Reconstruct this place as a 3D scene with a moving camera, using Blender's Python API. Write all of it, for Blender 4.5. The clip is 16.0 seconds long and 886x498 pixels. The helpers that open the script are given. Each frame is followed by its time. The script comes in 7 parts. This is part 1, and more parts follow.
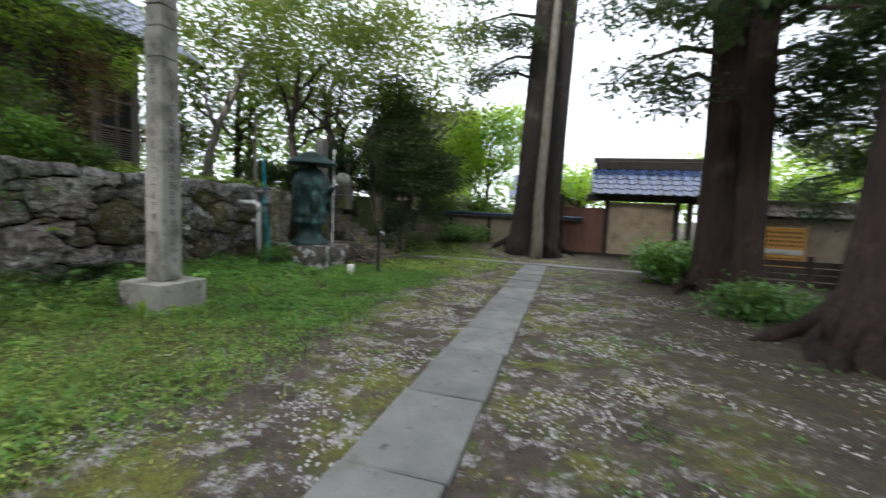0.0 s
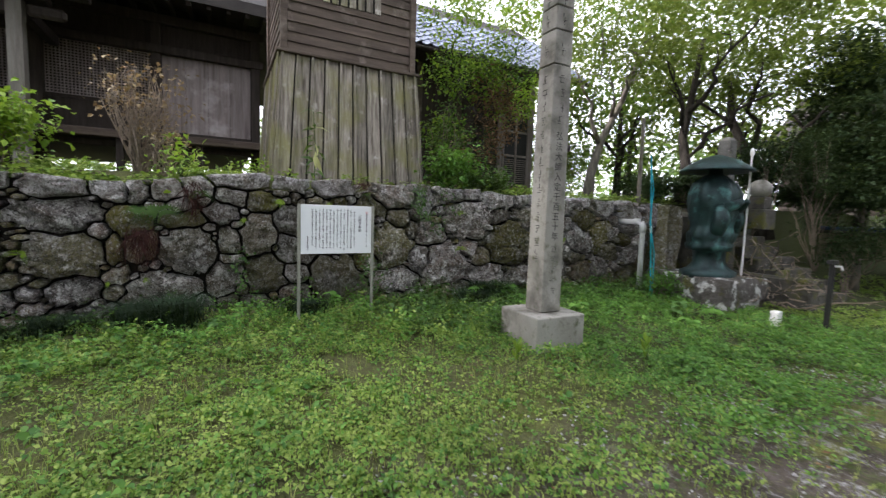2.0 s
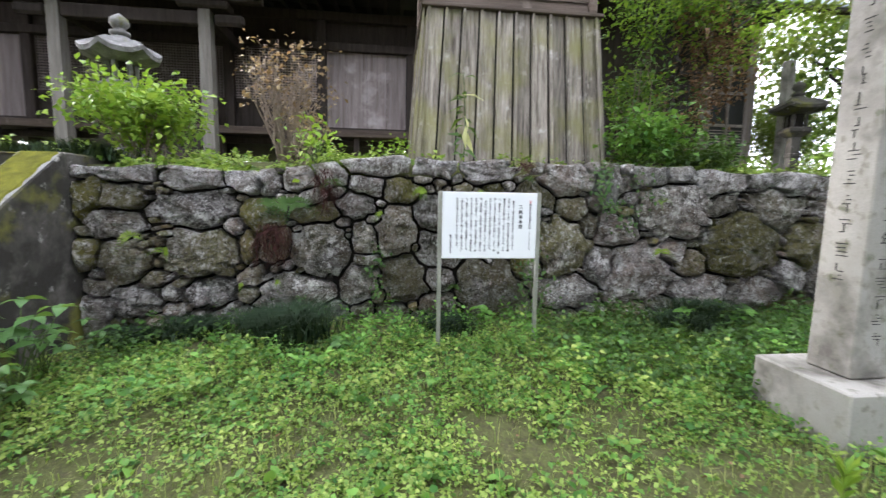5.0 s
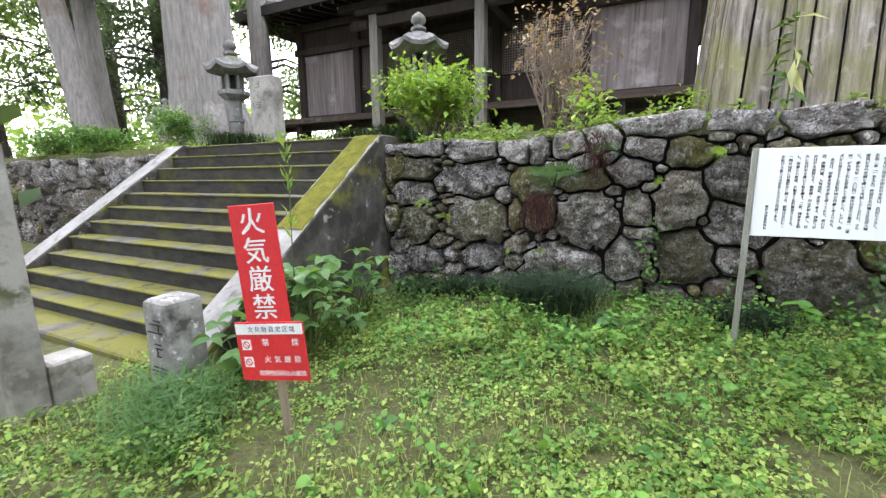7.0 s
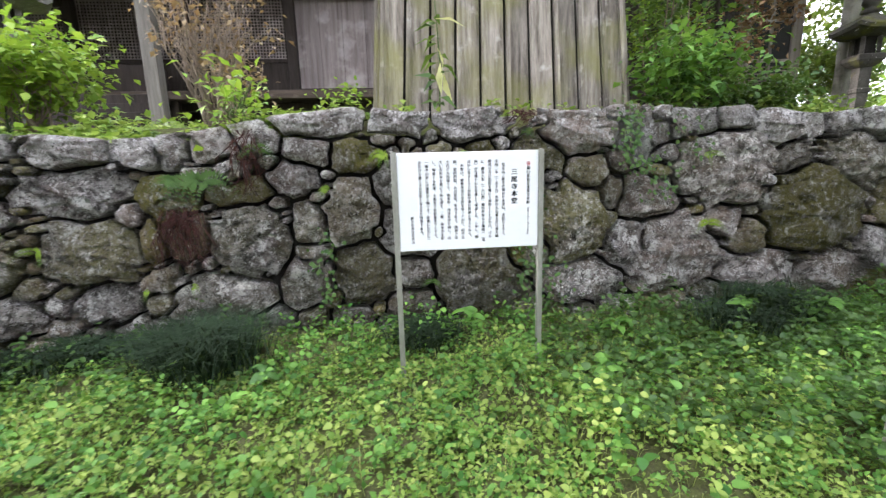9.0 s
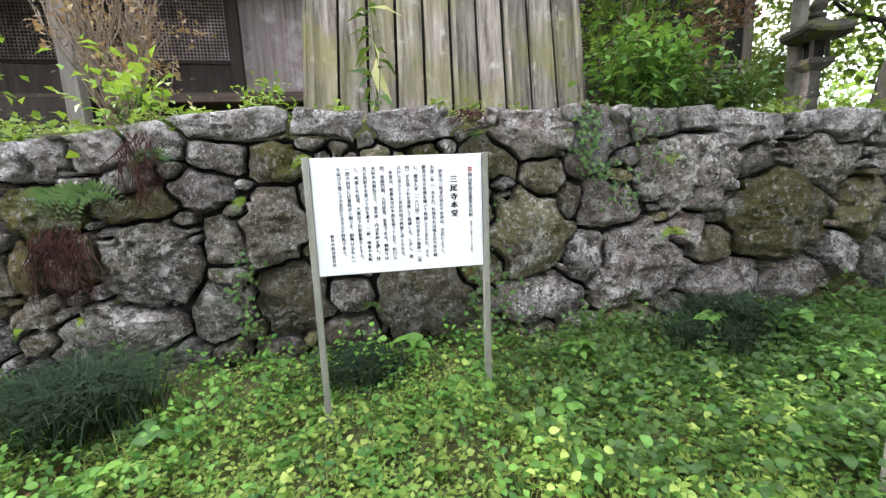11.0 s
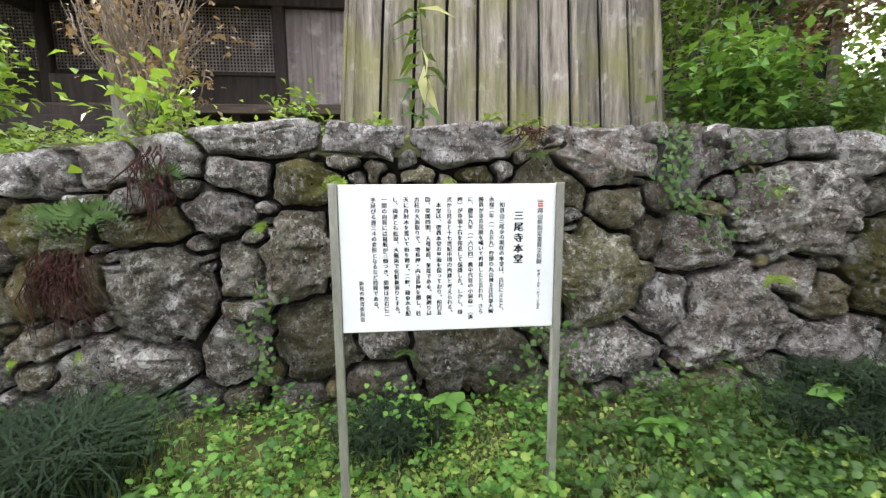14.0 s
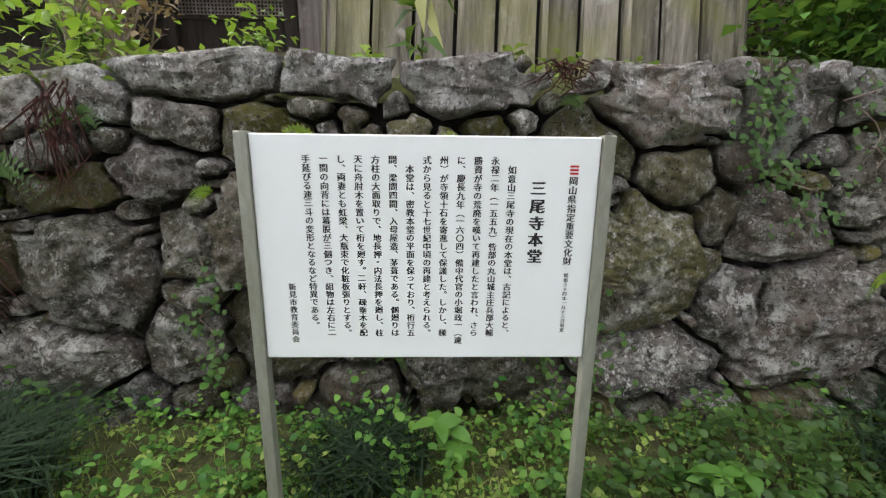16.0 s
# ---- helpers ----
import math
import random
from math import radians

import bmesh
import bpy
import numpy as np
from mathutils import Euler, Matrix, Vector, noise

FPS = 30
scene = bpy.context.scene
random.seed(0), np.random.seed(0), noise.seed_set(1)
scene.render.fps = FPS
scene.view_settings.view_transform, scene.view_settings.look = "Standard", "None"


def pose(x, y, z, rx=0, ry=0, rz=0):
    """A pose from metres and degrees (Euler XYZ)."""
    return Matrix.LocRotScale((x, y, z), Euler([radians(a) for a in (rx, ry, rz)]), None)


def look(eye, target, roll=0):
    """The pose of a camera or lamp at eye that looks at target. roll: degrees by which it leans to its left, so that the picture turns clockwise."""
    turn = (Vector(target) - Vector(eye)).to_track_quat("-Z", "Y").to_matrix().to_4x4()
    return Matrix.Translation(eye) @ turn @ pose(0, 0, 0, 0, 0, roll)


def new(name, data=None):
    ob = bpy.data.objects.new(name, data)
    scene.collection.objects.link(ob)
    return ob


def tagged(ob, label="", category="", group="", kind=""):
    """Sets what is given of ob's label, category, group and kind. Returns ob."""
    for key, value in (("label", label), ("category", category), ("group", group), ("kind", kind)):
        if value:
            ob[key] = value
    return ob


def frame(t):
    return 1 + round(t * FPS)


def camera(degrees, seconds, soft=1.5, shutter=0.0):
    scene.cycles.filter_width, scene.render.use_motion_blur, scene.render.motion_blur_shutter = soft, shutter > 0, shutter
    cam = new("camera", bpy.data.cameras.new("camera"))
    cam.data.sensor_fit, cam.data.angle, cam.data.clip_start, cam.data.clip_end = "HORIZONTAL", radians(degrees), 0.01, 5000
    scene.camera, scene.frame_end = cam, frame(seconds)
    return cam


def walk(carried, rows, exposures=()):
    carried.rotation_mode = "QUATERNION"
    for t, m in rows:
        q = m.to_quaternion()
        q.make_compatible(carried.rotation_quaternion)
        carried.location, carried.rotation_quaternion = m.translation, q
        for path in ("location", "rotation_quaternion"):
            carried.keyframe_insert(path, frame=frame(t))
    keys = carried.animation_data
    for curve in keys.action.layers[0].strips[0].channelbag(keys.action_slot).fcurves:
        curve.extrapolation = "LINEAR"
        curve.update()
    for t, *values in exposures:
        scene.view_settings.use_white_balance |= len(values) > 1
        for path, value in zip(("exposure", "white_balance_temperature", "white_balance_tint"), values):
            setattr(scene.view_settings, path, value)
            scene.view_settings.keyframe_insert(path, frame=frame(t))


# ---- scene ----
cam = camera(92.7, 16.0, soft=1.3, shutter=0.35)
METRES, EYE, TILT, LEAN, TURN = 6.7, 1.5, 0.0, 0.0, 15.2
ROWS = [
    (0.0, 0.0, 0.0, 0.0, 0.24, -5.15, -2.66),
    (0.5, -0.0222, 0.0554, 0.0029, 16.93, -4.23, -2.51),
    (1.0, -0.0461, 0.0986, 0.0028, 30.38, -4.31, -2.3),
    (1.5, -0.0898, 0.14, 0.0047, 40.38, -4.66, -2.08),
    (2.0, -0.1262, 0.1893, 0.0075, 47.36, -4.92, -1.87),
    (2.5, -0.161, 0.2235, 0.0034, 51.62, -5.02, -1.7),
    (3.0, -0.2052, 0.2486, 0.0039, 53.9, -5.07, -1.61),
    (5.5, -0.3357, 0.3075, -0.0002, 77.42, -7.31, -0.64),
    (6.0, -0.3371, 0.29, -0.0019, 89.41, -8.47, -0.18),
    (6.5, -0.3454, 0.2723, -0.0055, 98.21, -9.62, 0.17),
    (7.0, -0.3604, 0.2777, -0.0066, 100.48, -10.2, 0.63),
    (7.5, -0.3923, 0.3195, -0.004, 95.34, -10.79, 1.35),
    (8.0, -0.4232, 0.3515, -0.0078, 85.19, -11.13, 1.6),
    (8.5, -0.464, 0.3798, -0.004, 75.18, -11.18, 1.61),
    (9.0, -0.4791, 0.4157, -0.0001, 69.0, -10.78, 1.61),
    (11.5, -0.5286, 0.4727, -0.0007, 64.57, -9.86, 2.02),
    (12.0, -0.5221, 0.4759, 0.0003, 64.95, -9.22, 1.62),
    (12.5, -0.5209, 0.479, 0.0032, 65.95, -8.76, 1.23),
    (13.0, -0.5339, 0.4847, 0.005, 67.2, -8.28, 0.87),
    (13.5, -0.5694, 0.4835, 0.0109, 68.48, -7.95, 0.59),
    (14.0, -0.6012, 0.4869, 0.0115, 69.63, -8.05, 0.41),
    (14.5, -0.6298, 0.5096, 0.0081, 70.74, -8.74, 0.29),
    (15.0, -0.656, 0.5274, 0.0047, 71.89, -10.1, 0.23),
    (15.5, -0.6752, 0.5304, 0.0073, 72.8, -11.63, -0.52),
    (16.0, -0.6818, 0.538, 0.009, 73.28, -13.12, -0.66),
]
walk(cam, [(t, pose(0, 0, EYE, TILT, LEAN, TURN) @ pose(METRES * x, METRES * y, METRES * z, 90 + pitch, roll, yaw)) for t, x, y, z, yaw, pitch, roll in ROWS],
     exposures=((0.0, 1.1, 5800, 14), (1.0, 1.1, 5850, 17), (1.5, 1.27, 5900, 18), (3.0, 1.72, 5850, 20), (5.5, 2.33, 5750, 19), (9.0, 2.48, 5850, 20), (12.5, 2.58, 5950, 20), (14.5, 2.36, 6100, 19), (16.0, 1.85, 6150, 17)))
# ---- world, sun, exposure ----
world = bpy.data.worlds.new("sky")
scene.world = world
world.use_nodes = True
wn = world.node_tree
sky = wn.nodes.new("ShaderNodeTexSky")
sky.sky_type, sky.sun_disc = "NISHITA", False
sky.sun_elevation, sky.sun_rotation = radians(30), radians(203)
sky.air_density, sky.dust_density, sky.ozone_density = 1.0, 6.0, 1.0
# thin bright cloud over the whole sky
cloud = wn.nodes.new("ShaderNodeMix")
cloud.data_type = "RGBA"
cloud.inputs["Factor"].default_value = 0.8
cloud.inputs["B"].default_value = (9.5, 9.6, 9.3, 1)
wn.links.new(sky.outputs["Color"], cloud.inputs["A"])
wn.links.new(cloud.outputs["Result"], wn.nodes["Background"].inputs["Color"])
wn.nodes["Background"].inputs["Strength"].default_value = 0.15
sun = new("sun", bpy.data.lights.new("sun", "SUN"))
sun.data.energy, sun.data.angle, sun.data.color = 2.2, radians(5), (1.0, 0.93, 0.82)
sun.matrix_world = look((-8.5, -20, 12.5), (0, 0, 0))


# ---- materials ----
def hexmix(nt, fac, a, b):
    m = nt.nodes.new("ShaderNodeMix")
    m.data_type = "RGBA"
    for sock, v in ((m.inputs["Factor"], fac), (m.inputs["A"], a), (m.inputs["B"], b)):
        if isinstance(v, (tuple, list)):
            sock.default_value = (*v[:3], 1)
        elif isinstance(v, (int, float)):
            sock.default_value = v
        else:
            nt.links.new(v, sock)
    return m.outputs["Result"]


def noise_fac(nt, vec, scale, lo, hi, detail=6.0, rough=0.6, kind="noise"):
    if kind == "noise":
        n = nt.nodes.new("ShaderNodeTexNoise")
        n.inputs["Detail"].default_value = detail
        n.inputs["Roughness"].default_value = rough
        out = n.outputs["Fac"]
    else:
        n = nt.nodes.new("ShaderNodeTexVoronoi")
        out = n.outputs["Distance"]
    n.inputs["Scale"].default_value = scale
    nt.links.new(vec, n.inputs["Vector"])
    r = nt.nodes.new("ShaderNodeMapRange")
    r.inputs["From Min"].default_value, r.inputs["From Max"].default_value = lo, hi
    nt.links.new(out, r.inputs["Value"])
    return r.outputs["Result"]


def surface(name, base, dark, rough=0.85, scale=6.0, stretch=(1, 1, 1), patches=(), bump=0.3, fine=60.0,
            vary=0.0, metal=0.0, space="world", spec=0.3, bump_scale=None, dist=0.02):
    """Two-scale mottled surface. patches: (colour, scale, lo, hi) laid over in turn, each with its own noise."""
    m = bpy.data.materials.new(name)
    m.use_nodes = True
    nt = m.node_tree
    bsdf = nt.nodes["Principled BSDF"]
    if space == "world":
        src = nt.nodes.new("ShaderNodeNewGeometry").outputs["Position"]
    else:
        src = nt.nodes.new("ShaderNodeTexCoord").outputs["Object"]
    mp = nt.nodes.new("ShaderNodeMapping")
    mp.inputs["Scale"].default_value = stretch
    nt.links.new(src, mp.inputs["Vector"])
    vec = mp.outputs["Vector"]
    col = hexmix(nt, noise_fac(nt, vec, scale, 0.3, 0.7), dark, base)
    grain = noise_fac(nt, vec, fine, 0.3, 0.7)
    col = hexmix(nt, hexmix_scale(nt, grain, 0.35 if bump else 0.02), col, tuple(c * 0.45 for c in dark))
    for pc, ps, lo, hi in patches:
        col = hexmix(nt, noise_fac(nt, src, ps, lo, hi), col, pc)
    if vary:
        oi = nt.nodes.new("ShaderNodeObjectInfo")
        hsv = nt.nodes.new("ShaderNodeHueSaturation")
        r = nt.nodes.new("ShaderNodeMapRange")
        r.inputs["To Min"].default_value, r.inputs["To Max"].default_value = 1 - vary, 1 + vary
        nt.links.new(oi.outputs["Random"], r.inputs["Value"])
        nt.links.new(r.outputs["Result"], hsv.inputs["Value"])
        nt.links.new(col, hsv.inputs["Color"])
        col = hsv.outputs["Color"]
    nt.links.new(col, bsdf.inputs["Base Color"])
    bsdf.inputs["Roughness"].default_value = rough
    bsdf.inputs["Metallic"].default_value = metal
    bsdf.inputs["Specular IOR Level"].default_value = spec
    if bump:
        b = nt.nodes.new("ShaderNodeBump")
        b.inputs["Strength"].default_value, b.inputs["Distance"].default_value = bump, dist
        nt.links.new(noise_fac(nt, vec, bump_scale or fine * 0.35, 0.2, 0.8, 8.0, 0.65), b.inputs["Height"])
        nt.links.new(b.outputs["Normal"], bsdf.inputs["Normal"])
    return m


def rock(name, mid, dark, pale, vary, mossy):
    """Weathered limestone: pitted grey with sharp pale lichen flecks, brown stains, dark pits and mottled moss."""
    m = bpy.data.materials.new(name)
    m.use_nodes = True
    nt = m.node_tree
    bsdf = nt.nodes["Principled BSDF"]
    pos = nt.nodes.new("ShaderNodeNewGeometry").outputs["Position"]
    oi = nt.nodes.new("ShaderNodeObjectInfo").outputs["Random"]
    col = hexmix(nt, noise_fac(nt, pos, 11.0, 0.43, 0.57, 12.0, 0.8), dark, mid)
    brown = hexmix_scale(nt, noise_fac(nt, pos, 2.6, 0.46, 0.66, 8.0, 0.7), 0.75)
    col = hexmix(nt, brown, col, hexmix(nt, 0.5, dark, (0.23, 0.155, 0.105)))
    col = hexmix(nt, noise_fac(nt, pos, 6.5, 0.53, 0.575, 12.0, 0.82), col, pale)
    col = hexmix(nt, noise_fac(nt, pos, 30.0, 0.56, 0.59, 8.0, 0.75), col, pale)
    moss = nt.nodes.new("ShaderNodeMath")
    moss.operation = "MULTIPLY"
    nt.links.new(noise_fac(nt, pos, 1.9, mossy[0], mossy[1], 6.0, 0.6), moss.inputs[0])
    nt.links.new(noise_fac(nt, pos, 24.0, 0.36, 0.52, 8.0, 0.7), moss.inputs[1])
    # some stones are thickly mossed, some stained brown, most are bare
    for k, lo, hi, tone in ((7.13, 0.2, 0.9, (0.125, 0.112, 0.024)), (11.7, 0.55, 1.2, (0.20, 0.135, 0.095))):
        f = nt.nodes.new("ShaderNodeMath")
        f.operation = "FRACT"
        nt.links.new(hexmix_scale(nt, oi, k), f.inputs[0])
        r = nt.nodes.new("ShaderNodeMapRange")
        r.inputs["From Min"].default_value, r.inputs["From Max"].default_value = lo, hi
        nt.links.new(f.outputs[0], r.inputs["Value"])
        mul = nt.nodes.new("ShaderNodeMath")
        mul.operation = "MULTIPLY"
        nt.links.new(r.outputs["Result"], mul.inputs[0])
        nt.links.new(moss.outputs[0] if k < 10 else noise_fac(nt, pos, 8.0, 0.42, 0.58, 10.0, 0.75), mul.inputs[1])
        col = hexmix(nt, mul.outputs[0], col, tone)
    col = hexmix(nt, noise_fac(nt, pos, 40.0, 0.57, 0.62, 6.0, 0.75), col, tuple(c * 0.35 for c in dark))
    hsv = nt.nodes.new("ShaderNodeHueSaturation")
    r = nt.nodes.new("ShaderNodeMapRange")
    r.inputs["To Min"].default_value, r.inputs["To Max"].default_value = 1 - vary, 1 + vary
    nt.links.new(oi, r.inputs["Value"])
    nt.links.new(r.outputs["Result"], hsv.inputs["Value"])
    nt.links.new(col, hsv.inputs["Color"])
    nt.links.new(hsv.outputs["Color"], bsdf.inputs["Base Color"])
    bsdf.inputs["Roughness"].default_value = 0.85
    bsdf.inputs["Specular IOR Level"].default_value = 0.25
    coarse, fine = nt.nodes.new("ShaderNodeBump"), nt.nodes.new("ShaderNodeBump")
    coarse.inputs["Strength"].default_value, coarse.inputs["Distance"].default_value = 1.0, 0.09
    fine.inputs["Strength"].default_value, fine.inputs["Distance"].default_value = 1.0, 0.03
    nt.links.new(noise_fac(nt, pos, 9.0, 0.2, 0.8, 12.0, 0.7), coarse.inputs["Height"])
    nt.links.new(noise_fac(nt, pos, 45.0, 0.2, 0.8, 8.0, 0.75), fine.inputs["Height"])
    nt.links.new(coarse.outputs["Normal"], fine.inputs["Normal"])
    nt.links.new(fine.outputs["Normal"], bsdf.inputs["Normal"])
    return m


def hexmix_scale(nt, fac, k):
    mm = nt.nodes.new("ShaderNodeMath")
    mm.operation = "MULTIPLY"
    nt.links.new(fac, mm.inputs[0])
    mm.inputs[1].default_value = k
    return mm.outputs[0]


def foliage(name, a, b, through_=0.35, gloss=0.45, patch=None, shine=(0.24, 0.36, 0.03)):
    """Leaves: hue varies from leaf to leaf and in drifts; some light passes through."""
    m = bpy.data.materials.new(name)
    m.use_nodes = True
    nt = m.node_tree
    bsdf = nt.nodes["Principled BSDF"]
    geo = nt.nodes.new("ShaderNodeNewGeometry")
    col = hexmix(nt, geo.outputs["Random Per Island"], a, b)
    drift = noise_fac(nt, geo.outputs["Position"], 1.3, 0.35, 0.65)
    col = hexmix(nt, hexmix_scale(nt, drift, 0.5), col, patch or tuple(c * 0.45 for c in a))
    nt.links.new(col, bsdf.inputs["Base Color"])
    bsdf.inputs["Roughness"].default_value = gloss
    bsdf.inputs["Specular IOR Level"].default_value = 0.25
    tr = nt.nodes.new("ShaderNodeBsdfTranslucent")
    nt.links.new(hexmix(nt, 0.6, col, shine), tr.inputs["Color"])
    mix = nt.nodes.new("ShaderNodeMixShader")
    mix.inputs[0].default_value = through_
    nt.links.new(bsdf.outputs[0], mix.inputs[1])
    nt.links.new(tr.outputs[0], mix.inputs[2])
    nt.links.new(mix.outputs[0], nt.nodes["Material Output"].inputs["Surface"])
    return m


MOSS, LICHEN = (0.10, 0.10, 0.022), (0.60, 0.59, 0.55)
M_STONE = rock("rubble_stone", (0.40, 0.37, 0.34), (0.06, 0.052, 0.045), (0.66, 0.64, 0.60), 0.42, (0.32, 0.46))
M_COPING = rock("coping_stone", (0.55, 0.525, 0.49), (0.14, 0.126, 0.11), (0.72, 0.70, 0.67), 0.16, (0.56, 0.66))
# Near-black fill: earth in the joints, and stand-in shade inside hollows.
M_FILL = surface("joint_and_shade_fill", (0.03, 0.025, 0.02), (0.010, 0.009, 0.007), 0.95, 8.0, bump=0.6)
M_GRANITE = surface("weathered_granite", (0.40, 0.38, 0.335), (0.25, 0.236, 0.205), 0.8, 3.0, fine=140, bump=0.35, dist=0.006,
                    patches=(((0.12, 0.112, 0.092), 2.6, 0.48, 0.66), ((0.20, 0.19, 0.155), 12.0, 0.54, 0.66), ((0.08, 0.085, 0.04), 4.6, 0.60, 0.70)))
M_POSTSTONE = surface("stained_post_stone", (0.42, 0.41, 0.38), (0.17, 0.16, 0.14), 0.9, 5.0, fine=70, bump=0.6, dist=0.012,
                      patches=(((0.07, 0.065, 0.055), 3.4, 0.52, 0.64), (LICHEN, 12.0, 0.60, 0.68)))
M_LANTERN = surface("old_lantern_stone", (0.25, 0.245, 0.23), (0.10, 0.096, 0.088), 0.9, 6.0, fine=80, bump=0.5, dist=0.01,
                    patches=((MOSS, 4.0, 0.6, 0.75), (LICHEN, 14.0, 0.62, 0.75)))
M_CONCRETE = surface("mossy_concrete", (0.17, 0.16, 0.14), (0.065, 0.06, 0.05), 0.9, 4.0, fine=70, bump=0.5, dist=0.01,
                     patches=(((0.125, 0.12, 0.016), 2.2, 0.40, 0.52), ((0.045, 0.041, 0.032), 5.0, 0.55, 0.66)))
M_RAMP = surface("stained_concrete", (0.165, 0.153, 0.132), (0.04, 0.036, 0.03), 0.9, 4.0, (1, 1, 0.6), fine=45, bump=0.8, dist=0.02,
                 patches=(((0.035, 0.032, 0.026), 2.2, 0.42, 0.56), ((0.15, 0.15, 0.03), 1.3, 0.52, 0.62), ((0.34, 0.325, 0.30), 7.0, 0.62, 0.72)))
M_PALECAP = surface("pale_worn_concrete", (0.36, 0.345, 0.32), (0.21, 0.20, 0.18), 0.9, 5.0, fine=60, bump=0.6, dist=0.012,
                    patches=(((0.12, 0.11, 0.09), 6.0, 0.56, 0.70),))
M_MOSS = surface("thick_moss", (0.21, 0.20, 0.025), (0.10, 0.105, 0.018), 0.95, 9.0, fine=90, bump=1.0, dist=0.02, spec=0.1,
                 patches=(((0.07, 0.06, 0.035), 5.0, 0.60, 0.72),))
M_PLINTH = surface("lichened_rock", (0.20, 0.185, 0.165), (0.07, 0.062, 0.053), 0.9, 6.0, fine=40, bump=0.9, dist=0.05, spec=0.2,
                   patches=((MOSS, 2.5, 0.55, 0.7), ((0.52, 0.51, 0.49), 6.0, 0.535, 0.60)))
# Old mossy stone, its colour lowered to carry the side stair's shade.
M_OLDSTEP = surface("dark_old_stone", (0.12, 0.112, 0.095), (0.045, 0.041, 0.034), 0.9, 5.0, fine=60, bump=0.6, dist=0.02,
                    patches=((MOSS, 3.0, 0.5, 0.64), (LICHEN, 16.0, 0.66, 0.74)))
M_RISER = surface("dark_step_face", (0.06, 0.055, 0.044), (0.016, 0.015, 0.012), 0.9, 4.0, (1, 1, 3), fine=70, bump=0.4, dist=0.01,
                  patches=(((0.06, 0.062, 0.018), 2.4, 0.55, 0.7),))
M_SLAB = surface("path_slab", (0.24, 0.242, 0.225), (0.14, 0.142, 0.128), 0.75, 2.2, fine=120, bump=0.3, vary=0.14, dist=0.006,
                 patches=(((0.13, 0.128, 0.10), 4.0, 0.54, 0.70), ((0.07, 0.066, 0.055), 9.0, 0.62, 0.72)))
M_WOODGREY = surface("weathered_grey_boards", (0.42, 0.375, 0.31), (0.075, 0.062, 0.048), 0.85, 3.0, (7, 7, 0.5), fine=26, bump=0.6, vary=0.3, dist=0.006,
                     patches=(((0.46, 0.43, 0.38), 5.1, 0.58, 0.72), ((0.20, 0.195, 0.065), 1.1, 0.44, 0.64)))
M_SIDING = surface("dark_clapboard", (0.15, 0.115, 0.088), (0.065, 0.048, 0.036), 0.85, 2.0, (6, 0.6, 6), fine=22, bump=0.4, vary=0.2, dist=0.006,
                   patches=(((0.22, 0.185, 0.15), 3.0, 0.58, 0.75),))
M_TIMBER = surface("old_temple_timber", (0.065, 0.05, 0.042), (0.026, 0.021, 0.017), 0.85, 2.5, (5, 5, 0.6), fine=24, bump=0.35, vary=0.15, dist=0.005)
M_PANEL = surface("pale_weathered_panel", (0.33, 0.285, 0.265), (0.15, 0.12, 0.11), 0.85, 1.6, (7, 7, 0.4), fine=22, bump=0.3, vary=0.15, dist=0.004,
                  patches=(((0.40, 0.36, 0.335), 1.2, 0.55, 0.7),))
M_POST = surface("pale_round_post", (0.25, 0.235, 0.20), (0.14, 0.125, 0.105), 0.85, 3.0, (6, 6, 0.5), fine=28, bump=0.3, dist=0.004)
M_ROOF = surface("blue_grey_roof_tile", (0.25, 0.29, 0.37), (0.13, 0.15, 0.20), 0.35, 3.0, fine=50, bump=0.15, vary=0.2, spec=0.5)
M_GLAZED = surface("blue_black_glazed_tile", (0.045, 0.075, 0.17), (0.016, 0.025, 0.055), 0.16, 4.0, fine=50, bump=0.1, vary=0.25, spec=0.6)
M_BROWNTILE = surface("brown_tile", (0.20, 0.14, 0.11), (0.09, 0.065, 0.055), 0.45, 4.0, fine=50, bump=0.1, vary=0.25)
M_THATCH = surface("dark_roof_sheet", (0.05, 0.042, 0.036), (0.025, 0.021, 0.018), 0.8, 3.0, fine=40, bump=0.3)
M_PLASTER = surface("ochre_earth_plaster", (0.40, 0.335, 0.235), (0.25, 0.2, 0.14), 0.9, 2.5, fine=60, bump=0.3, patches=(((0.16, 0.125, 0.085), 1.6, 0.56, 0.72),))
M_REDBOARD = surface("red_brown_board", (0.20, 0.10, 0.075), (0.11, 0.055, 0.04), 0.8, 2.0, (5, 5, 0.6), fine=30, bump=0.2)
M_BARK = surface("cedar_bark", (0.085, 0.052, 0.040), (0.020, 0.014, 0.011), 0.95, 5.0, (6, 6, 0.35), fine=22, bump=1.0, dist=0.08,
                 patches=(((0.13, 0.095, 0.075), 1.4, 0.58, 0.74), ((0.03, 0.026, 0.022), 2.3, 0.54, 0.68)))
M_BARKGATE = surface("grey_brown_cedar_bark", (0.072, 0.060, 0.050), (0.022, 0.018, 0.015), 0.95, 5.0, (6, 6, 0.35), fine=22, bump=1.0, dist=0.08,
                     patches=(((0.12, 0.10, 0.085), 1.2, 0.58, 0.74),))
M_BARKPALE = surface("pale_bark", (0.34, 0.315, 0.28), (0.17, 0.155, 0.135), 0.9, 4.0, (4, 4, 0.6), fine=26, bump=0.7, dist=0.04,
                     patches=(((0.17, 0.1, 0.07), 1.0, 0.58, 0.72),))
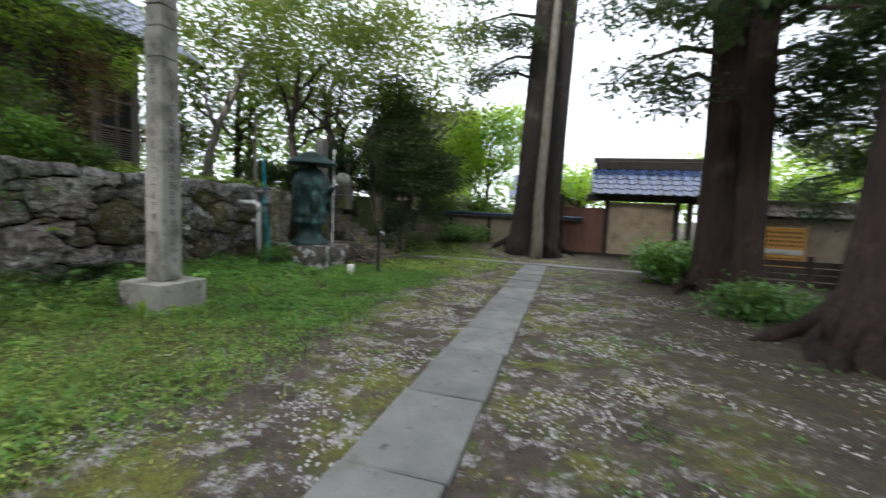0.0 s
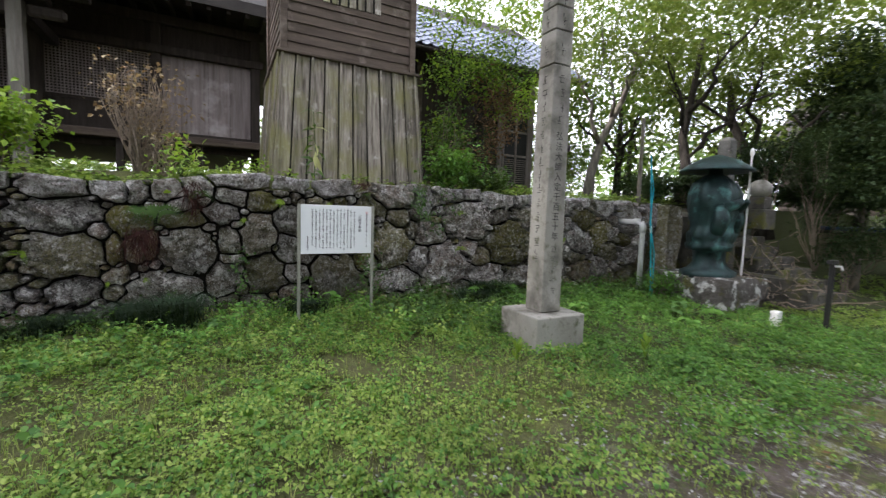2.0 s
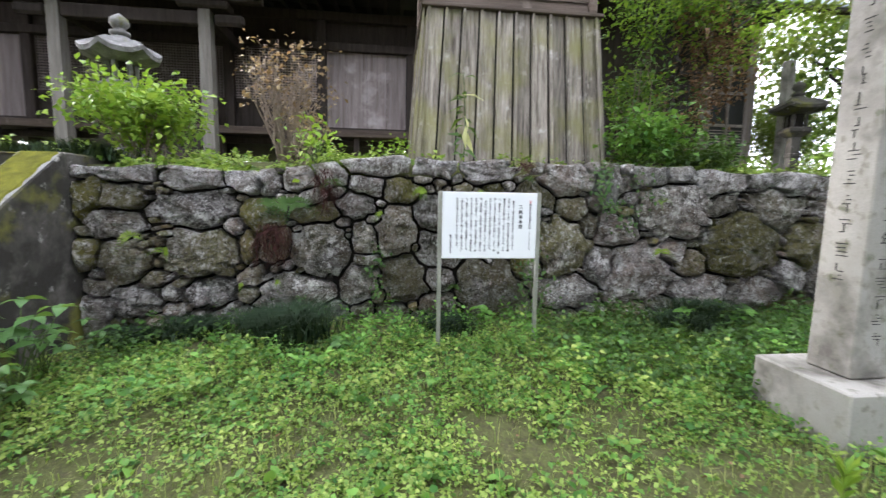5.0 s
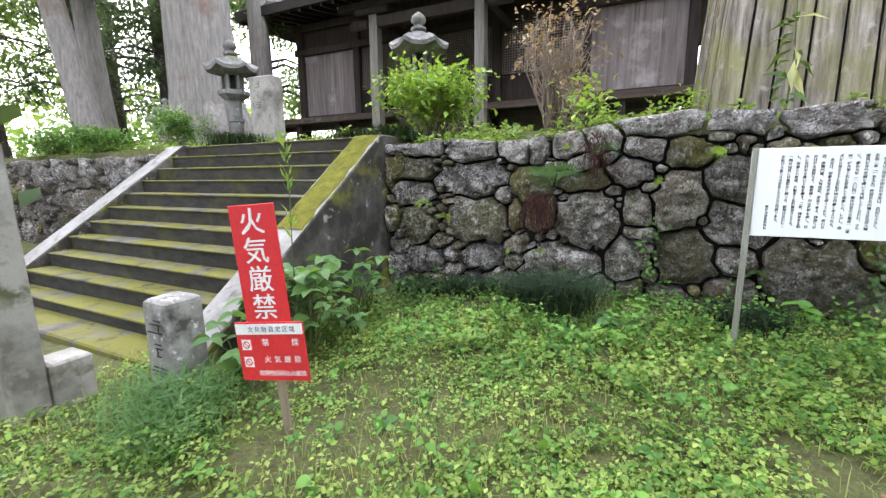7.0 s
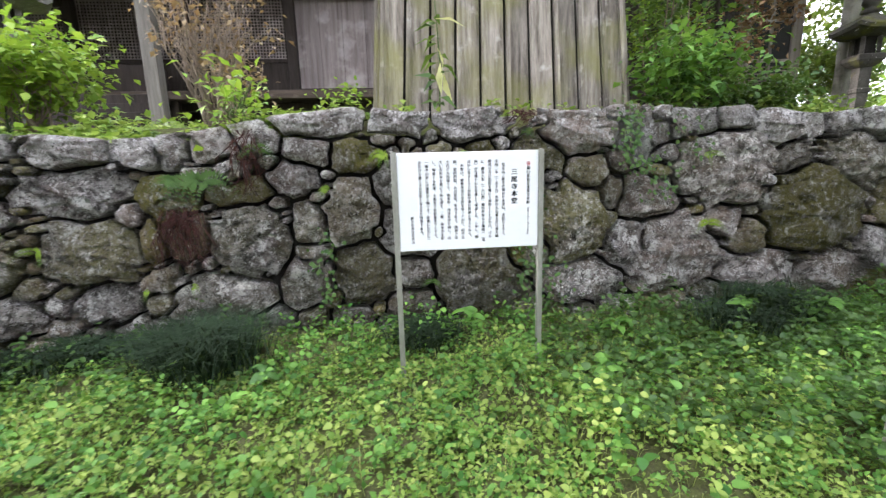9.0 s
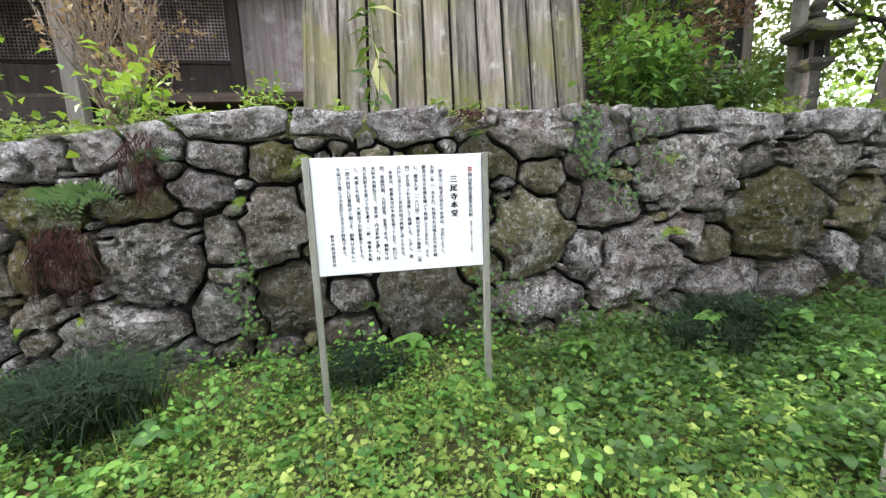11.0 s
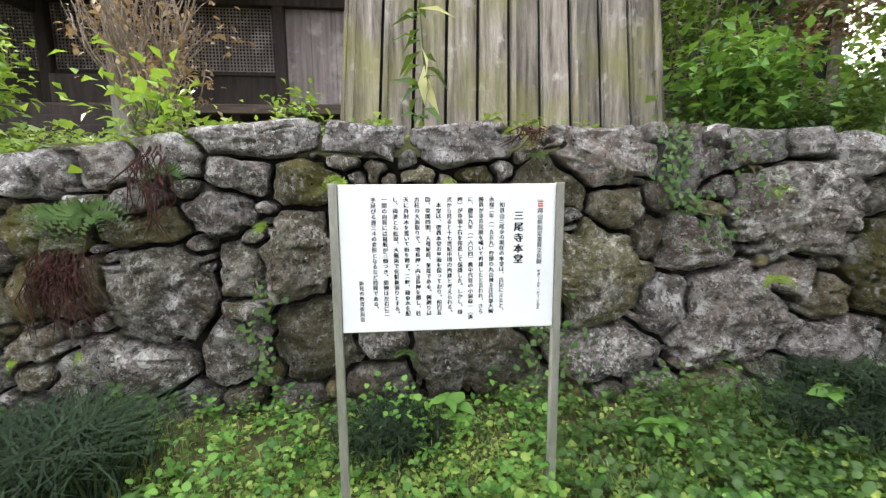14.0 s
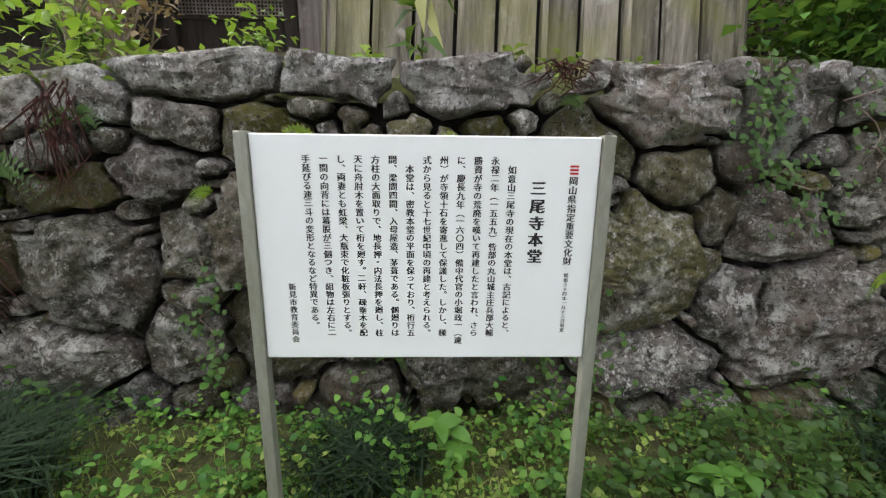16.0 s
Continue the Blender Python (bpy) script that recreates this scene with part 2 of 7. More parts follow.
M_BARKDARK = surface("dark_bark", (0.085, 0.072, 0.06), (0.03, 0.026, 0.022), 0.95, 5.0, (3, 3, 0.8), fine=30, bump=0.7, dist=0.03)
M_BARKGREY = surface("grey_bark", (0.26, 0.235, 0.195), (0.12, 0.105, 0.085), 0.9, 5.0, (3, 3, 0.8), fine=30, bump=0.5, dist=0.02, patches=((MOSS, 2.5, 0.58, 0.7),))
M_BRONZE = surface("green_bronze", (0.035, 0.075, 0.072), (0.014, 0.021, 0.022), 0.5, 4.0, fine=60, bump=0.15, metal=0.35,
                   patches=(((0.08, 0.19, 0.175), 3.2, 0.56, 0.70),))
M_SIGN = surface("white_sign_face", (0.77, 0.785, 0.79), (0.75, 0.765, 0.77), 0.35, 1.2, fine=400, bump=0.0, spec=0.4)
M_STEEL = surface("galvanised_post", (0.36, 0.36, 0.315), (0.25, 0.245, 0.2), 0.45, 6.0, (1, 1, 0.4), fine=60, bump=0.08, metal=0.35, dist=0.003)
M_INK = surface("black_lettering", (0.018, 0.018, 0.02), (0.014, 0.014, 0.016), 0.5, 5.0, bump=0)
M_INKGREY = surface("carved_dark_lettering", (0.045, 0.042, 0.039), (0.03, 0.028, 0.026), 0.9, 9.0, bump=0.1)
M_RED = surface("red_enamel", (0.62, 0.035, 0.035), (0.52, 0.025, 0.03), 0.4, 2.0, bump=0.05, patches=(((0.45, 0.05, 0.045), 6.0, 0.6, 0.8),))
M_WHITE = surface("white_paint", (0.80, 0.79, 0.77), (0.70, 0.69, 0.66), 0.5, 5.0, bump=0.05)
M_STAKE = surface("bare_wood_stake", (0.33, 0.26, 0.18), (0.20, 0.155, 0.11), 0.85, 4.0, (6, 6, 0.6), fine=40, bump=0.3)
M_PVC = surface("grey_white_pvc", (0.72, 0.715, 0.69), (0.55, 0.545, 0.52), 0.45, 4.0, bump=0.05)
M_TEAL = surface("teal_coated_pole", (0.02, 0.36, 0.42), (0.015, 0.28, 0.33), 0.4, 5.0, bump=0.05)
M_BLACK = surface("black_painted_metal", (0.02, 0.02, 0.02), (0.012, 0.012, 0.012), 0.45, 5.0, bump=0.05)
M_ORANGE = surface("orange_notice_board", (0.78, 0.42, 0.10), (0.66, 0.34, 0.07), 0.5, 3.0, bump=0.05)
M_PEBBLE = surface("pale_gravel", (0.60, 0.58, 0.56), (0.32, 0.30, 0.29), 0.9, 40.0, fine=90, bump=0.2)
M_TWIG = surface("dry_twig", (0.33, 0.265, 0.205), (0.16, 0.125, 0.095), 0.9, 20.0, bump=0.2)
M_STEM = surface("green_stem", (0.09, 0.13, 0.03), (0.05, 0.08, 0.02), 0.7, 20.0, bump=0.1)
M_DRYROOT = surface("hanging_dead_roots", (0.085, 0.030, 0.022), (0.032, 0.013, 0.010), 0.95, 20.0, bump=0.4)

F_WEED = foliage("weed_leaf", (0.12, 0.24, 0.035), (0.45, 0.54, 0.13), 0.4)
F_WEEDDARK = foliage("shade_weed_leaf", (0.03, 0.12, 0.022), (0.22, 0.42, 0.075))
F_GRASS = foliage("grass_blade", (0.17, 0.23, 0.05), (0.42, 0.42, 0.15))
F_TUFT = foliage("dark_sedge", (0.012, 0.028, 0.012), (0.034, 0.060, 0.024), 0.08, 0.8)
F_BUSH = foliage("bright_shrub_leaf", (0.14, 0.28, 0.025), (0.32, 0.43, 0.05))
F_BROAD = foliage("broad_leaf", (0.06, 0.15, 0.04), (0.13, 0.24, 0.07))
F_DRY = foliage("brown_azalea_leaf", (0.21, 0.14, 0.075), (0.38, 0.31, 0.17), 0.25, 0.6, (0.14, 0.11, 0.06), (0.36, 0.22, 0.08))
F_MAPLE = foliage("maple_leaf", (0.08, 0.13, 0.025), (0.23, 0.28, 0.05), 0.5, shine=(0.22, 0.28, 0.04))
# Sunlit copy of the maple leaf: the sun's brightness is in its colour.
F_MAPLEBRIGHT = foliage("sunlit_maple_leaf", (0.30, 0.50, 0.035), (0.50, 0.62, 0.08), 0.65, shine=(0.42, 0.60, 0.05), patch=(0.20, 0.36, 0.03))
F_MAPLEMID = foliage("young_maple_leaf", (0.16, 0.30, 0.03), (0.32, 0.44, 0.055), 0.5)
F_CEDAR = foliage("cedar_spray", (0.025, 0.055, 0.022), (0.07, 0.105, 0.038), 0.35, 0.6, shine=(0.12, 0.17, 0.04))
F_DEEP = foliage("deep_green_leaf", (0.05, 0.105, 0.025), (0.13, 0.20, 0.045), 0.45)
F_IVY = foliage("ivy_leaf", (0.035, 0.085, 0.02), (0.09, 0.165, 0.036), 0.25)
F_PALE = foliage("pale_withering_leaf", (0.52, 0.53, 0.22), (0.68, 0.66, 0.36), 0.4, patch=(0.42, 0.46, 0.14), shine=(0.55, 0.55, 0.2))
F_LITTER = foliage("dead_leaf", (0.20, 0.10, 0.05), (0.28, 0.2, 0.11), 0.1, 0.8, (0.12, 0.07, 0.04), (0.25, 0.14, 0.06))


def ground_material():
    m = bpy.data.materials.new("mossy_ground")
    m.use_nodes = True
    nt = m.node_tree
    bsdf = nt.nodes["Principled BSDF"]
    pos = nt.nodes.new("ShaderNodeNewGeometry").outputs["Position"]
    col = hexmix(nt, noise_fac(nt, pos, 2.0, 0.35, 0.65), (0.06, 0.047, 0.04), (0.17, 0.138, 0.118))
    col = hexmix(nt, noise_fac(nt, pos, 1.1, 0.50, 0.58, 9.0, 0.7), col, (0.19, 0.20, 0.04))
    col = hexmix(nt, noise_fac(nt, pos, 3.2, 0.52, 0.62, 9.0, 0.75), col, (0.10, 0.14, 0.03))
    # pale grit spread over the trodden part beside the path
    sep = nt.nodes.new("ShaderNodeSeparateXYZ")
    nt.links.new(pos, sep.inputs[0])
    r = nt.nodes.new("ShaderNodeMapRange")
    r.inputs["From Min"].default_value, r.inputs["From Max"].default_value = -3.6, -2.2
    nt.links.new(sep.outputs["X"], r.inputs["Value"])
    grit = nt.nodes.new("ShaderNodeMath")
    grit.operation = "MULTIPLY"
    nt.links.new(r.outputs["Result"], grit.inputs[0])
    nt.links.new(noise_fac(nt, pos, 3.4, 0.53, 0.57, 12.0, 0.85), grit.inputs[1])
    # needle litter and dark earth, with the cedars' shade put into the colour
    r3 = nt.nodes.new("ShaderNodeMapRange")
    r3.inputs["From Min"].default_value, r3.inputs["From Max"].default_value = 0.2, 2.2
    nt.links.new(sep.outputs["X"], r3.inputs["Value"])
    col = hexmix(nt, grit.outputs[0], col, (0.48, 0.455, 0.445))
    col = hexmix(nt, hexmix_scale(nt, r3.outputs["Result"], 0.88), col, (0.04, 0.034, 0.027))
    # creeping moss under the weeds by the wall
    r2 = nt.nodes.new("ShaderNodeMapRange")
    r2.inputs["From Min"].default_value, r2.inputs["From Max"].default_value = -2.5, -3.7
    nt.links.new(sep.outputs["X"], r2.inputs["Value"])
    col = hexmix(nt, hexmix_scale(nt, r2.outputs["Result"], 0.85), col, (0.12, 0.14, 0.038))
    # bare crumbs of earth and dry stems show through the moss
    col = hexmix(nt, hexmix_scale(nt, noise_fac(nt, pos, 15.0, 0.48, 0.60, 10.0, 0.75), 0.7), col, (0.075, 0.058, 0.038))
    col = hexmix(nt, hexmix_scale(nt, noise_fac(nt, pos, 38.0, 0.57, 0.63, 8.0, 0.7), 0.6), col, (0.26, 0.24, 0.11))
    # dark moss from the pillar to the statue, deepened for the tree shade there
    r4 = nt.nodes.new("ShaderNodeMapRange")
    r4.inputs["From Min"].default_value, r4.inputs["From Max"].default_value = 3.6, 5.4
    nt.links.new(sep.outputs["Y"], r4.inputs["Value"])
    moss_shade = nt.nodes.new("ShaderNodeMath")
    moss_shade.operation = "MULTIPLY"
    nt.links.new(hexmix_scale(nt, r4.outputs["Result"], 0.75), moss_shade.inputs[0])
    nt.links.new(r2.outputs["Result"], moss_shade.inputs[1])
    col = hexmix(nt, moss_shade.outputs[0], col, (0.045, 0.06, 0.02))
    col = hexmix(nt, hexmix_scale(nt, noise_fac(nt, pos, 70, 0.35, 0.7), 0.5), col, (0.04, 0.034, 0.026))
    nt.links.new(col, bsdf.inputs["Base Color"])
    bsdf.inputs["Roughness"].default_value = 0.95
    bsdf.inputs["Specular IOR Level"].default_value = 0.15
    b = nt.nodes.new("ShaderNodeBump")
    b.inputs["Strength"].default_value, b.inputs["Distance"].default_value = 0.8, 0.03
    nt.links.new(noise_fac(nt, pos, 26, 0.2, 0.8, 9.0, 0.7), b.inputs["Height"])
    nt.links.new(b.outputs["Normal"], bsdf.inputs["Normal"])
    return m


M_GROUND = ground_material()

# ---- mesh helpers ----
RNG = np.random.default_rng(7)
rnd = random.Random(11)


def thing(name, label, category, x=0.0, y=0.0, z=0.0, group="", kind="", rz=0.0, rx=0.0):
    ob = new(name)
    ob.empty_display_size = 0.1
    ob.matrix_world = pose(x, y, z, rx, 0, rz)
    return tagged(ob, label, category, group, kind)


def to_mesh(name, bm, material, smooth=False):
    bm.normal_update()
    me = bpy.data.meshes.new(name)
    bm.to_mesh(me)
    bm.free()
    me.materials.append(material)
    if smooth:
        me.polygons.foreach_set("use_smooth", [True] * len(me.polygons))
    return me


def part(name, bm, material, parent=None, label="", smooth=False, m=None):
    """Links a bmesh (or a finished mesh) as ONE mesh object, in its parent's own space."""
    me = bm if isinstance(bm, bpy.types.Mesh) else to_mesh(name, bm, material, smooth)
    ob = new(name, me)
    if parent is not None:
        ob.parent = parent
    if m is not None:
        ob.matrix_basis = m
    return tagged(ob, label)


def box(bm, x0, x1, y0, y1, z0, z1, bevel=0.0, m=None, wob=0.0):
    vs = [bm.verts.new((x, y, z)) for z in (z0, z1) for x, y in ((x0, y0), (x1, y0), (x1, y1), (x0, y1))]
    fs = [bm.faces.new([vs[i] for i in f]) for f in ((3, 2, 1, 0), (4, 5, 6, 7), (0, 1, 5, 4), (1, 2, 6, 5), (2, 3, 7, 6), (3, 0, 4, 7))]
    if wob:
        for v in vs:
            v.co += Vector((rnd.uniform(-wob, wob), rnd.uniform(-wob, wob), rnd.uniform(-wob, wob)))
    geom = list(vs)
    if bevel:
        es = list({e for f in fs for e in f.edges})
        geom = [v for v in bmesh.ops.bevel(bm, geom=es, offset=bevel, segments=1, affect="EDGES")["verts"]]
    if m is not None:
        bmesh.ops.transform(bm, matrix=m, verts=[v for v in geom if v.is_valid])
    return bm


def boxm(*a, **k):
    return box(bmesh.new(), *a, **k)


def tube(bm, pts, radii, n=8, cap=True, flute=0.0, seed=0):
    """A tapered round tube through pts; flute roughens its outline."""
    pts = [Vector(p) for p in pts]
    rings = []
    for i, p in enumerate(pts):
        d = (pts[min(i + 1, len(pts) - 1)] - pts[max(i - 1, 0)]).normalized()
        u = d.orthogonal().normalized() if abs(d.z) < 0.9 else Vector((1, 0, 0))
        u = (u - d * u.dot(d)).normalized()
        w = d.cross(u)
        ring = []
        for k in range(n):
            a = 2 * math.pi * k / n
            r = radii[i] * (1 + flute * noise.noise(Vector((3 * math.cos(a) + seed, 3 * math.sin(a), p.z * 0.35))))
            ring.append(bm.verts.new(p + (u * math.cos(a) + w * math.sin(a)) * r))
        rings.append(ring)
    for a, b in zip(rings, rings[1:]):
        for k in range(n):
            bm.faces.new((a[k], a[(k + 1) % n], b[(k + 1) % n], b[k]))
    if cap:
        bm.faces.new(rings[-1])
        bm.faces.new(rings[0][::-1])
    return bm


def tubem(*a, **k):
    return tube(bmesh.new(), *a, **k)


def lathe(bm, profile, n=16, c=(0, 0), square=False, turn=0.0):
    """Turns a profile of (radius, z); n = 4 or 6 gives a square or hexagonal body."""
    rings = []
    for r, z in profile:
        rings.append([bm.verts.new((c[0] + r * math.cos(turn + 2 * math.pi * k / n), c[1] + r * math.sin(turn + 2 * math.pi * k / n), z)) for k in range(n)])
    for a, b in zip(rings, rings[1:]):
        for k in range(n):
            bm.faces.new((a[k], a[(k + 1) % n], b[(k + 1) % n], b[k]))
    bm.faces.new(rings[0][::-1])
    bm.faces.new(rings[-1])
    return bm


def mesh_np(name, verts, faces, material, smooth=False):
    """A mesh from arrays: verts (n,3), faces (m,k) all with k corners."""
    me = bpy.data.meshes.new(name)
    n, (f, k) = len(verts), faces.shape
    me.vertices.add(n)
    me.vertices.foreach_set("co", np.asarray(verts, np.float32).ravel())
    me.loops.add(f * k)
    me.loops.foreach_set("vertex_index", faces.astype(np.int32).ravel())
    me.polygons.add(f)
    me.polygons.foreach_set("loop_start", np.arange(f, dtype=np.int32) * k)
    me.polygons.foreach_set("use_smooth", np.full(f, smooth))
    me.update(calc_edges=True)
    me.materials.append(material)
    return me


def unit(v):
    return v / np.maximum(np.linalg.norm(v, axis=1, keepdims=True), 1e-9)


def leaf_mesh(name, at, out, length, width, material, fold=0.25, droop=0.25, up=None):
    """Leaves with a midrib fold and a bent tip: bases at, pointing along out. Each is six corners and four faces."""
    n = len(at)
    out = unit(out)
    if up is None:
        up = np.tile((0.0, 0.0, 1.0), (n, 1)) + RNG.normal(0, 0.35, (n, 3))
    side = unit(np.cross(out, up))
    nor = np.cross(side, out)
    L = np.broadcast_to(length, n).reshape(n, 1)
    W = np.broadcast_to(width, n).reshape(n, 1)
    mid = at + out * L * 0.5
    tip = at + out * L - nor * L * droop
    v = np.stack([at, mid + side * W * 0.5 + nor * W * fold, mid - side * W * 0.5 + nor * W * fold, mid, tip], 1).reshape(-1, 3)
    b = (np.arange(n) * 5).reshape(n, 1)
    f = np.concatenate([b + np.array(c) for c in ((0, 1, 3), (0, 3, 2), (1, 4, 3), (3, 4, 2))], 0)
    return mesh_np(name, v, f, material, True)


def ovate_mesh(name, at, out, length, width, material, fold=0.12, droop=0.22):
    """Rounded leaves with a pointed tip, folded along the midrib."""
    n = len(at)
    out = unit(out)
    side = unit(np.cross(out, np.tile((0.0, 0.0, 1.0), (n, 1)) + RNG.normal(0, 0.35, (n, 3))))
    nor = np.cross(side, out)
    L = np.broadcast_to(length, n).reshape(n, 1)
    W = np.broadcast_to(width, n).reshape(n, 1)
    v = [at]
    for s, w, d in ((0.16, 0.40, 0.0), (0.45, 0.52, 0.02), (0.75, 0.34, 0.4)):
        mid = at + out * L * s - nor * L * droop * d
        v += [mid + side * W * w + nor * W * fold, mid, mid - side * W * w + nor * W * fold]
    v.append(at + out * L - nor * L * droop)
    v = np.stack(v, 1).reshape(-1, 3)
    b = (np.arange(n) * 11).reshape(n, 1)
    tri = [(0, 1, 2), (0, 2, 3), (7, 10, 8), (8, 10, 9)]
    for a in (1, 4):
        tri += [(a, a + 3, a + 1), (a + 1, a + 3, a + 4), (a + 1, a + 4, a + 2), (a + 2, a + 4, a + 5)]
    f = np.concatenate([b + np.array(c) for c in tri], 0)
    return mesh_np(name, v, f, material, True)


def blade_mesh(name, at, out, height, width, material, bend=0.5):
    """Grass blades that arch over: two faces up, one tip."""
    n = len(at)
    out = unit(out)
    side = unit(np.cross(out, np.tile((0, 0, 1.0), (n, 1))))
    H = np.broadcast_to(height, n).reshape(n, 1)
    W = np.broadcast_to(width, n).reshape(n, 1)
    zv = np.array((0, 0, 1.0))
    m1 = at + zv * H * 0.6 + out * H * bend * 0.3
    tip = at + zv * H * (0.95 - 0.3 * bend) + out * H * bend
    v = np.stack([at + side * W * 0.5, at - side * W * 0.5, m1 + side * W * 0.4, m1 - side * W * 0.4, tip], 1).reshape(-1, 3)
    b = (np.arange(n) * 5).reshape(n, 1)
    f = np.concatenate([b + np.array(c) for c in ((0, 1, 3), (0, 3, 2), (2, 3, 4))], 0)
    return mesh_np(name, v, f, material, True)


def smooth01(v, a, b):
    t = np.clip((v - a) / (b - a), 0, 1)
    return t * t * (3 - 2 * t)


def fbm(x, y, s):
    """Cheap smooth variation from sines, vectorised."""
    return (np.sin(x * s + 1.3 * np.sin(y * s * 0.7 + 0.4)) + np.sin(y * s * 1.17 + 1.7 * np.sin(x * s * 0.61 + 2.0)) + 0.6 * np.sin((x + y) * s * 2.1 + 0.9)) / 2.6


EDGE = -7.62      # the terrace's edge, behind the retaining wall's face
FACE = -7.38      # the retaining wall's face
TOP = 1.92        # the terrace's height


def height(x, y):
    x, y = np.asarray(x, float), np.asarray(y, float)
    low = 0.16 * smooth01(-x, 4.6, 7.2) * smooth01(y, -1.8, 0.2) * (1 - smooth01(y, 9.0, 11.0))
    low = low + 0.55 * smooth01(y, 13.6, 17.0) * smooth01(-x, 1.5, 4.0) + 0.02 * fbm(x, y, 1.9) * smooth01(np.abs(x + 0.8), 0.5, 1.2)
    high = -0.15 * (1 - smooth01(y, 0.3, 1.0)) * smooth01(y, -1.9, -1.7) * (1 - smooth01(-x, 7.7, 8.5)) + TOP + 0.10 * smooth01(-x, 7.7, 9.5) + 0.03 * fbm(x, y, 1.4)
    return np.where(x < EDGE + 0.01, high, low)


def height1(x, y):
    return float(height(np.array([x]), np.array([y]))[0])


# ---- ground ----
def build_ground():
    xs = np.concatenate([-np.geomspace(600, 14, 16), np.arange(-13, -7.7, 0.5), [EDGE - 0.02, EDGE, EDGE + 0.02], np.arange(-7.5, 5.01, 0.16), np.geomspace(6, 600, 16)])
    ys = np.concatenate([-np.geomspace(600, 9, 14), np.arange(-8, 20.01, 0.2), np.geomspace(21, 900, 16)])
    gx, gy = np.meshgrid(xs, ys, indexing="ij")
    v = np.stack([gx, gy, height(gx, gy)], -1).reshape(-1, 3)
    i, j = np.meshgrid(np.arange(len(xs) - 1), np.arange(len(ys) - 1), indexing="ij")
    a = (i * len(ys) + j).ravel()
    f = np.stack([a, a + len(ys), a + len(ys) + 1, a + 1], 1)
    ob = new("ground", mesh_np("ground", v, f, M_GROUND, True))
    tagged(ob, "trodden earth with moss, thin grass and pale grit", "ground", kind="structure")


build_ground()


# ---- the rubble retaining wall ----
# the large stones, course by course: along the wall, height, half width, half height, tilt
COPING = [(1.23, 1.88, .36, .09, -.06), (1.87, 1.85, .26, .10, 0), (2.47, 1.83, .35, .11, 0), (3.34, 1.75, .38, .15, -.09), (3.97, 1.72, .23, .18, 0), (4.42, 1.82, .22, .10, 0),
          (4.81, 1.85, .18, .09, 0), (5.38, 1.80, .34, .13, .06), (5.88, 1.83, .17, .10, 0), (6.34, 1.81, .31, .12, 0), (.39, 1.69, .19, .13, 0), (.06, 1.68, .17, .12, 0)]
UPPER = [(1.12, 1.68, .19, .14, 0), (1.45, 1.62, .19, .15, 0), (1.74, 1.75, .12, .05, 0), (1.91, 1.72, .08, .08, 0), (2.20, 1.67, .10, .06, 0), (2.55, 1.67, .12, .06, 0), (3.04, 1.61, .29, .15, -.8),
         (3.47, 1.45, .19, .14, 0), (4.17, 1.57, .14, .09, 0), (4.72, 1.43, .48, .34, 0), (6.13, 1.49, .40, .23, 0), (.52, 1.53, .15, .11, .25), (1.0, 1.44, .21, .14, -.16)]
MIDDLE = [(.54, 1.35, .25, .10, .12), (4.05, 1.19, .31, .20, 0), (3.69, 1.24, .11, .15, 0), (5.68, 1.0, .55, .42, 0), (6.53, 1.04, .29, .33, 0), (.61, .96, .34, .30, 0), (1.07, 1.08, .14, .21, 0), (1.45, 1.18, .22, .29, 0),
          (.12, 1.02, .17, .23, 0), (-.15, .99, .08, .21, 0), (3.37, .99, .35, .35, 0), (3.84, .79, .17, .25, -.38), (4.30, .68, .46, .41, 0), (4.77, .98, .19, .17, 0), (5.04, .79, .17, .20, 0)]
LOWER = [(5.15, .48, .41, .21, .05), (5.90, .45, .35, .20, 0), (6.38, .66, .23, .24, 0), (.37, .48, .42, .21, -.1), (1.01, .57, .21, .24, 0), (1.10, .84, .14, .06, .1), (1.51, .62, .26, .28, 0), (1.93, .62, .18, .16, 0),
         (2.50, .53, .40, .30, 0), (3.48, .46, .40, .20, 0), (1.92, .32, .24, .16, 0), (1.38, .24, .18, .11, 0), (-.14, .66, .15, .11, 0), (-.18, .46, .12, .09, 0), (1.06, .26, .13, .09, .12)]
BY_STAIR = [(-1.32, 1.76, .29, .12, 0), (-.71, 1.69, .33, .14, .07), (-.09, 1.69, .26, .13, 0), (-1.37, 1.50, .22, .17, 0), (-.66, 1.40, .48, .19, .05), (-.01, 1.33, .22, .18, -.35), (-.63, .92, .42, .30, 0),
            (-1.46, 1.23, .27, .16, 0), (-.54, .50, .28, .17, 0), (-1.39, .82, .24, .25, 0), (-1.32, .40, .29, .19, 0)]


def topline(y):
    return 1.97 - 0.16 * (1 - smooth01(np.asarray(y, float), 0.2, 1.0)) - 0.06 * smooth01(np.asarray(y, float), 4.3, 6.0) + 0.025 * np.sin(np.asarray(y) * 5.3)


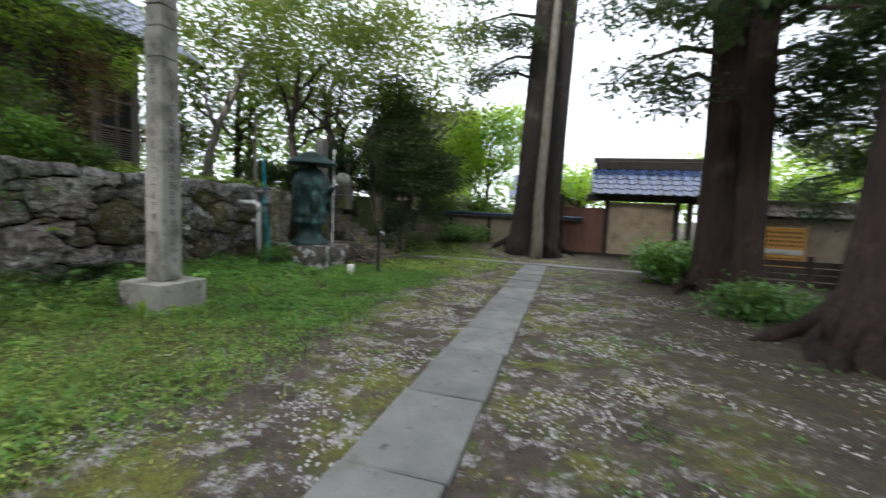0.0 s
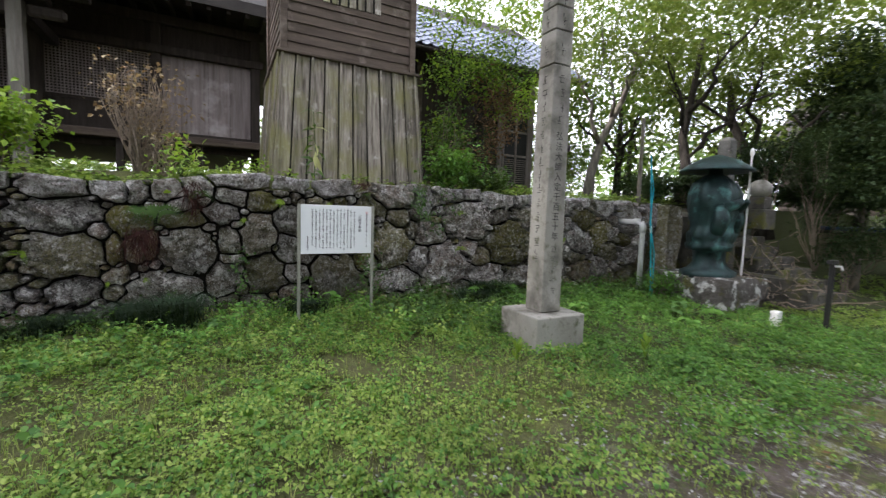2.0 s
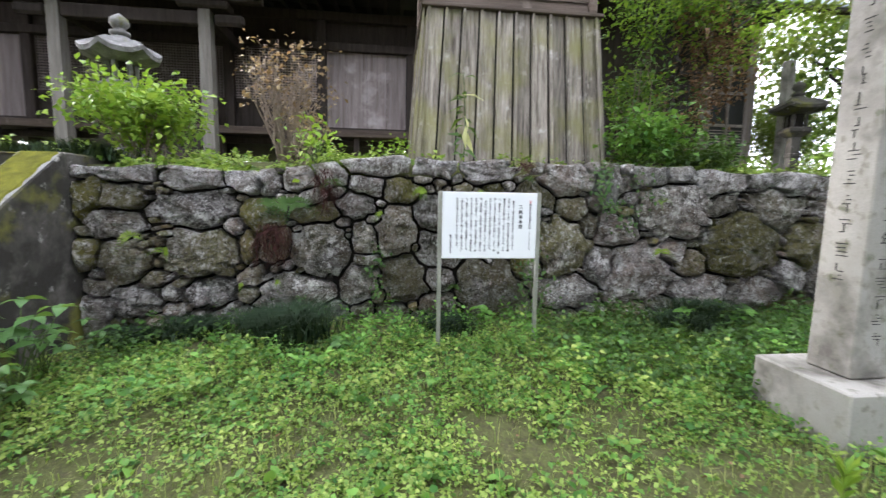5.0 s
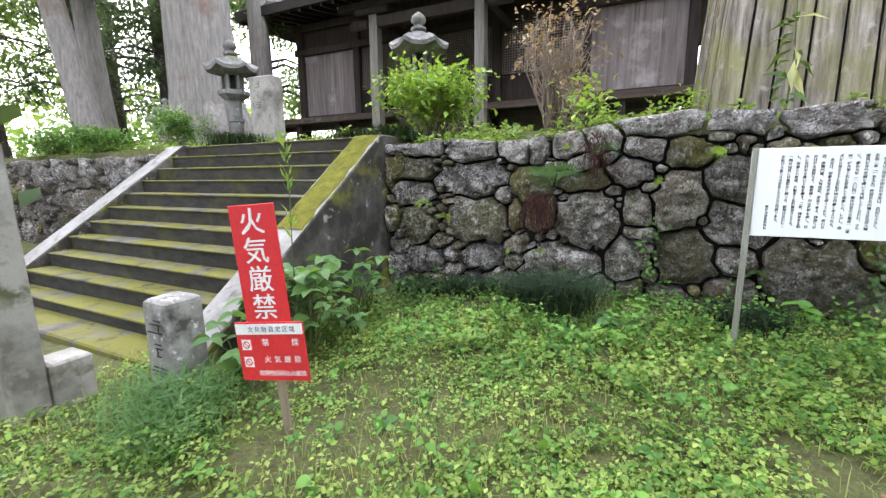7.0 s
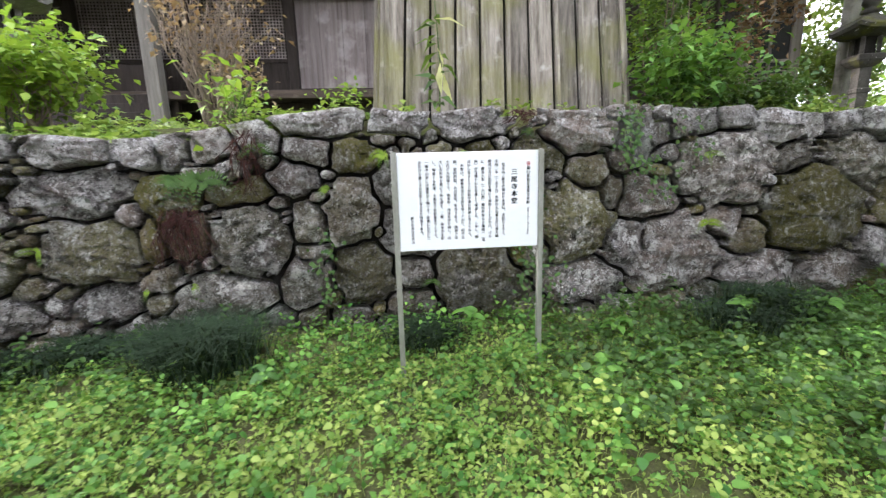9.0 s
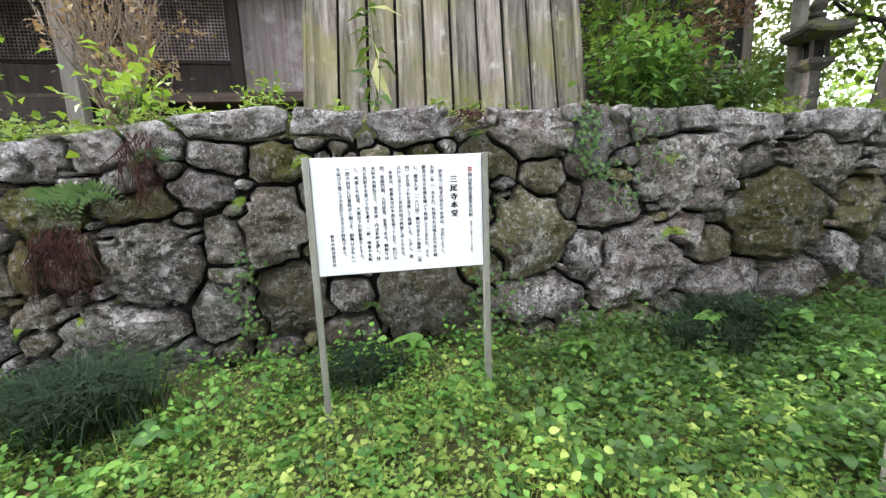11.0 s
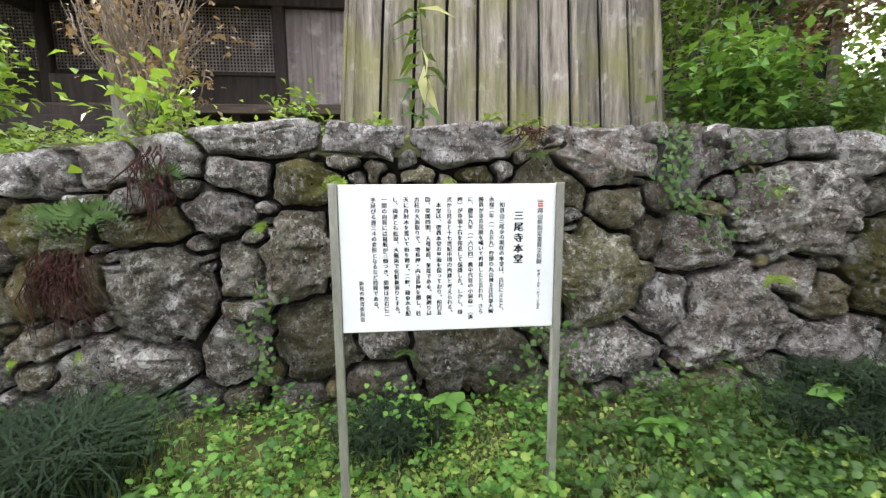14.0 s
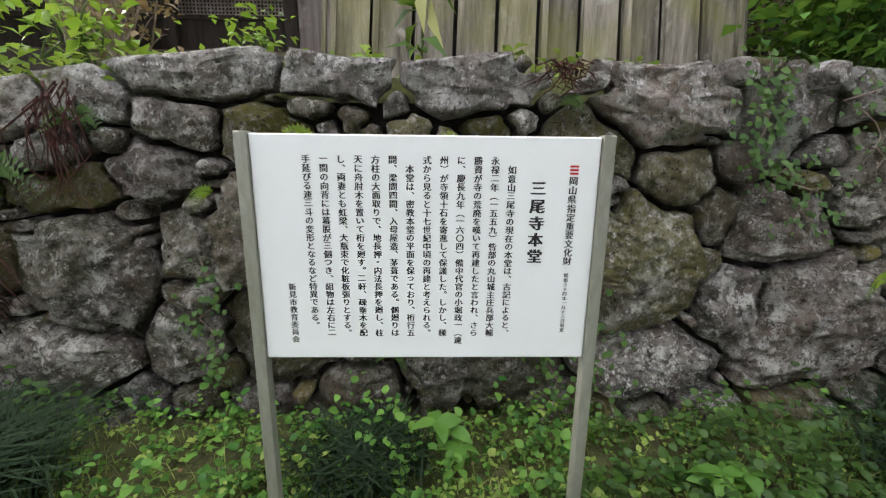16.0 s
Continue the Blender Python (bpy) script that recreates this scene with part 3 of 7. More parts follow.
def stone_layout(y0, y1, z0, keys, seed, count=5200):
    """Seeds of (y, z, half width, half height): the given ones, then others wherever they fit, from large to small."""
    r = random.Random(seed)
    s = [(k[0], k[1], k[2] * 0.95, k[3] * 0.95) for k in keys]
    for i in range(count):
        k = 1 - i / count
        ry = (0.045 + 0.28 * k * k) * r.uniform(0.7, 1.25)
        rz = ry * r.uniform(0.55, 0.95)
        y = r.uniform(y0, y1)
        z = r.uniform(z0, float(topline(y)) - rz * 0.8)
        a = np.array(s) if s else np.zeros((0, 4))
        if len(a):
            d = ((np.abs(a[:, 0] - y) / (a[:, 2] + ry)) ** 2.4 + (np.abs(a[:, 1] - z) / (a[:, 3] + rz)) ** 2.4)
            if d.min() < 0.74:
                continue
        s.append((y, z, ry, rz))
    return np.array(s)


def stone_wall(name, label, y0, y1, z0, keys, seed, face, limit=300, joined=False):
    wall = thing(name, label, "retaining wall", kind="structure")
    part("backing", boxm(face - 0.24, face - 0.13, y0, y1, z0 - 0.2, 1.78), M_FILL, wall, "dark earth between the stones")
    s = stone_layout(y0, y1, z0, keys, seed)
    order = np.argsort(-s[:, 2] * s[:, 3])
    tilt = np.array([keys[k][4] if k < len(keys) else random.Random(seed * 97 + k).uniform(-0.5, 0.5) for k in range(len(s))])
    # each stone is an uneven polygon of seven sides round its ellipse
    pr = np.random.default_rng(seed)
    side = tilt[:, None] + np.arange(7) * 2 * math.pi / 7 + pr.uniform(-0.32, 0.32, (len(s), 7)) + pr.uniform(0, 0.9, (len(s), 1))
    flat = np.hypot(s[:, 2:3] * np.cos(side - tilt[:, None]), s[:, 3:4] * np.sin(side - tilt[:, None])) * pr.uniform(0.86, 1.04, (len(s), 7))
    sy, sz = np.cos(side) / flat, np.sin(side) / flat
    steps = np.linspace(0.3, 1.9, 54)
    rest_v, rest_f, rest_n = [], [], 0
    for rank, i in enumerate(order):
        y, z, ry, rz = s[i]
        NA = 52 if min(ry, rz) > 0.17 else 30
        ang = np.linspace(0, 2 * math.pi, NA, endpoint=False)
        py = y + ry * np.cos(ang)[:, None] * steps
        pz = z + rz * np.sin(ang)[:, None] * steps
        near = np.flatnonzero((np.abs(s[:, 0] - y) < s[:, 2] + 2 * ry + 0.1) & (np.abs(s[:, 1] - z) < s[:, 3] + 2 * rz + 0.1))
        ey, ez = py[..., None] - s[near, 0], pz[..., None] - s[near, 1]
        dd = np.max(ey[..., None] * sy[near] + ez[..., None] * sz[near], -1)
        me_ = int(np.flatnonzero(near == i)[0])
        own = dd[..., me_].copy()
        dd[..., me_] = 1e9
        bad = (dd.min(-1) < own) | (pz < z0 - 0.1) | (pz > topline(py) + 0.02) | (py < y0) | (py > y1)
        first = np.where(bad.any(1), bad.argmax(1), len(steps) - 1)
        reach = steps[np.maximum(first - 1, 0)] * (1 + 0.03 * np.array([noise.noise(Vector((math.cos(a) * 4, math.sin(a) * 4, i))) for a in ang]))
        oy = ry * np.cos(ang) * reach
        oz = rz * np.sin(ang) * reach
        ln = np.hypot(oy, oz)
        oy, oz = oy * np.maximum(ln - 0.013, 0.3 * ln) / ln, oz * np.maximum(ln - 0.013, 0.3 * ln) / ln
        size = min(ry, rz)
        bulge = min(0.035 + 0.28 * size, 0.10)
        proud = rnd.uniform(-0.035, 0.045)
        rings = []
        # a broken face: each stone leans on two or three random planes
        lean = min(1.0, 0.16 / size)
        planes = [(rnd.uniform(-0.55, 0.55) * lean, rnd.uniform(-0.5, 0.4) * lean, rnd.uniform(0.7, 1.25)) for _ in range(4)]
        levels = ((0.92, -0.2), (0.99, -0.08), (0.985, -0.02), (0.90, None), (0.80, None), (0.68, None), (0.55, None), (0.42, None), (0.28, None), (0.14, None)) if NA > 40 else ((0.90, -0.2), (0.99, -0.08), (0.975, -0.02), (0.87, None), (0.70, None), (0.48, None), (0.24, None))
        for f, d in levels:
            for k in range(NA):
                yy, zz = oy[k] * f, oz[k] * f
                if d is None:
                    x = min(p[2] * bulge * (1 if f < 0.8 else 0.7) + p[0] * yy + p[1] * zz for p in planes)
                    x = max(x, 0.004)
                    k2 = min(1.0, size / 0.15)
                    x += k2 * (0.035 * noise.noise(Vector((y * 7 + yy * 7, z * 9 + zz * 7, seed))) - 0.045 * abs(noise.noise(Vector((yy * 11, zz * 11, i)))) + 0.02 * noise.noise(Vector((yy * 26, zz * 26, i + 5))))
                else:
                    x = d + 0.012 * noise.noise(Vector((yy * 16, zz * 16, i)))
                rings.append((proud + x, yy, zz))
        rings.append((proud + min(p[2] for p in planes) * bulge + 0.01, 0, 0))
        faces = []
        NL = len(levels)
        for q in range(NL - 1):
            for k in range(NA):
                a, b = q * NA + k, q * NA + (k + 1) % NA
                faces.append((a, b, b + NA, a + NA))
        tris = [((NL - 1) * NA + k, (NL - 1) * NA + (k + 1) % NA, NL * NA) for k in range(NA)]
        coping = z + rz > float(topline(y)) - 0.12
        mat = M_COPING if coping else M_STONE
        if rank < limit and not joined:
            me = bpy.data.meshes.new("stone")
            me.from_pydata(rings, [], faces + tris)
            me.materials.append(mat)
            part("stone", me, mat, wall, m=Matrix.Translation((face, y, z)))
        else:
            rest_v += [(face + a, y + b, z + c) for a, b, c in rings]
            rest_f += [tuple(rest_n + c for c in q) for q in faces + tris]
            rest_n += len(rings)
    if rest_v:
        me = bpy.data.meshes.new("small_stones")
        me.from_pydata(rest_v, [], rest_f)
        me.materials.append(M_STONE)
        me.polygons.foreach_set("use_smooth", [True] * len(me.polygons))
        ob = part("small_stones", me, M_STONE, wall)
        tagged(ob, "small wedging stones", kind="stuff")
    return wall


# ---- the concrete stair up to the terrace ----
N_STEP, RISE, TREAD = 11, TOP / 11, 0.245
STAIR_TOP = -7.35


def build_stair():
    st = thing("stone_stair", "broad mossy concrete steps up to the temple terrace", "stairs", kind="structure")
    y0, y1 = -5.62, -2.22
    for i in range(N_STEP):
        x1 = STAIR_TOP + (N_STEP - 1 - i) * TREAD
        z1 = (i + 1) * RISE
        part("step", boxm(-8.3 if i == N_STEP - 1 else x1 - TREAD - 0.03, x1, y0, y1, -0.1, z1 - 0.024, wob=0.003), M_RISER, st, "dark riser")
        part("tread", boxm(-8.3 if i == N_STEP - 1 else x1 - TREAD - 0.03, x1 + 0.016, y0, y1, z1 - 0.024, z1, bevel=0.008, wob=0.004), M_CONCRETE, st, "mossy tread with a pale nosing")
    for a, b, lab in ((y1, y1 + 0.40, "mossy sloping stair wall"), (y0 - 0.36, y0, "pale sloping stair wall")):
        bm = bmesh.new()
        foot = STAIR_TOP + (N_STEP - 1) * TREAD + 0.22
        prof = [(-8.0, -0.2), (foot, -0.2), (foot, 0.05), (STAIR_TOP + 0.05, TOP + 0.01), (-8.0, TOP + 0.01)]
        left = [bm.verts.new((x, a, z)) for x, z in prof]
        right = [bm.verts.new((x, b, z)) for x, z in prof]
        bm.faces.new(left)
        bm.faces.new(right[::-1])
        for k in range(5):
            bm.faces.new((left[k], right[k], right[(k + 1) % 5], left[(k + 1) % 5]))
        bmesh.ops.recalc_face_normals(bm, faces=bm.faces)
        bmesh.ops.bevel(bm, geom=list(bm.edges), offset=0.015, segments=1, affect="EDGES")
        wall = part("side_wall", bm, M_RAMP, st, lab)
        # worn pale top, its upper half under moss on the sheltered side
        top0, top1 = Vector((foot, 0, 0.05)), Vector((STAIR_TOP + 0.05, 0, TOP + 0.01))
        for f0, f1, mat, lift, tag in ((0.01, 0.995, M_PALECAP, 0.004, "pale worn top"),) + (((0.46, 0.99, M_MOSS, 0.016, "yellow-green moss cushion"),) if a == y1 else ()):
            p, q = top0.lerp(top1, f0), top0.lerp(top1, f1)
            n = 24
            bm = bmesh.new()
            rows = []
            for k in range(n + 1):
                c = p.lerp(q, k / n)
                w0 = a + 0.012 + (0.03 * abs(noise.noise(c * 5)) if mat is M_MOSS else 0)
                w1 = b - 0.012 - (0.06 * abs(noise.noise(c * 5 + Vector((7, 0, 0)))) if mat is M_MOSS else 0)
                rows.append([bm.verts.new((c.x, w0, c.z)), bm.verts.new((c.x, w0 + 0.02, c.z + lift)), bm.verts.new((c.x, w1 - 0.02, c.z + lift)), bm.verts.new((c.x, w1, c.z))])
            for u, v in zip(rows, rows[1:]):
                for k in range(3):
                    bm.faces.new((u[k], v[k], v[k + 1], u[k + 1]))
            bmesh.ops.recalc_face_normals(bm, faces=bm.faces)
            part("moss" if mat is M_MOSS else "top_face", bm, mat, wall, tag)
    part("landing", boxm(-5.0, -4.55, y0 - 0.3, y1 + 0.1, -0.1, 0.05, bevel=0.015), M_CONCRETE, st, "mossy foot slab")


build_stair()


# ---- path of slabs ----
def build_path():
    path = thing("slab_path", "straight path of worn grey stone slabs", "path", kind="structure")
    y = -1.1
    joints = [-1.1, 0.0, 1.05, 2.12, 3.18, 4.36, 5.25, 6.3, 7.4, 8.5, 9.55, 10.6, 11.65, 12.7]
    for a, b in zip(joints, joints[1:]):
        cx = -0.815 + 0.022 * (a - 2)
        w = 0.325
        part("slab", boxm(cx - w, cx + w + 0.01, a + 0.008, b - 0.008, -0.06, 0.035, bevel=0.012, wob=0.006), M_SLAB, path)
    x = -4.2
    while x < 2.3:
        l = rnd.uniform(0.8, 1.2)
        part("slab", boxm(x, x + l - 0.012, 12.74, 13.16, -0.06, 0.04, bevel=0.012, wob=0.008), M_SLAB, path)
        x += l


build_path()


# ---- writing ----
def text_mesh(chars, size, material, name="lettering", step=1.06, depth=0.0006, narrow=1.0, bold=0.010):
    """Characters set one under another; the column's top centre is the origin, in the x-z plane, read from -y."""
    verts, faces, base = [], [], 0
    z = 0.0
    for ch in chars:
        if ch == " ":
            z -= size * step
            continue
        cu = bpy.data.curves.new("glyph", "FONT")
        cu.body, cu.size, cu.align_x, cu.align_y, cu.resolution_u = ch, size, "CENTER", "CENTER", 2
        ob = bpy.data.objects.new("glyph", cu)
        me = bpy.data.meshes.new_from_object(ob)
        co = np.array([v.co for v in me.vertices]).reshape(-1, 3)
        if len(co):
            if ch in "、。":
                lo = co.min(0)
                co[:, 0] += size * 0.18 - lo[0]
                co[:, 1] += size * 0.15 - lo[1]
            elif ch not in "一二三・":
                co[:, 1] -= (co[:, 1].max() + co[:, 1].min()) / 2
            if ch in "（）":
                co = co[:, [1, 0, 2]] * (1, -1, 1)
            # struck three times, a hair apart, for the weight of the strokes
            for k, dx in enumerate((-1, 0, 1)):
                verts += [((a + dx * size * bold) * narrow, -depth - 0.00004 * k, z - size * step / 2 + b + abs(dx) * size * bold * 0.5) for a, b, c in co]
                faces += [tuple(base + i for i in p.vertices) for p in me.polygons]
                base += len(co)
        bpy.data.objects.remove(ob)
        bpy.data.curves.remove(cu)
        bpy.data.meshes.remove(me)
        z -= size * step
    me = bpy.data.meshes.new(name)
    me.from_pydata(verts, [], faces)
    me.materials.append(material)
    return me


FACING_X = Matrix.Rotation(radians(90), 4, "Z")   # turns what is read from -y so that it is read from +x


# ---- the information board in front of the wall ----
def build_info_board():
    bd = thing("information_board", "white enamel information board on two galvanised posts", "sign", -6.45, 2.27, 0.0)
    w, z0, z1 = 0.440, 0.995, 1.597
    panel = part("panel", boxm(-0.012, 0.012, -w, w, z0, z1, bevel=0.003), M_SIGN, bd, "white panel with black Japanese text")
    for s in (-1, 1):
        bm = bmesh.new()
        c = s * (w + 0.018)
        box(bm, -0.018, 0.018, c - 0.017, c + 0.017, -0.15, z1 + 0.005, 0.003)
        post = part("post", bm, M_STEEL, bd, "galvanised channel post")
        part("lip", boxm(0.018, 0.024, c - 0.017 if s > 0 else c + 0.004, c - 0.004 if s > 0 else c + 0.017, -0.1, z1 + 0.005), M_STEEL, post)
        for zz in (z0 + 0.05, z1 - 0.05):
            part("bolt", lathe(bmesh.new(), [(0.007, 0), (0.007, 0.004), (0.003, 0.006)], 8), M_STEEL, post,
                 m=Matrix.Translation((-0.03, c, zz)) @ Matrix.Rotation(radians(-90), 4, "Y"))
    lines = ["　如意山三尾寺の現在の本堂は、古記によると、", "永禄二年（一五五九）呰部の丸山城主庄兵部大輔", "勝資が寺の荒廃を嘆いて再建したと言われ、さら",
             "に、慶長九年（一六〇四）備中代官の小堀政一（遠", "州）が寺領十石を寄進して保護した。しかし、様", "式から見ると十七世紀中頃の再建と考えられる。",
             "　本堂は、密教本堂の平面を保っており、桁行五", "間、梁間四間、入母屋造、茅葺である。側廻りは", "方柱の大面取りで、地長押・内法長押を廻し、柱",
             "天に舟肘木を置いて桁を廻す。二軒、疎垂木を配", "し、両妻とも虹梁、大瓶束で化粧板張りとする。", "一間の向背には蟇股が三個つき、組物は左右に二", "手延びる連三斗の変形となるなど特異である。"]
    z_text = z1 - 0.050

    def column(text, y, z, size, mat=M_INK, step=1.06, narrow=1.0, bold=0.036):
        for ch in text:
            if ch != "　":
                part("character", text_mesh(ch, size, mat, "character", 1.0, 0.0, narrow, bold), mat, panel, m=Matrix.Translation((0.0126, y - 2.27, z)) @ FACING_X)
            z -= size * step
    for i, line in enumerate(lines):
        column(line, 2.486 - 0.0432 * i, z_text, 0.0222, step=1.0)
    column("三尾寺本堂", 2.556, z_text - 0.062, 0.040, step=1.1, bold=0.058)
    column("岡山県指定重要文化財", 2.645, z_text - 0.048, 0.0235, step=1.0)
    column("昭和三十四年一月十三日指定", 2.645, z_text - 0.305, 0.0125, step=1.05)
    column("新見市教育委員会", 1.912, z_text - 0.335, 0.0205, M_INK, step=1.05)
    crest = bmesh.new()
    for k in range(3):
        box(crest, -0.011, 0.011, -0.0004, 0, -0.004 + 0.009 * (k - 1), 0.001 + 0.009 * (k - 1))
    part("crest", crest, M_RED, bd, "small dark red crest of bars", m=Matrix.Translation((0.0128, 2.645 - 2.27, z_text - 0.03)) @ FACING_X)


build_info_board()


# ---- the red fire notice ----
def build_red_notice():
    rd = thing("fire_warning_sign", "red fire warning sign with white lettering on a wooden stake", "sign", -4.40, -0.60, 0.0, rx=4.5, rz=14)
    part("stake", boxm(-0.028, 0.0, -0.022, 0.022, -0.2, 1.05, 0.004), M_STAKE, rd, "bare wooden stake")
    up = part("upper_board", boxm(0.002, 0.012, -0.135, 0.135, 0.66, 1.31, 0.003), M_RED, rd, "red board with four large white characters")
    low = part("lower_board", boxm(0.013, 0.022, -0.208, 0.208, 0.335, 0.675, 0.003), M_RED, rd, "red board with a white band")
    part("lettering", text_mesh("火気厳禁", 0.150, M_WHITE, step=1.03, bold=0.012), M_WHITE, up, "white characters", m=Matrix.Translation((0.0128, -0.005, 1.30)) @ FACING_X)
    part("band", boxm(0.0225, 0.0235, -0.203, 0.203, 0.605, 0.665), M_WHITE, low, "white band")
    for i, ch in enumerate("文化財指定区域"):
        part("character", text_mesh(ch, 0.034, M_INK), M_INK, low, m=Matrix.Translation((0.0242, -0.11 + 0.042 * i, 0.653)) @ FACING_X)
    for i, (ch, yy, zz, sz) in enumerate((("禁", -0.03, 0.585, 0.044), ("煙", 0.15, 0.585, 0.044), ("火", -0.03, 0.485, 0.042), ("気", 0.03, 0.485, 0.042), ("厳", 0.09, 0.485, 0.042), ("禁", 0.15, 0.485, 0.042))):
        part("character", text_mesh(ch, sz, M_WHITE), M_WHITE, low, m=Matrix.Translation((0.0235, yy, zz)) @ FACING_X)
    for i, ch in enumerate("危険物品持込み厳禁"):
        part("character", text_mesh(ch, 0.034, M_WHITE), M_WHITE, low, m=Matrix.Translation((0.0235, -0.08 + 0.032 * i, 0.40)) @ FACING_X)
    for zz in (0.545, 0.445):
        icon = part("pictogram", boxm(0.0225, 0.0235, -0.178, -0.122, zz - 0.03, zz + 0.03), M_WHITE, low, "white pictogram square")
        bm = bmesh.new()
        for k in range(16):
            a0, a1 = 2 * math.pi * k / 16, 2 * math.pi * (k + 1) / 16
            bm.faces.new([bm.verts.new((0.0242, -0.15 + q * math.cos(a), zz + q * math.sin(a))) for q, a in ((0.015, a0), (0.022, a0), (0.022, a1), (0.015, a1))])
        box(bm, 0.0238, 0.0242, -0.003, 0.003, -0.02, 0.02, m=Matrix.Translation((0, -0.15, zz)) @ Matrix.Rotation(radians(45), 4, "X"))
        bmesh.ops.remove_doubles(bm, verts=bm.verts, dist=0.0002)
        part("ring", bm, M_RED, icon, "red barred ring")


build_red_notice()


# ---- stone posts and the tall inscribed pillar ----
def carved_bars(parent, n, x, y, z0, z1, w, turn, depth=0.002, out=None):
    """Unreadable carved characters: short strokes down a face."""
    r = random.Random(n)
    h = (z1 - z0) / n
    for i in range(n):
        bm = bmesh.new()
        zc = z0 + (i + 0.5) * h
        for k in range(4):
            a, b = r.uniform(-w, 0), r.uniform(0, w)
            zz = zc + (k - 1.5) * h * 0.17
            if r.random() < 0.7:
                box(bm, a, b, -depth, 0.001, zz - h * 0.022, zz + h * 0.022)
            else:
                c = r.uniform(-w * 0.6, w * 0.6)
                box(bm, c - h * 0.025, c + h * 0.025, -depth, 0.001, zz - h * 0.16, zz + h * 0.16)
        part("carved_character", bm, M_INKGREY, parent, "shallow worn carved character", m=Matrix.Translation((x, y, 0)) @ Matrix.Rotation(radians(turn), 4, "Z") @ Matrix.Translation((0, -out(zc - h / 2) if out else 0, 0)))


def build_pillar():
    p = thing("inscribed_pillar", "tall square granite pillar with carved characters on a block", "stone pillar", -5.11, 4.48, 0.0)
    part("base_block", boxm(-0.345, 0.345, -0.365, 0.365, -0.25, 0.40, 0.012, wob=0.004), M_GRANITE, p, "squat pale granite block")
    seams = [0.40, 3.28, 3.66, 3.92, 4.10]
    half = lambda z: 0.148 - 0.02 * (z - 0.4) / 3.7
    for a, b in zip(seams, seams[1:]):
        bm = bmesh.new()
        lathe(bm, [(half(a) * 1.414, a + 0.006), (half(b) * 1.414, b - 0.006)], 4, turn=math.pi / 4)
        if b > 4.0:
            top = bm.verts.new((0, 0, 4.17))
            bm.faces.ensure_lookup_table()
            f = bm.faces[-1]
            vs = list(f.verts)
            bm.faces.remove(f)
            for k in range(4):
                bm.faces.new((vs[k], vs[(k + 1) % 4], top))
        bmesh.ops.bevel(bm, geom=list(bm.edges), offset=0.008, segments=1, affect="EDGES")
        part("shaft", bm, M_GRANITE, p, "granite shaft length")
    part("core", lathe(bmesh.new(), [(0.13 * 1.3, 0.4), (0.115 * 1.3, 4.05)], 4, turn=math.pi / 4), M_INKGREY, p, "dark joint")
    carved_bars(p, 14, 0.0, 0.0, 1.0, 3.2, 0.045, 0, out=half)
    carved_bars(p, 4, 0.0, 0.0, 2.58, 3.2, 0.05, 90, out=half)
    carved_bars(p, 5, 0.0, 0.0, 0.62, 1.22, 0.045, 90, out=half)
    for i, ch in enumerate("弘法大師入定千百五十年"):
        zc = 2.53 - 0.116 * i
        part("carved_character", text_mesh(ch, 0.105, M_INKGREY, "carved_character"), M_INKGREY, p, "carved character", m=Matrix.Translation((half(zc - 0.15) + 0.0015, 0, zc)) @ FACING_X)
    for s, z in ((0, 3.45), (0, 3.78), (0, 4.0)):
        carved_bars(p, 1, 0.0, 0.0, z - 0.08, z + 0.08, 0.05, 0, out=half)
        carved_bars(p, 1, 0.0, 0.0, z - 0.08, z + 0.08, 0.05, 90, out=half)


build_pillar()


def build_small_posts():
    p = thing("stone_post", "short square weathered stone post with carved characters", "stone post", -4.555, -1.78, 0.0)
    bm = lathe(bmesh.new(), [(0.19, -0.2), (0.184, 0.60), (0.172, 0.625), (0.06, 0.65)], 4, turn=math.pi / 4)
    bmesh.ops.bevel(bm, geom=list(bm.edges), offset=0.012, segments=1, affect="EDGES")
    part("shaft", bm, M_POSTSTONE, p)
    carved_bars(p, 3, 0.140, 0.0, 0.03, 0.54, 0.085, 90, 0.004)
    q = thing("standing_stone_post", "plain square granite post on a low block beside steps", "stone post", -3.86, -2.22, 0.0)
    bm = lathe(bmesh.new(), [(0.135, -0.2), (0.125, 1.64), (0.09, 1.69)], 4, turn=math.pi / 4)
    bmesh.ops.bevel(bm, geom=list(bm.edges), offset=0.008, segments=1, affect="EDGES")
    part("shaft", bm, M_GRANITE, q)
    part("base_block", boxm(-0.33, -0.10, -0.12, 0.12, -0.2, 0.31, 0.015), M_GRANITE, q, "granite side block")
    s = thing("white_marker_post", "small white square marker post in the grass", "marker post", -4.42, 8.5, 0.0)
    part("shaft", boxm(-0.06, 0.06, -0.06, 0.06, -0.1, 0.22, 0.012), M_WHITE, s)
    t = thing("black_tap_post", "thin black metal post with a crossbar and pale tap", "post", -3.99, 9.0, 0.0)
    part("shaft", boxm(-0.03, 0.03, -0.03, 0.03, -0.1, 1.02, 0.004), M_BLACK, t)
    part("crossbar", boxm(-0.04, 0.04, -0.12, 0.10, 0.98, 1.04, 0.008), M_BLACK, t)
    part("tap", tubem([(0.03, 0, 0.95), (0.10, 0, 0.95), (0.12, 0, 0.90)], [0.015, 0.015, 0.012], 8), M_PVC, t, "pale tap")


build_small_posts()


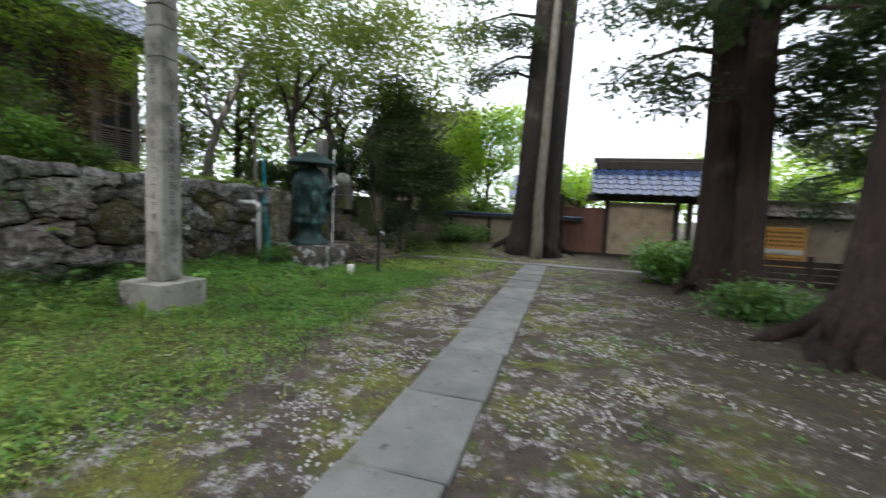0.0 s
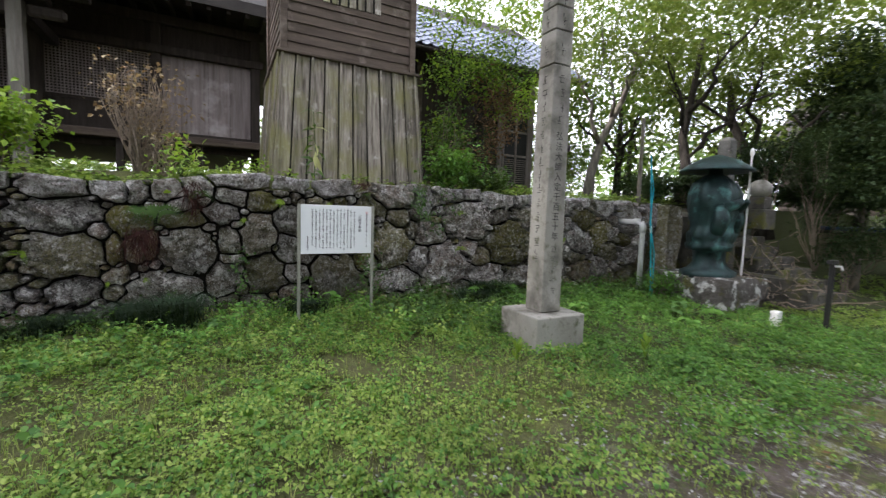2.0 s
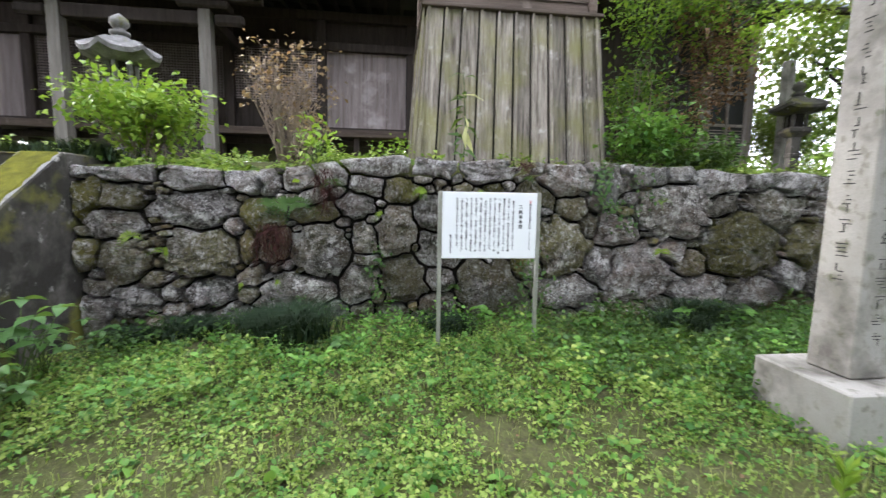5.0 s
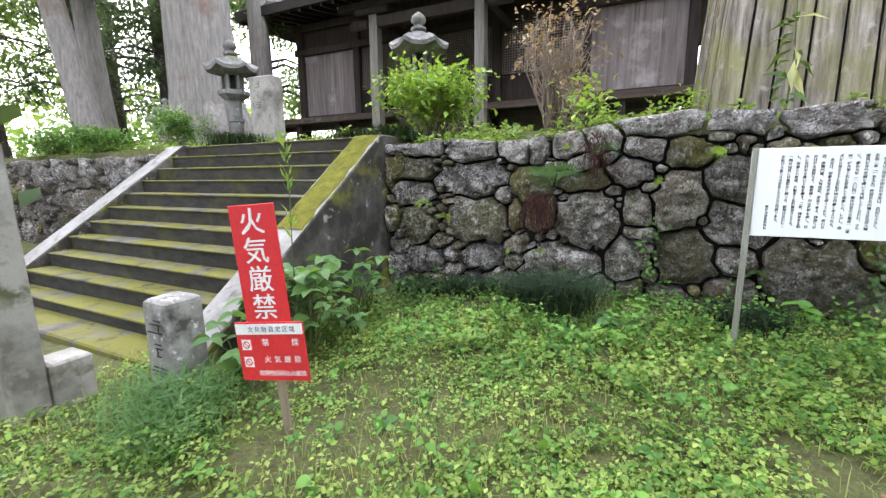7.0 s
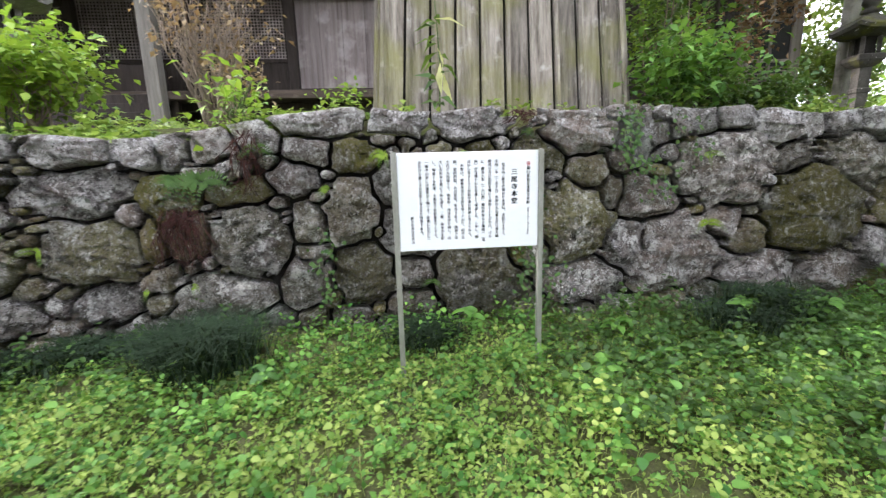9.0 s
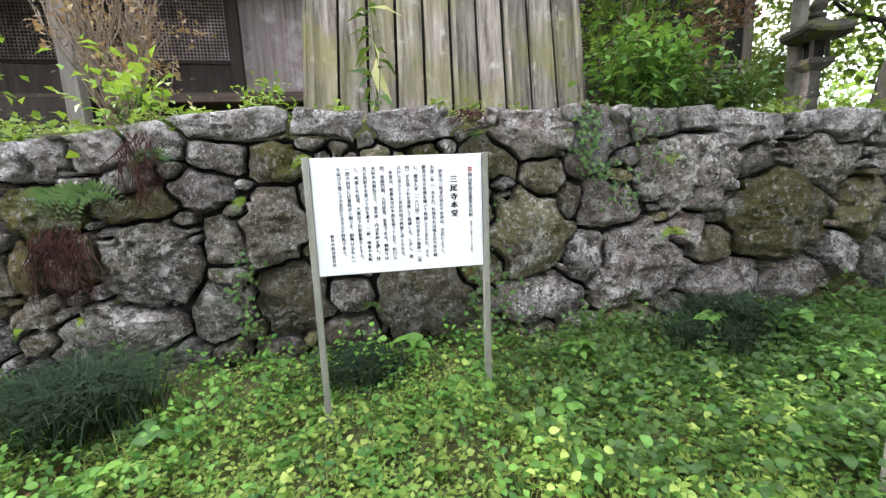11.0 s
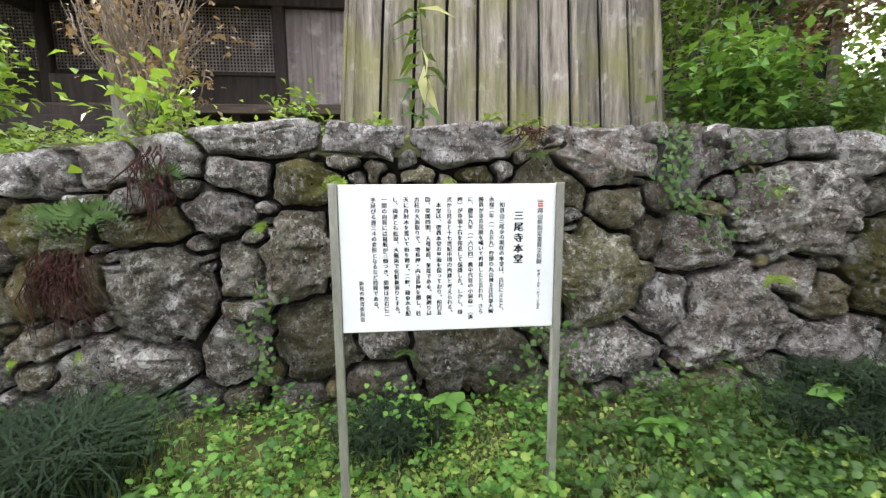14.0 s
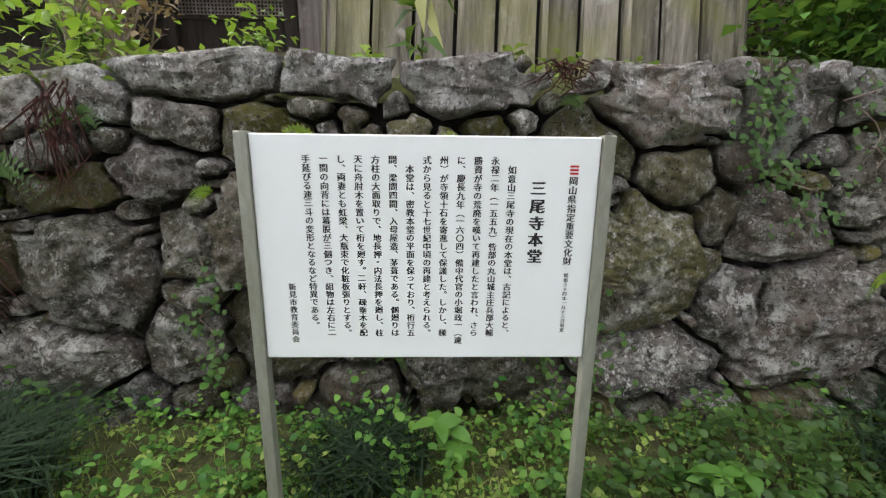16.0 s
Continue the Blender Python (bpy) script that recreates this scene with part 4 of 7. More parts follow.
# ---- drain pipe, teal pole and white staff by the statue ----
def build_poles():
    p = thing("drain_pipe", "grey white plastic drain pipe elbowed out of the wall", "pipe", -6.82, 8.47, 0.0)
    part("pipe", tubem([(0, 0, 0), (0, 0, 1.38), (-0.03, 0, 1.46), (-0.1, 0, 1.49), (-0.62, 0, 1.5)], [0.052] * 5, 14), M_PVC, p, smooth=True)
    part("elbow", tubem([(0, 0, 1.28), (0, 0, 1.39), (-0.035, 0, 1.47), (-0.11, 0, 1.5), (-0.2, 0, 1.5)], [0.063] * 5, 14), M_PVC, p, "thicker elbow joint", smooth=True)
    g = thing("teal_pole", "thin leaning teal coated garden pole", "pole", -6.3, 8.15, 0.0)
    part("pole", tubem([(0, 0, -0.05), (-0.22, 0.02, 2.75)], [0.014, 0.012], 8), M_TEAL, g)
    part("joint", tubem([(-0.105, 0.01, 1.30), (-0.115, 0.01, 1.42)], [0.02, 0.02], 8), M_WHITE, g, "white joint ring")
    part("hose", tubem([(0.02, 0, 0.0), (-0.03, 0.05, 0.9), (-0.1, -0.05, 1.5), (-0.15, 0.06, 2.1), (-0.21, 0.02, 2.6)], [0.011] * 5, 6), M_TEAL, g, "teal hose hung along it")
    w = thing("wooden_stake", "grey weathered wooden stake on the terrace edge", "post", -7.7, 9.4, 1.7)
    part("stake", tubem([(0, 0, 0), (0, 0, 2.1)], [0.05, 0.04], 8), M_BARKGREY, w)


build_poles()


# ---- bronze pilgrim statue on its rock plinth ----
def build_statue():
    pl = thing("statue_plinth", "rough stone plinth under the bronze statue", "plinth", -5.85, 9.05, 0.0)
    bm = boxm(-0.70, 0.72, -0.55, 0.6, -0.15, 0.56)
    bmesh.ops.subdivide_edges(bm, edges=list(bm.edges), cuts=4, use_grid_fill=True)
    for v in bm.verts:
        v.co += Vector((noise.noise(v.co * 2.3), noise.noise(v.co * 2.3 + Vector((9, 0, 0))), 0.4 * noise.noise(v.co * 3 + Vector((0, 9, 0))))) * 0.09
    part("block", bm, M_PLINTH, pl, smooth=True)
    bm = bmesh.new()
    # feet and rock, legs, hem of the robe, cape, neck and head
    lathe(bm, [(0.56, 0.50), (0.56, 0.60), (0.42, 0.66), (0.32, 0.78), (0.33, 1.0), (0.44, 1.03), (0.46, 1.12), (0.42, 1.16), (0.45, 1.24), (0.47, 1.34), (0.43, 1.38), (0.42, 1.5), (0.45, 1.65), (0.49, 1.8), (0.51, 1.95), (0.50, 2.1), (0.42, 2.28), (0.26, 2.42), (0.14, 2.48), (0.13, 2.58), (0.11, 2.64)], 40)
    for v in bm.verts:
        a = math.atan2(v.co.y, v.co.x)
        z = v.co.z
        k = 1 + (0.05 * math.sin(7 * a + 2.5 * z) + 0.055 * math.sin(13 * a - 5 * z) + 0.03 * math.sin(9 * z + 3 * a)) * (1 if 1.0 < z < 2.3 else 0.3)
        v.co.x, v.co.y = v.co.x * k * 0.85, v.co.y * k * 1.08
    lathe(bm, [(0.10, 2.60), (0.64, 2.52), (0.655, 2.535), (0.645, 2.56), (0.52, 2.65), (0.32, 2.76), (0.13, 2.83), (0.03, 2.85)], 36)
    for y in (-1, 1):
        tube(bm, [(0.0, 0.30 * y, 2.2), (0.12, 0.38 * y, 1.95), (0.30, 0.30 * y, 1.82), (0.46, 0.16 * y, 1.90), (0.56, 0.10 * y, 1.97)], [0.15, 0.16, 0.13, 0.085, 0.045], 14, flute=0.25, seed=y)
        tube(bm, [(0.26, 0.30 * y, 1.86), (0.30, 0.34 * y, 1.6), (0.24, 0.36 * y, 1.35), (0.18, 0.36 * y, 1.28)], [0.13, 0.15, 0.12, 0.05], 16, flute=0.35, seed=y + 4)
    st = new("bronze_statue", to_mesh("bronze_statue", bm, M_BRONZE, True))
    st.matrix_world = pose(-5.82, 9.05, 0.055, 0, 0, 8) @ Matrix.Diagonal((0.92, 0.92, 0.95, 1))
    tagged(st, "green bronze statue of a robed pilgrim in a broad hat", "statue")
    wp = thing("white_staff", "thin white staff beside the bronze statue", "pole", -5.42, 9.4, 0.0)
    part("staff", tubem([(0, 0, 0.5), (0.0, 0, 2.75)], [0.018, 0.016], 8), M_WHITE, wp)
    part("head", lathe(bmesh.new(), [(0.01, 2.72), (0.035, 2.76), (0.035, 2.82), (0.01, 2.88)], 10), M_WHITE, wp, "small knob")


build_statue()


def build_upright_stone():
    g = thing("upright_stone", "rough brown upright stone slab beside the statue", "standing stone", -6.75, 9.15, 0.1)
    bm = boxm(-0.14, 0.14, -0.2, 0.2, -0.2, 1.75)
    bmesh.ops.subdivide_edges(bm, edges=list(bm.edges), cuts=4, use_grid_fill=True)
    for v in bm.verts:
        v.co += Vector((noise.noise(v.co * 3), noise.noise(v.co * 3 + Vector((9, 0, 0))), noise.noise(v.co * 3 + Vector((0, 9, 0))))) * 0.06
    part("slab", bm, M_STONE, g)


build_upright_stone()


# ---- small side stair and grave stones behind the statue ----
def build_side_stair():
    st = thing("side_stair", "narrow old stone steps with mossy edges", "stairs", kind="structure")
    n = 9
    for i in range(n):
        x1 = -4.85 - i * 0.31
        part("step", boxm(x1 - 0.36, x1, 10.7, 12.2, i * 0.21 - 0.1, (i + 1) * 0.205, 0.02, wob=0.015), M_OLDSTEP, st)
    part("side_wall", boxm(-7.7, -4.7, 10.25, 10.66, -0.2, 0.55, 0.05, wob=0.04), M_OLDSTEP, st, "low rubble cheek wall")
    part("bank", boxm(-7.7, -6.2, 9.75, 10.66, 0.3, 1.75, 0.08, wob=0.08), M_OLDSTEP, st, "rubble bank")


build_side_stair()


def grave(name, label, x, y, z, kind_):
    g = thing(name, label, "grave stone", x, y, z, "old memorial stones")
    if kind_ == "ball":
        part("base", boxm(-0.22, 0.22, -0.22, 0.22, -0.3, 0.1, 0.02), M_OLDSTEP, g)
        part("block", boxm(-0.16, 0.16, -0.16, 0.16, 0.1, 0.34, 0.015), M_OLDSTEP, g)
        bm = bmesh.new()
        bmesh.ops.create_uvsphere(bm, u_segments=18, v_segments=12, radius=0.2, matrix=Matrix.Translation((0, 0, 0.5)) @ Matrix.Diagonal((1, 1, 0.92, 1)))
        part("round_stone", bm, M_GRANITE, g, "pale round stone", smooth=True)
    else:
        h = kind_
        part("base", boxm(-0.26, 0.26, -0.26, 0.26, -0.3, 0.18, 0.02), M_LANTERN, g)
        part("plinth", boxm(-0.19, 0.19, -0.19, 0.19, 0.18, 0.36, 0.015), M_LANTERN, g)
        part("shaft", lathe(bmesh.new(), [(0.19, 0.36), (0.18, h - 0.06), (0.12, h), (0.02, h + 0.03)], 4, turn=math.pi / 4), M_LANTERN, g)


grave("round_topped_stone", "pale round stone on a square memorial base", -5.75, 10.45, 1.72, "ball")
grave("memorial_stone", "grey square memorial pillar", -6.75, 11.0, 1.9, 1.5)
grave("memorial_stone", "grey square memorial pillar", -8.4, 12.9, 1.95, 1.0)
grave("memorial_stone", "grey square memorial pillar", -9.4, 11.6, 1.95, 0.8)


# ---- stone lanterns ----
def lantern(x, y, z, scale=1.0, label="moss-flecked stone lantern with a curled hexagonal roof", rz=0.0, wide=1.0, sides=6, mat=None):
    g = thing("stone_lantern", label, "stone lantern", x, y, z, "stone lanterns", rz=rz)
    k = scale
    kw = scale * wide
    mat = mat or M_LANTERN
    P = lambda prof: [(r * kw, zz * k) for r, zz in prof]
    part("base", lathe(bmesh.new(), P([(0.36, -0.2), (0.36, 0.12), (0.30, 0.2), (0.20, 0.25)]), sides), mat, g)
    part("shaft", lathe(bmesh.new(), P([(0.16, 0.25), (0.14, 0.3), (0.135, 0.62), (0.165, 0.64), (0.165, 0.7), (0.135, 0.72), (0.14, 1.08)]), 16 if sides == 6 else sides), mat, g)
    part("platform", lathe(bmesh.new(), P([(0.16, 1.08), (0.24, 1.13), (0.32, 1.2), (0.32, 1.28), (0.26, 1.3)]), sides), mat, g)
    for a in range(sides):
        an = a * 2 * math.pi / sides
        c, s = math.cos(an) * 0.19 * kw, math.sin(an) * 0.19 * kw
        part("fire_box_post", boxm( -0.03 * k, 0.03 * k, -0.03 * k, 0.03 * k, 1.3 * k, 1.62 * k, m=Matrix.Translation((c, s, 0)) @ Matrix.Rotation(an, 4, "Z")), mat, g)
    # A solid dark core stands in for the shade of the hollow.
    part("fire_box_core", lathe(bmesh.new(), P([(0.15, 1.3), (0.15, 1.62)]), sides), M_FILL, g, "dark core for the hollow's shade")
    bm = lathe(bmesh.new(), P([(0.26, 1.60), (0.54, 1.66), (0.55, 1.73), (0.36, 1.82), (0.20, 1.93), (0.13, 1.99)]), 24)
    for v in bm.verts:
        a = math.atan2(v.co.y, v.co.x)
        r = math.hypot(v.co.x, v.co.y)
        f = abs(((a / (2 * math.pi / sides)) % 1) - 0.5) * 2
        if r > 0.3 * kw:
            v.co.z += 0.09 * k * f ** 3
            v.co.x, v.co.y = v.co.x * (0.9 + 0.1 * f), v.co.y * (0.9 + 0.1 * f)
    part("roof", bm, mat, g, "curled stone roof", smooth=False)
    part("finial", lathe(bmesh.new(), P([(0.09, 1.99), (0.14, 2.03), (0.14, 2.07), (0.07, 2.10), (0.09, 2.13), (0.14, 2.19), (0.12, 2.27), (0.04, 2.33), (0.01, 2.35)]), 16), mat, g, "onion finial", smooth=True)
    return g


lantern(-9.0, -2.2, TOP, 0.84)
lantern(-8.9, -6.3, TOP, 0.9, rz=20)
lantern(-9.7, 8.6, TOP, 0.78, "dark square stone lantern near the terrace edge", 30, 1.0, 4, M_OLDSTEP)
lantern(-9.6, -9.6, TOP, 0.6, "small stone lantern under the cedars", 10)
lantern(-10.2, -10.9, TOP, 0.6, "small stone lantern under the cedars", 40)


def build_white_stone():
    g = thing("pale_memorial_stone", "pale slab-like memorial stone with a few carved characters", "memorial stone", -9.0, -5.55, TOP)
    bm = boxm(-0.14, 0.14, -0.30, 0.30, -0.2, 1.35, 0.02, wob=0.015)
    part("slab", bm, M_GRANITE, g)
    carved_bars(g, 3, 0.145, -0.05, 0.75, 1.3, 0.06, 90)


build_white_stone()


# ---- the boarded bell tower above the wall ----
def build_tower():
    t = thing("bell_tower", "weathered wooden bell tower with flared board skirt and clapboard above", "wooden tower", -9.25, 2.9, 1.9)
    b, u, zs = 1.24, 1.10, 1.98      # half width at the foot, at the skirt's top, and the skirt's height
    dx = 0.18

    def slat(i, n, side, w0, w1, proud, wid):
        """One upright board or batten on a flared side."""
        a0 = -w0 + 2 * w0 * i / n
        a1 = -w0 + 2 * w0 * (i + 1) / n
        c0, c1 = (a0 + a1) / 2, (a0 + a1) / 2 * w1 / w0
        h0, h1 = wid * w0 / n, wid * w1 / n
        bm = bmesh.new()
        vs = []
        j = rnd.uniform(-0.004, 0.006)
        for z, w, c, h in ((-0.05 + rnd.uniform(-0.02, 0.02), w0, c0, h0), (zs, w1, c1, h1)):
            off = w + proud + j
            vs.append([bm.verts.new(v) for v in ((off, c - h, z), (off, c + h, z), (off - 0.025, c + h, z), (off - 0.025, c - h, z))])
        for k in range(4):
            bm.faces.new((vs[0][k], vs[0][(k + 1) % 4], vs[1][(k + 1) % 4], vs[1][k]))
        bm.faces.new(vs[0][::-1])
        bm.faces.new(vs[1])
        return bm
    for side in (0, 90, 180, 270):
        r = Matrix.Rotation(radians(side), 4, "Z")
        n = 10
        for i in range(n):
            part("board", slat(i, n, side, b, u, 0.0, 0.90), M_WOODGREY, t, m=r)
        for i in range(n + 1):
            part("batten", slat(i - 0.5 + (0.12 if i < n else -0.12), n, side, b, u, 0.045, 0.14), M_WOODGREY, t, m=r)
    # The dark core shows between the boards as the shade of the gaps.
    part("skirt_core", lathe(bmesh.new(), [((b - 0.04) * 1.414, -0.02), ((u - 0.04) * 1.414, zs)], 4, turn=math.pi / 4), M_FILL, t, "dark core for the shade inside")
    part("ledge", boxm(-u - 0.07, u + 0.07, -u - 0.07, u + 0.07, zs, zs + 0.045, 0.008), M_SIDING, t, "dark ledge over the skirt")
    part("upper_body", boxm(-u + 0.07, u - 0.07, -u + 0.07, u - 0.07, zs + 0.045, zs + 3.2), M_FILL, t, "dark core for the shade inside")
    for side in (0, 90, 180, 270):
        r = Matrix.Rotation(radians(side), 4, "Z")
        k = 0
        z = zs + 0.05
        while z < zs + 3.1:
            if side == 0 and zs + 0.9 < z < zs + 1.6:
                spans = ((-u + 0.06, -0.42), (0.42, u - 0.06))
            else:
                spans = ((-u + 0.06, u - 0.06),)
            for a, c in spans:
                bm = bmesh.new()
                x = u - 0.07
                vs = [bm.verts.new(v) for v in ((x, a, z), (x + 0.035, a, z), (x + 0.012, a, z + 0.165), (x, a, z + 0.165), (x, c, z), (x + 0.035, c, z), (x + 0.012, c, z + 0.165), (x, c, z + 0.165))]
                for f in ((0, 1, 2, 3), (7, 6, 5, 4), (1, 5, 6, 2), (0, 4, 5, 1), (2, 6, 7, 3)):
                    bm.faces.new([vs[q] for q in f])
                part("clapboard", bm, M_SIDING, t, m=r)
            z += 0.15
        part("corner_post", boxm(u - 0.10, u + 0.0, u - 0.10, u + 0.0, zs + 0.045, zs + 3.2, 0.006), M_SIDING, t, m=r)
    w = part("window", boxm(u - 0.065, u - 0.05, -0.42, 0.42, zs + 0.9, zs + 1.75), M_FILL, t, "dark slatted opening")
    for i in range(7):
        y = -0.42 + 0.14 * i
        part("slat", boxm(u - 0.06, u - 0.03, y - 0.05, y + 0.05, zs + 0.9, zs + 1.75), M_WOODGREY, w)
    part("roof", lathe(bmesh.new(), [(2.4, zs + 3.1), (2.45, zs + 3.2), (0.3, zs + 4.4)], 4, turn=math.pi / 4), M_THATCH, t, "dark hipped roof")


build_tower()


# ---- the temple hall ----
HX, HY0, HY1 = -14.5, -9.7, 1.85


def build_hall():
    h = thing("temple_hall", "old dark timber temple hall with pale board panels and deep eaves", "temple", HX, 0, 0)
    bay = (HY1 - HY0) / 5
    zf, zt, zu = 3.28, 5.35, 6.3
    part("core", boxm(-7.5, -0.25, HY0 + 0.1, HY1 - 0.1, zf - 0.2, zu), M_TIMBER, h, "dark board wall")
    part("veranda_floor", boxm(-0.2, 1.15, HY0 - 1.1, HY1 + 0.9, zf - 0.16, zf - 0.10, 0.008), M_TIMBER, h, "veranda boards")
    part("veranda_edge", boxm(1.0, 1.2, HY0 - 1.1, HY1 + 0.9, zf - 0.26, zf - 0.09, 0.01), M_SIDING, h, "weathered veranda edge beam")
    part("floor_beam", boxm(0.5, 0.68, HY0 - 1.0, HY1 + 0.8, zf - 0.42, zf - 0.27, 0.01), M_TIMBER, h)
    y = HY0 - 1.0
    while y < HY1 + 0.9:
        part("veranda_post", boxm(0.9, 1.05, y - 0.075, y + 0.075, 1.8, zf - 0.26, 0.01), M_TIMBER, h)
        y += 1.6
    for i in range(6):
        y = HY0 + bay * i
        part("column", boxm(-0.12, 0.12, y - 0.12, y + 0.12, 1.8, zu, 0.02), M_TIMBER, h, "square chamfered column")
    for a, b in ((zf - 0.1, zf + 0.06), (zt, zt + 0.2), (zu - 0.22, zu)):
        part("tie_beam", boxm(-0.08, 0.15, HY0 - 0.2, HY1 + 0.2, a, b, 0.012), M_TIMBER, h)
    for i in range(5):
        a, b = HY0 + bay * i + 0.12, HY0 + bay * (i + 1) - 0.12
        part("upper_panel", boxm(-0.06, -0.02, a, b, zt + 0.2, zu - 0.22), M_TIMBER, h)
        if i in (0, 4):
            n = 4
            for k in range(n):
                w = (b - a) / n
                part("board", boxm(-0.05 + rnd.uniform(0, 0.008), 0.0, a + k * w + 0.003, a + (k + 1) * w - 0.003, zf + 0.06, zt, 0.003), M_PANEL, h, "pale weathered board")
            part("frame_rail", boxm(-0.02, 0.03, a, b, zf + 0.06, zf + 0.14), M_TIMBER, h)
        else:
            mid = zf + 0.75
            part("lower_panel", boxm(-0.05, -0.01, a, b, zf + 0.06, mid), M_TIMBER, h)
            # A dark sheet replaces the unlit room.
            part("backing", boxm(-0.10, -0.07, a, b, mid, zt), M_FILL, h, "dark sheet for the shade behind the lattice")
            lat = bmesh.new()
            n = 30
            for k in range(n + 1):
                yy = a + (b - a) * k / n
                box(lat, -0.06, -0.03, yy - 0.011, yy + 0.011, mid, zt)
            zz = mid
            while zz < zt:
                box(lat, -0.055, -0.028, a, b, zz - 0.011, zz + 0.011)
                zz += 0.066
            tagged(part("lattice", lat, M_PANEL, h, "fine wooden lattice shutter"), kind="stuff")
            part("shutter_rail", boxm(-0.03, 0.03, a, b, mid - 0.04, mid + 0.04, 0.005), M_TIMBER, h)
    # eaves: rafters under a thick dark roof
    ov = 1.3
    y = HY0 - ov
    while y < HY1 + ov:
        part("rafter", boxm(-0.3, ov + 0.02, y - 0.045, y + 0.045, -0.05, 0.06, m=Matrix.Translation((0, 0, zu + 0.16)) @ Matrix.Rotation(radians(9), 4, "Y")), M_TIMBER, h)
        y += 0.42
    bm = bmesh.new()
    e0, e1 = HY0 - ov - 0.1, HY1 + ov + 0.1
    ring0 = [bm.verts.new(v) for v in ((ov + 0.1, e0, zu - 0.02), (ov + 0.1, e1, zu - 0.02), (-8.8, e1, zu - 0.02), (-8.8, e0, zu - 0.02))]
    ring1 = [bm.verts.new((v.co.x, v.co.y, zu + 0.25)) for v in ring0]
    ring2 = [bm.verts.new(v) for v in ((-2.6, e0 + 3.4, zu + 3.6), (-2.6, e1 - 3.4, zu + 3.6), (-5.0, e1 - 3.4, zu + 3.6), (-5.0, e0 + 3.4, zu + 3.6))]
    ceil = [bm.verts.new(v) for v in ((-0.2, e0 + 1.2, zu + 0.3), (-0.2, e1 - 1.2, zu + 0.3), (-7.6, e1 - 1.2, zu + 0.3), (-7.6, e0 + 1.2, zu + 0.3))]
    for a, b in ((ring0, ring1), (ring1, ring2), (ceil, ring0)):
        for k in range(4):
            bm.faces.new((a[k], a[(k + 1) % 4], b[(k + 1) % 4], b[k]))
    bm.faces.new(ring2)
    bmesh.ops.recalc_face_normals(bm, faces=bm.faces)
    part("roof", bm, M_THATCH, h, "thick dark hipped roof")
    # porch on two posts over the steps
    for y in (-5.22, -2.42):
        part("porch_post", lathe(bmesh.new(), [(0.165, 1.85), (0.16, 5.3)], 4, turn=math.pi / 4), M_POST, h, "pale weathered porch post", m=Matrix.Translation((2.2, y, 0)))
        part("bracket", boxm(2.0, 2.4, y - 0.5, y + 0.5, 5.3, 5.46, 0.04), M_TIMBER, h, "carved bracket arm")
        part("bracket_nose", boxm(2.12, 2.28, y - 0.75 if y < -3 else y + 0.16, y - 0.16 if y < -3 else y + 0.75, 5.02, 5.24, 0.05), M_TIMBER, h, "carved beam nose")
        part("tie", boxm(0.1, 2.2, y - 0.09, y + 0.09, 5.1, 5.34, 0.02), M_TIMBER, h)
    part("porch_beam", boxm(2.1, 2.3, -5.1, -2.5, 5.0, 5.26, 0.02), M_TIMBER, h, "porch tie beam")
    part("porch_purlin", boxm(2.1, 2.3, -6.3, -1.3, 5.48, 5.66, 0.02), M_TIMBER, h)
    bm = bmesh.new()
    pr = [(3.2, 5.62), (3.2, 5.85), (0.6, 6.9), (0.6, 6.6)]
    l = [bm.verts.new((x, -7.0, z)) for x, z in pr]
    r = [bm.verts.new((x, -0.6, z)) for x, z in pr]
    bm.faces.new(l)
    bm.faces.new(r[::-1])
    for k in range(4):
        bm.faces.new((l[k], r[k], r[(k + 1) % 4], l[(k + 1) % 4]))
    bmesh.ops.recalc_face_normals(bm, faces=bm.faces)
    part("porch_roof", bm, M_THATCH, h, "dark porch roof")
    # wooden steps under the porch
    for i in range(6):
        part("step", boxm(1.2, 1.2 + 0.26 * (6 - i), -4.9, -2.75, 1.9 + 0.2 * i, 1.9 + 0.2 * (i + 1) - 0.01, 0.01), M_TIMBER, h, "wooden step")
    part("offertory_box", boxm(0.3, 0.85, -4.5, -3.1, zf - 0.1, zf + 0.5, 0.015), M_TIMBER, h, "dark offertory box")


build_hall()


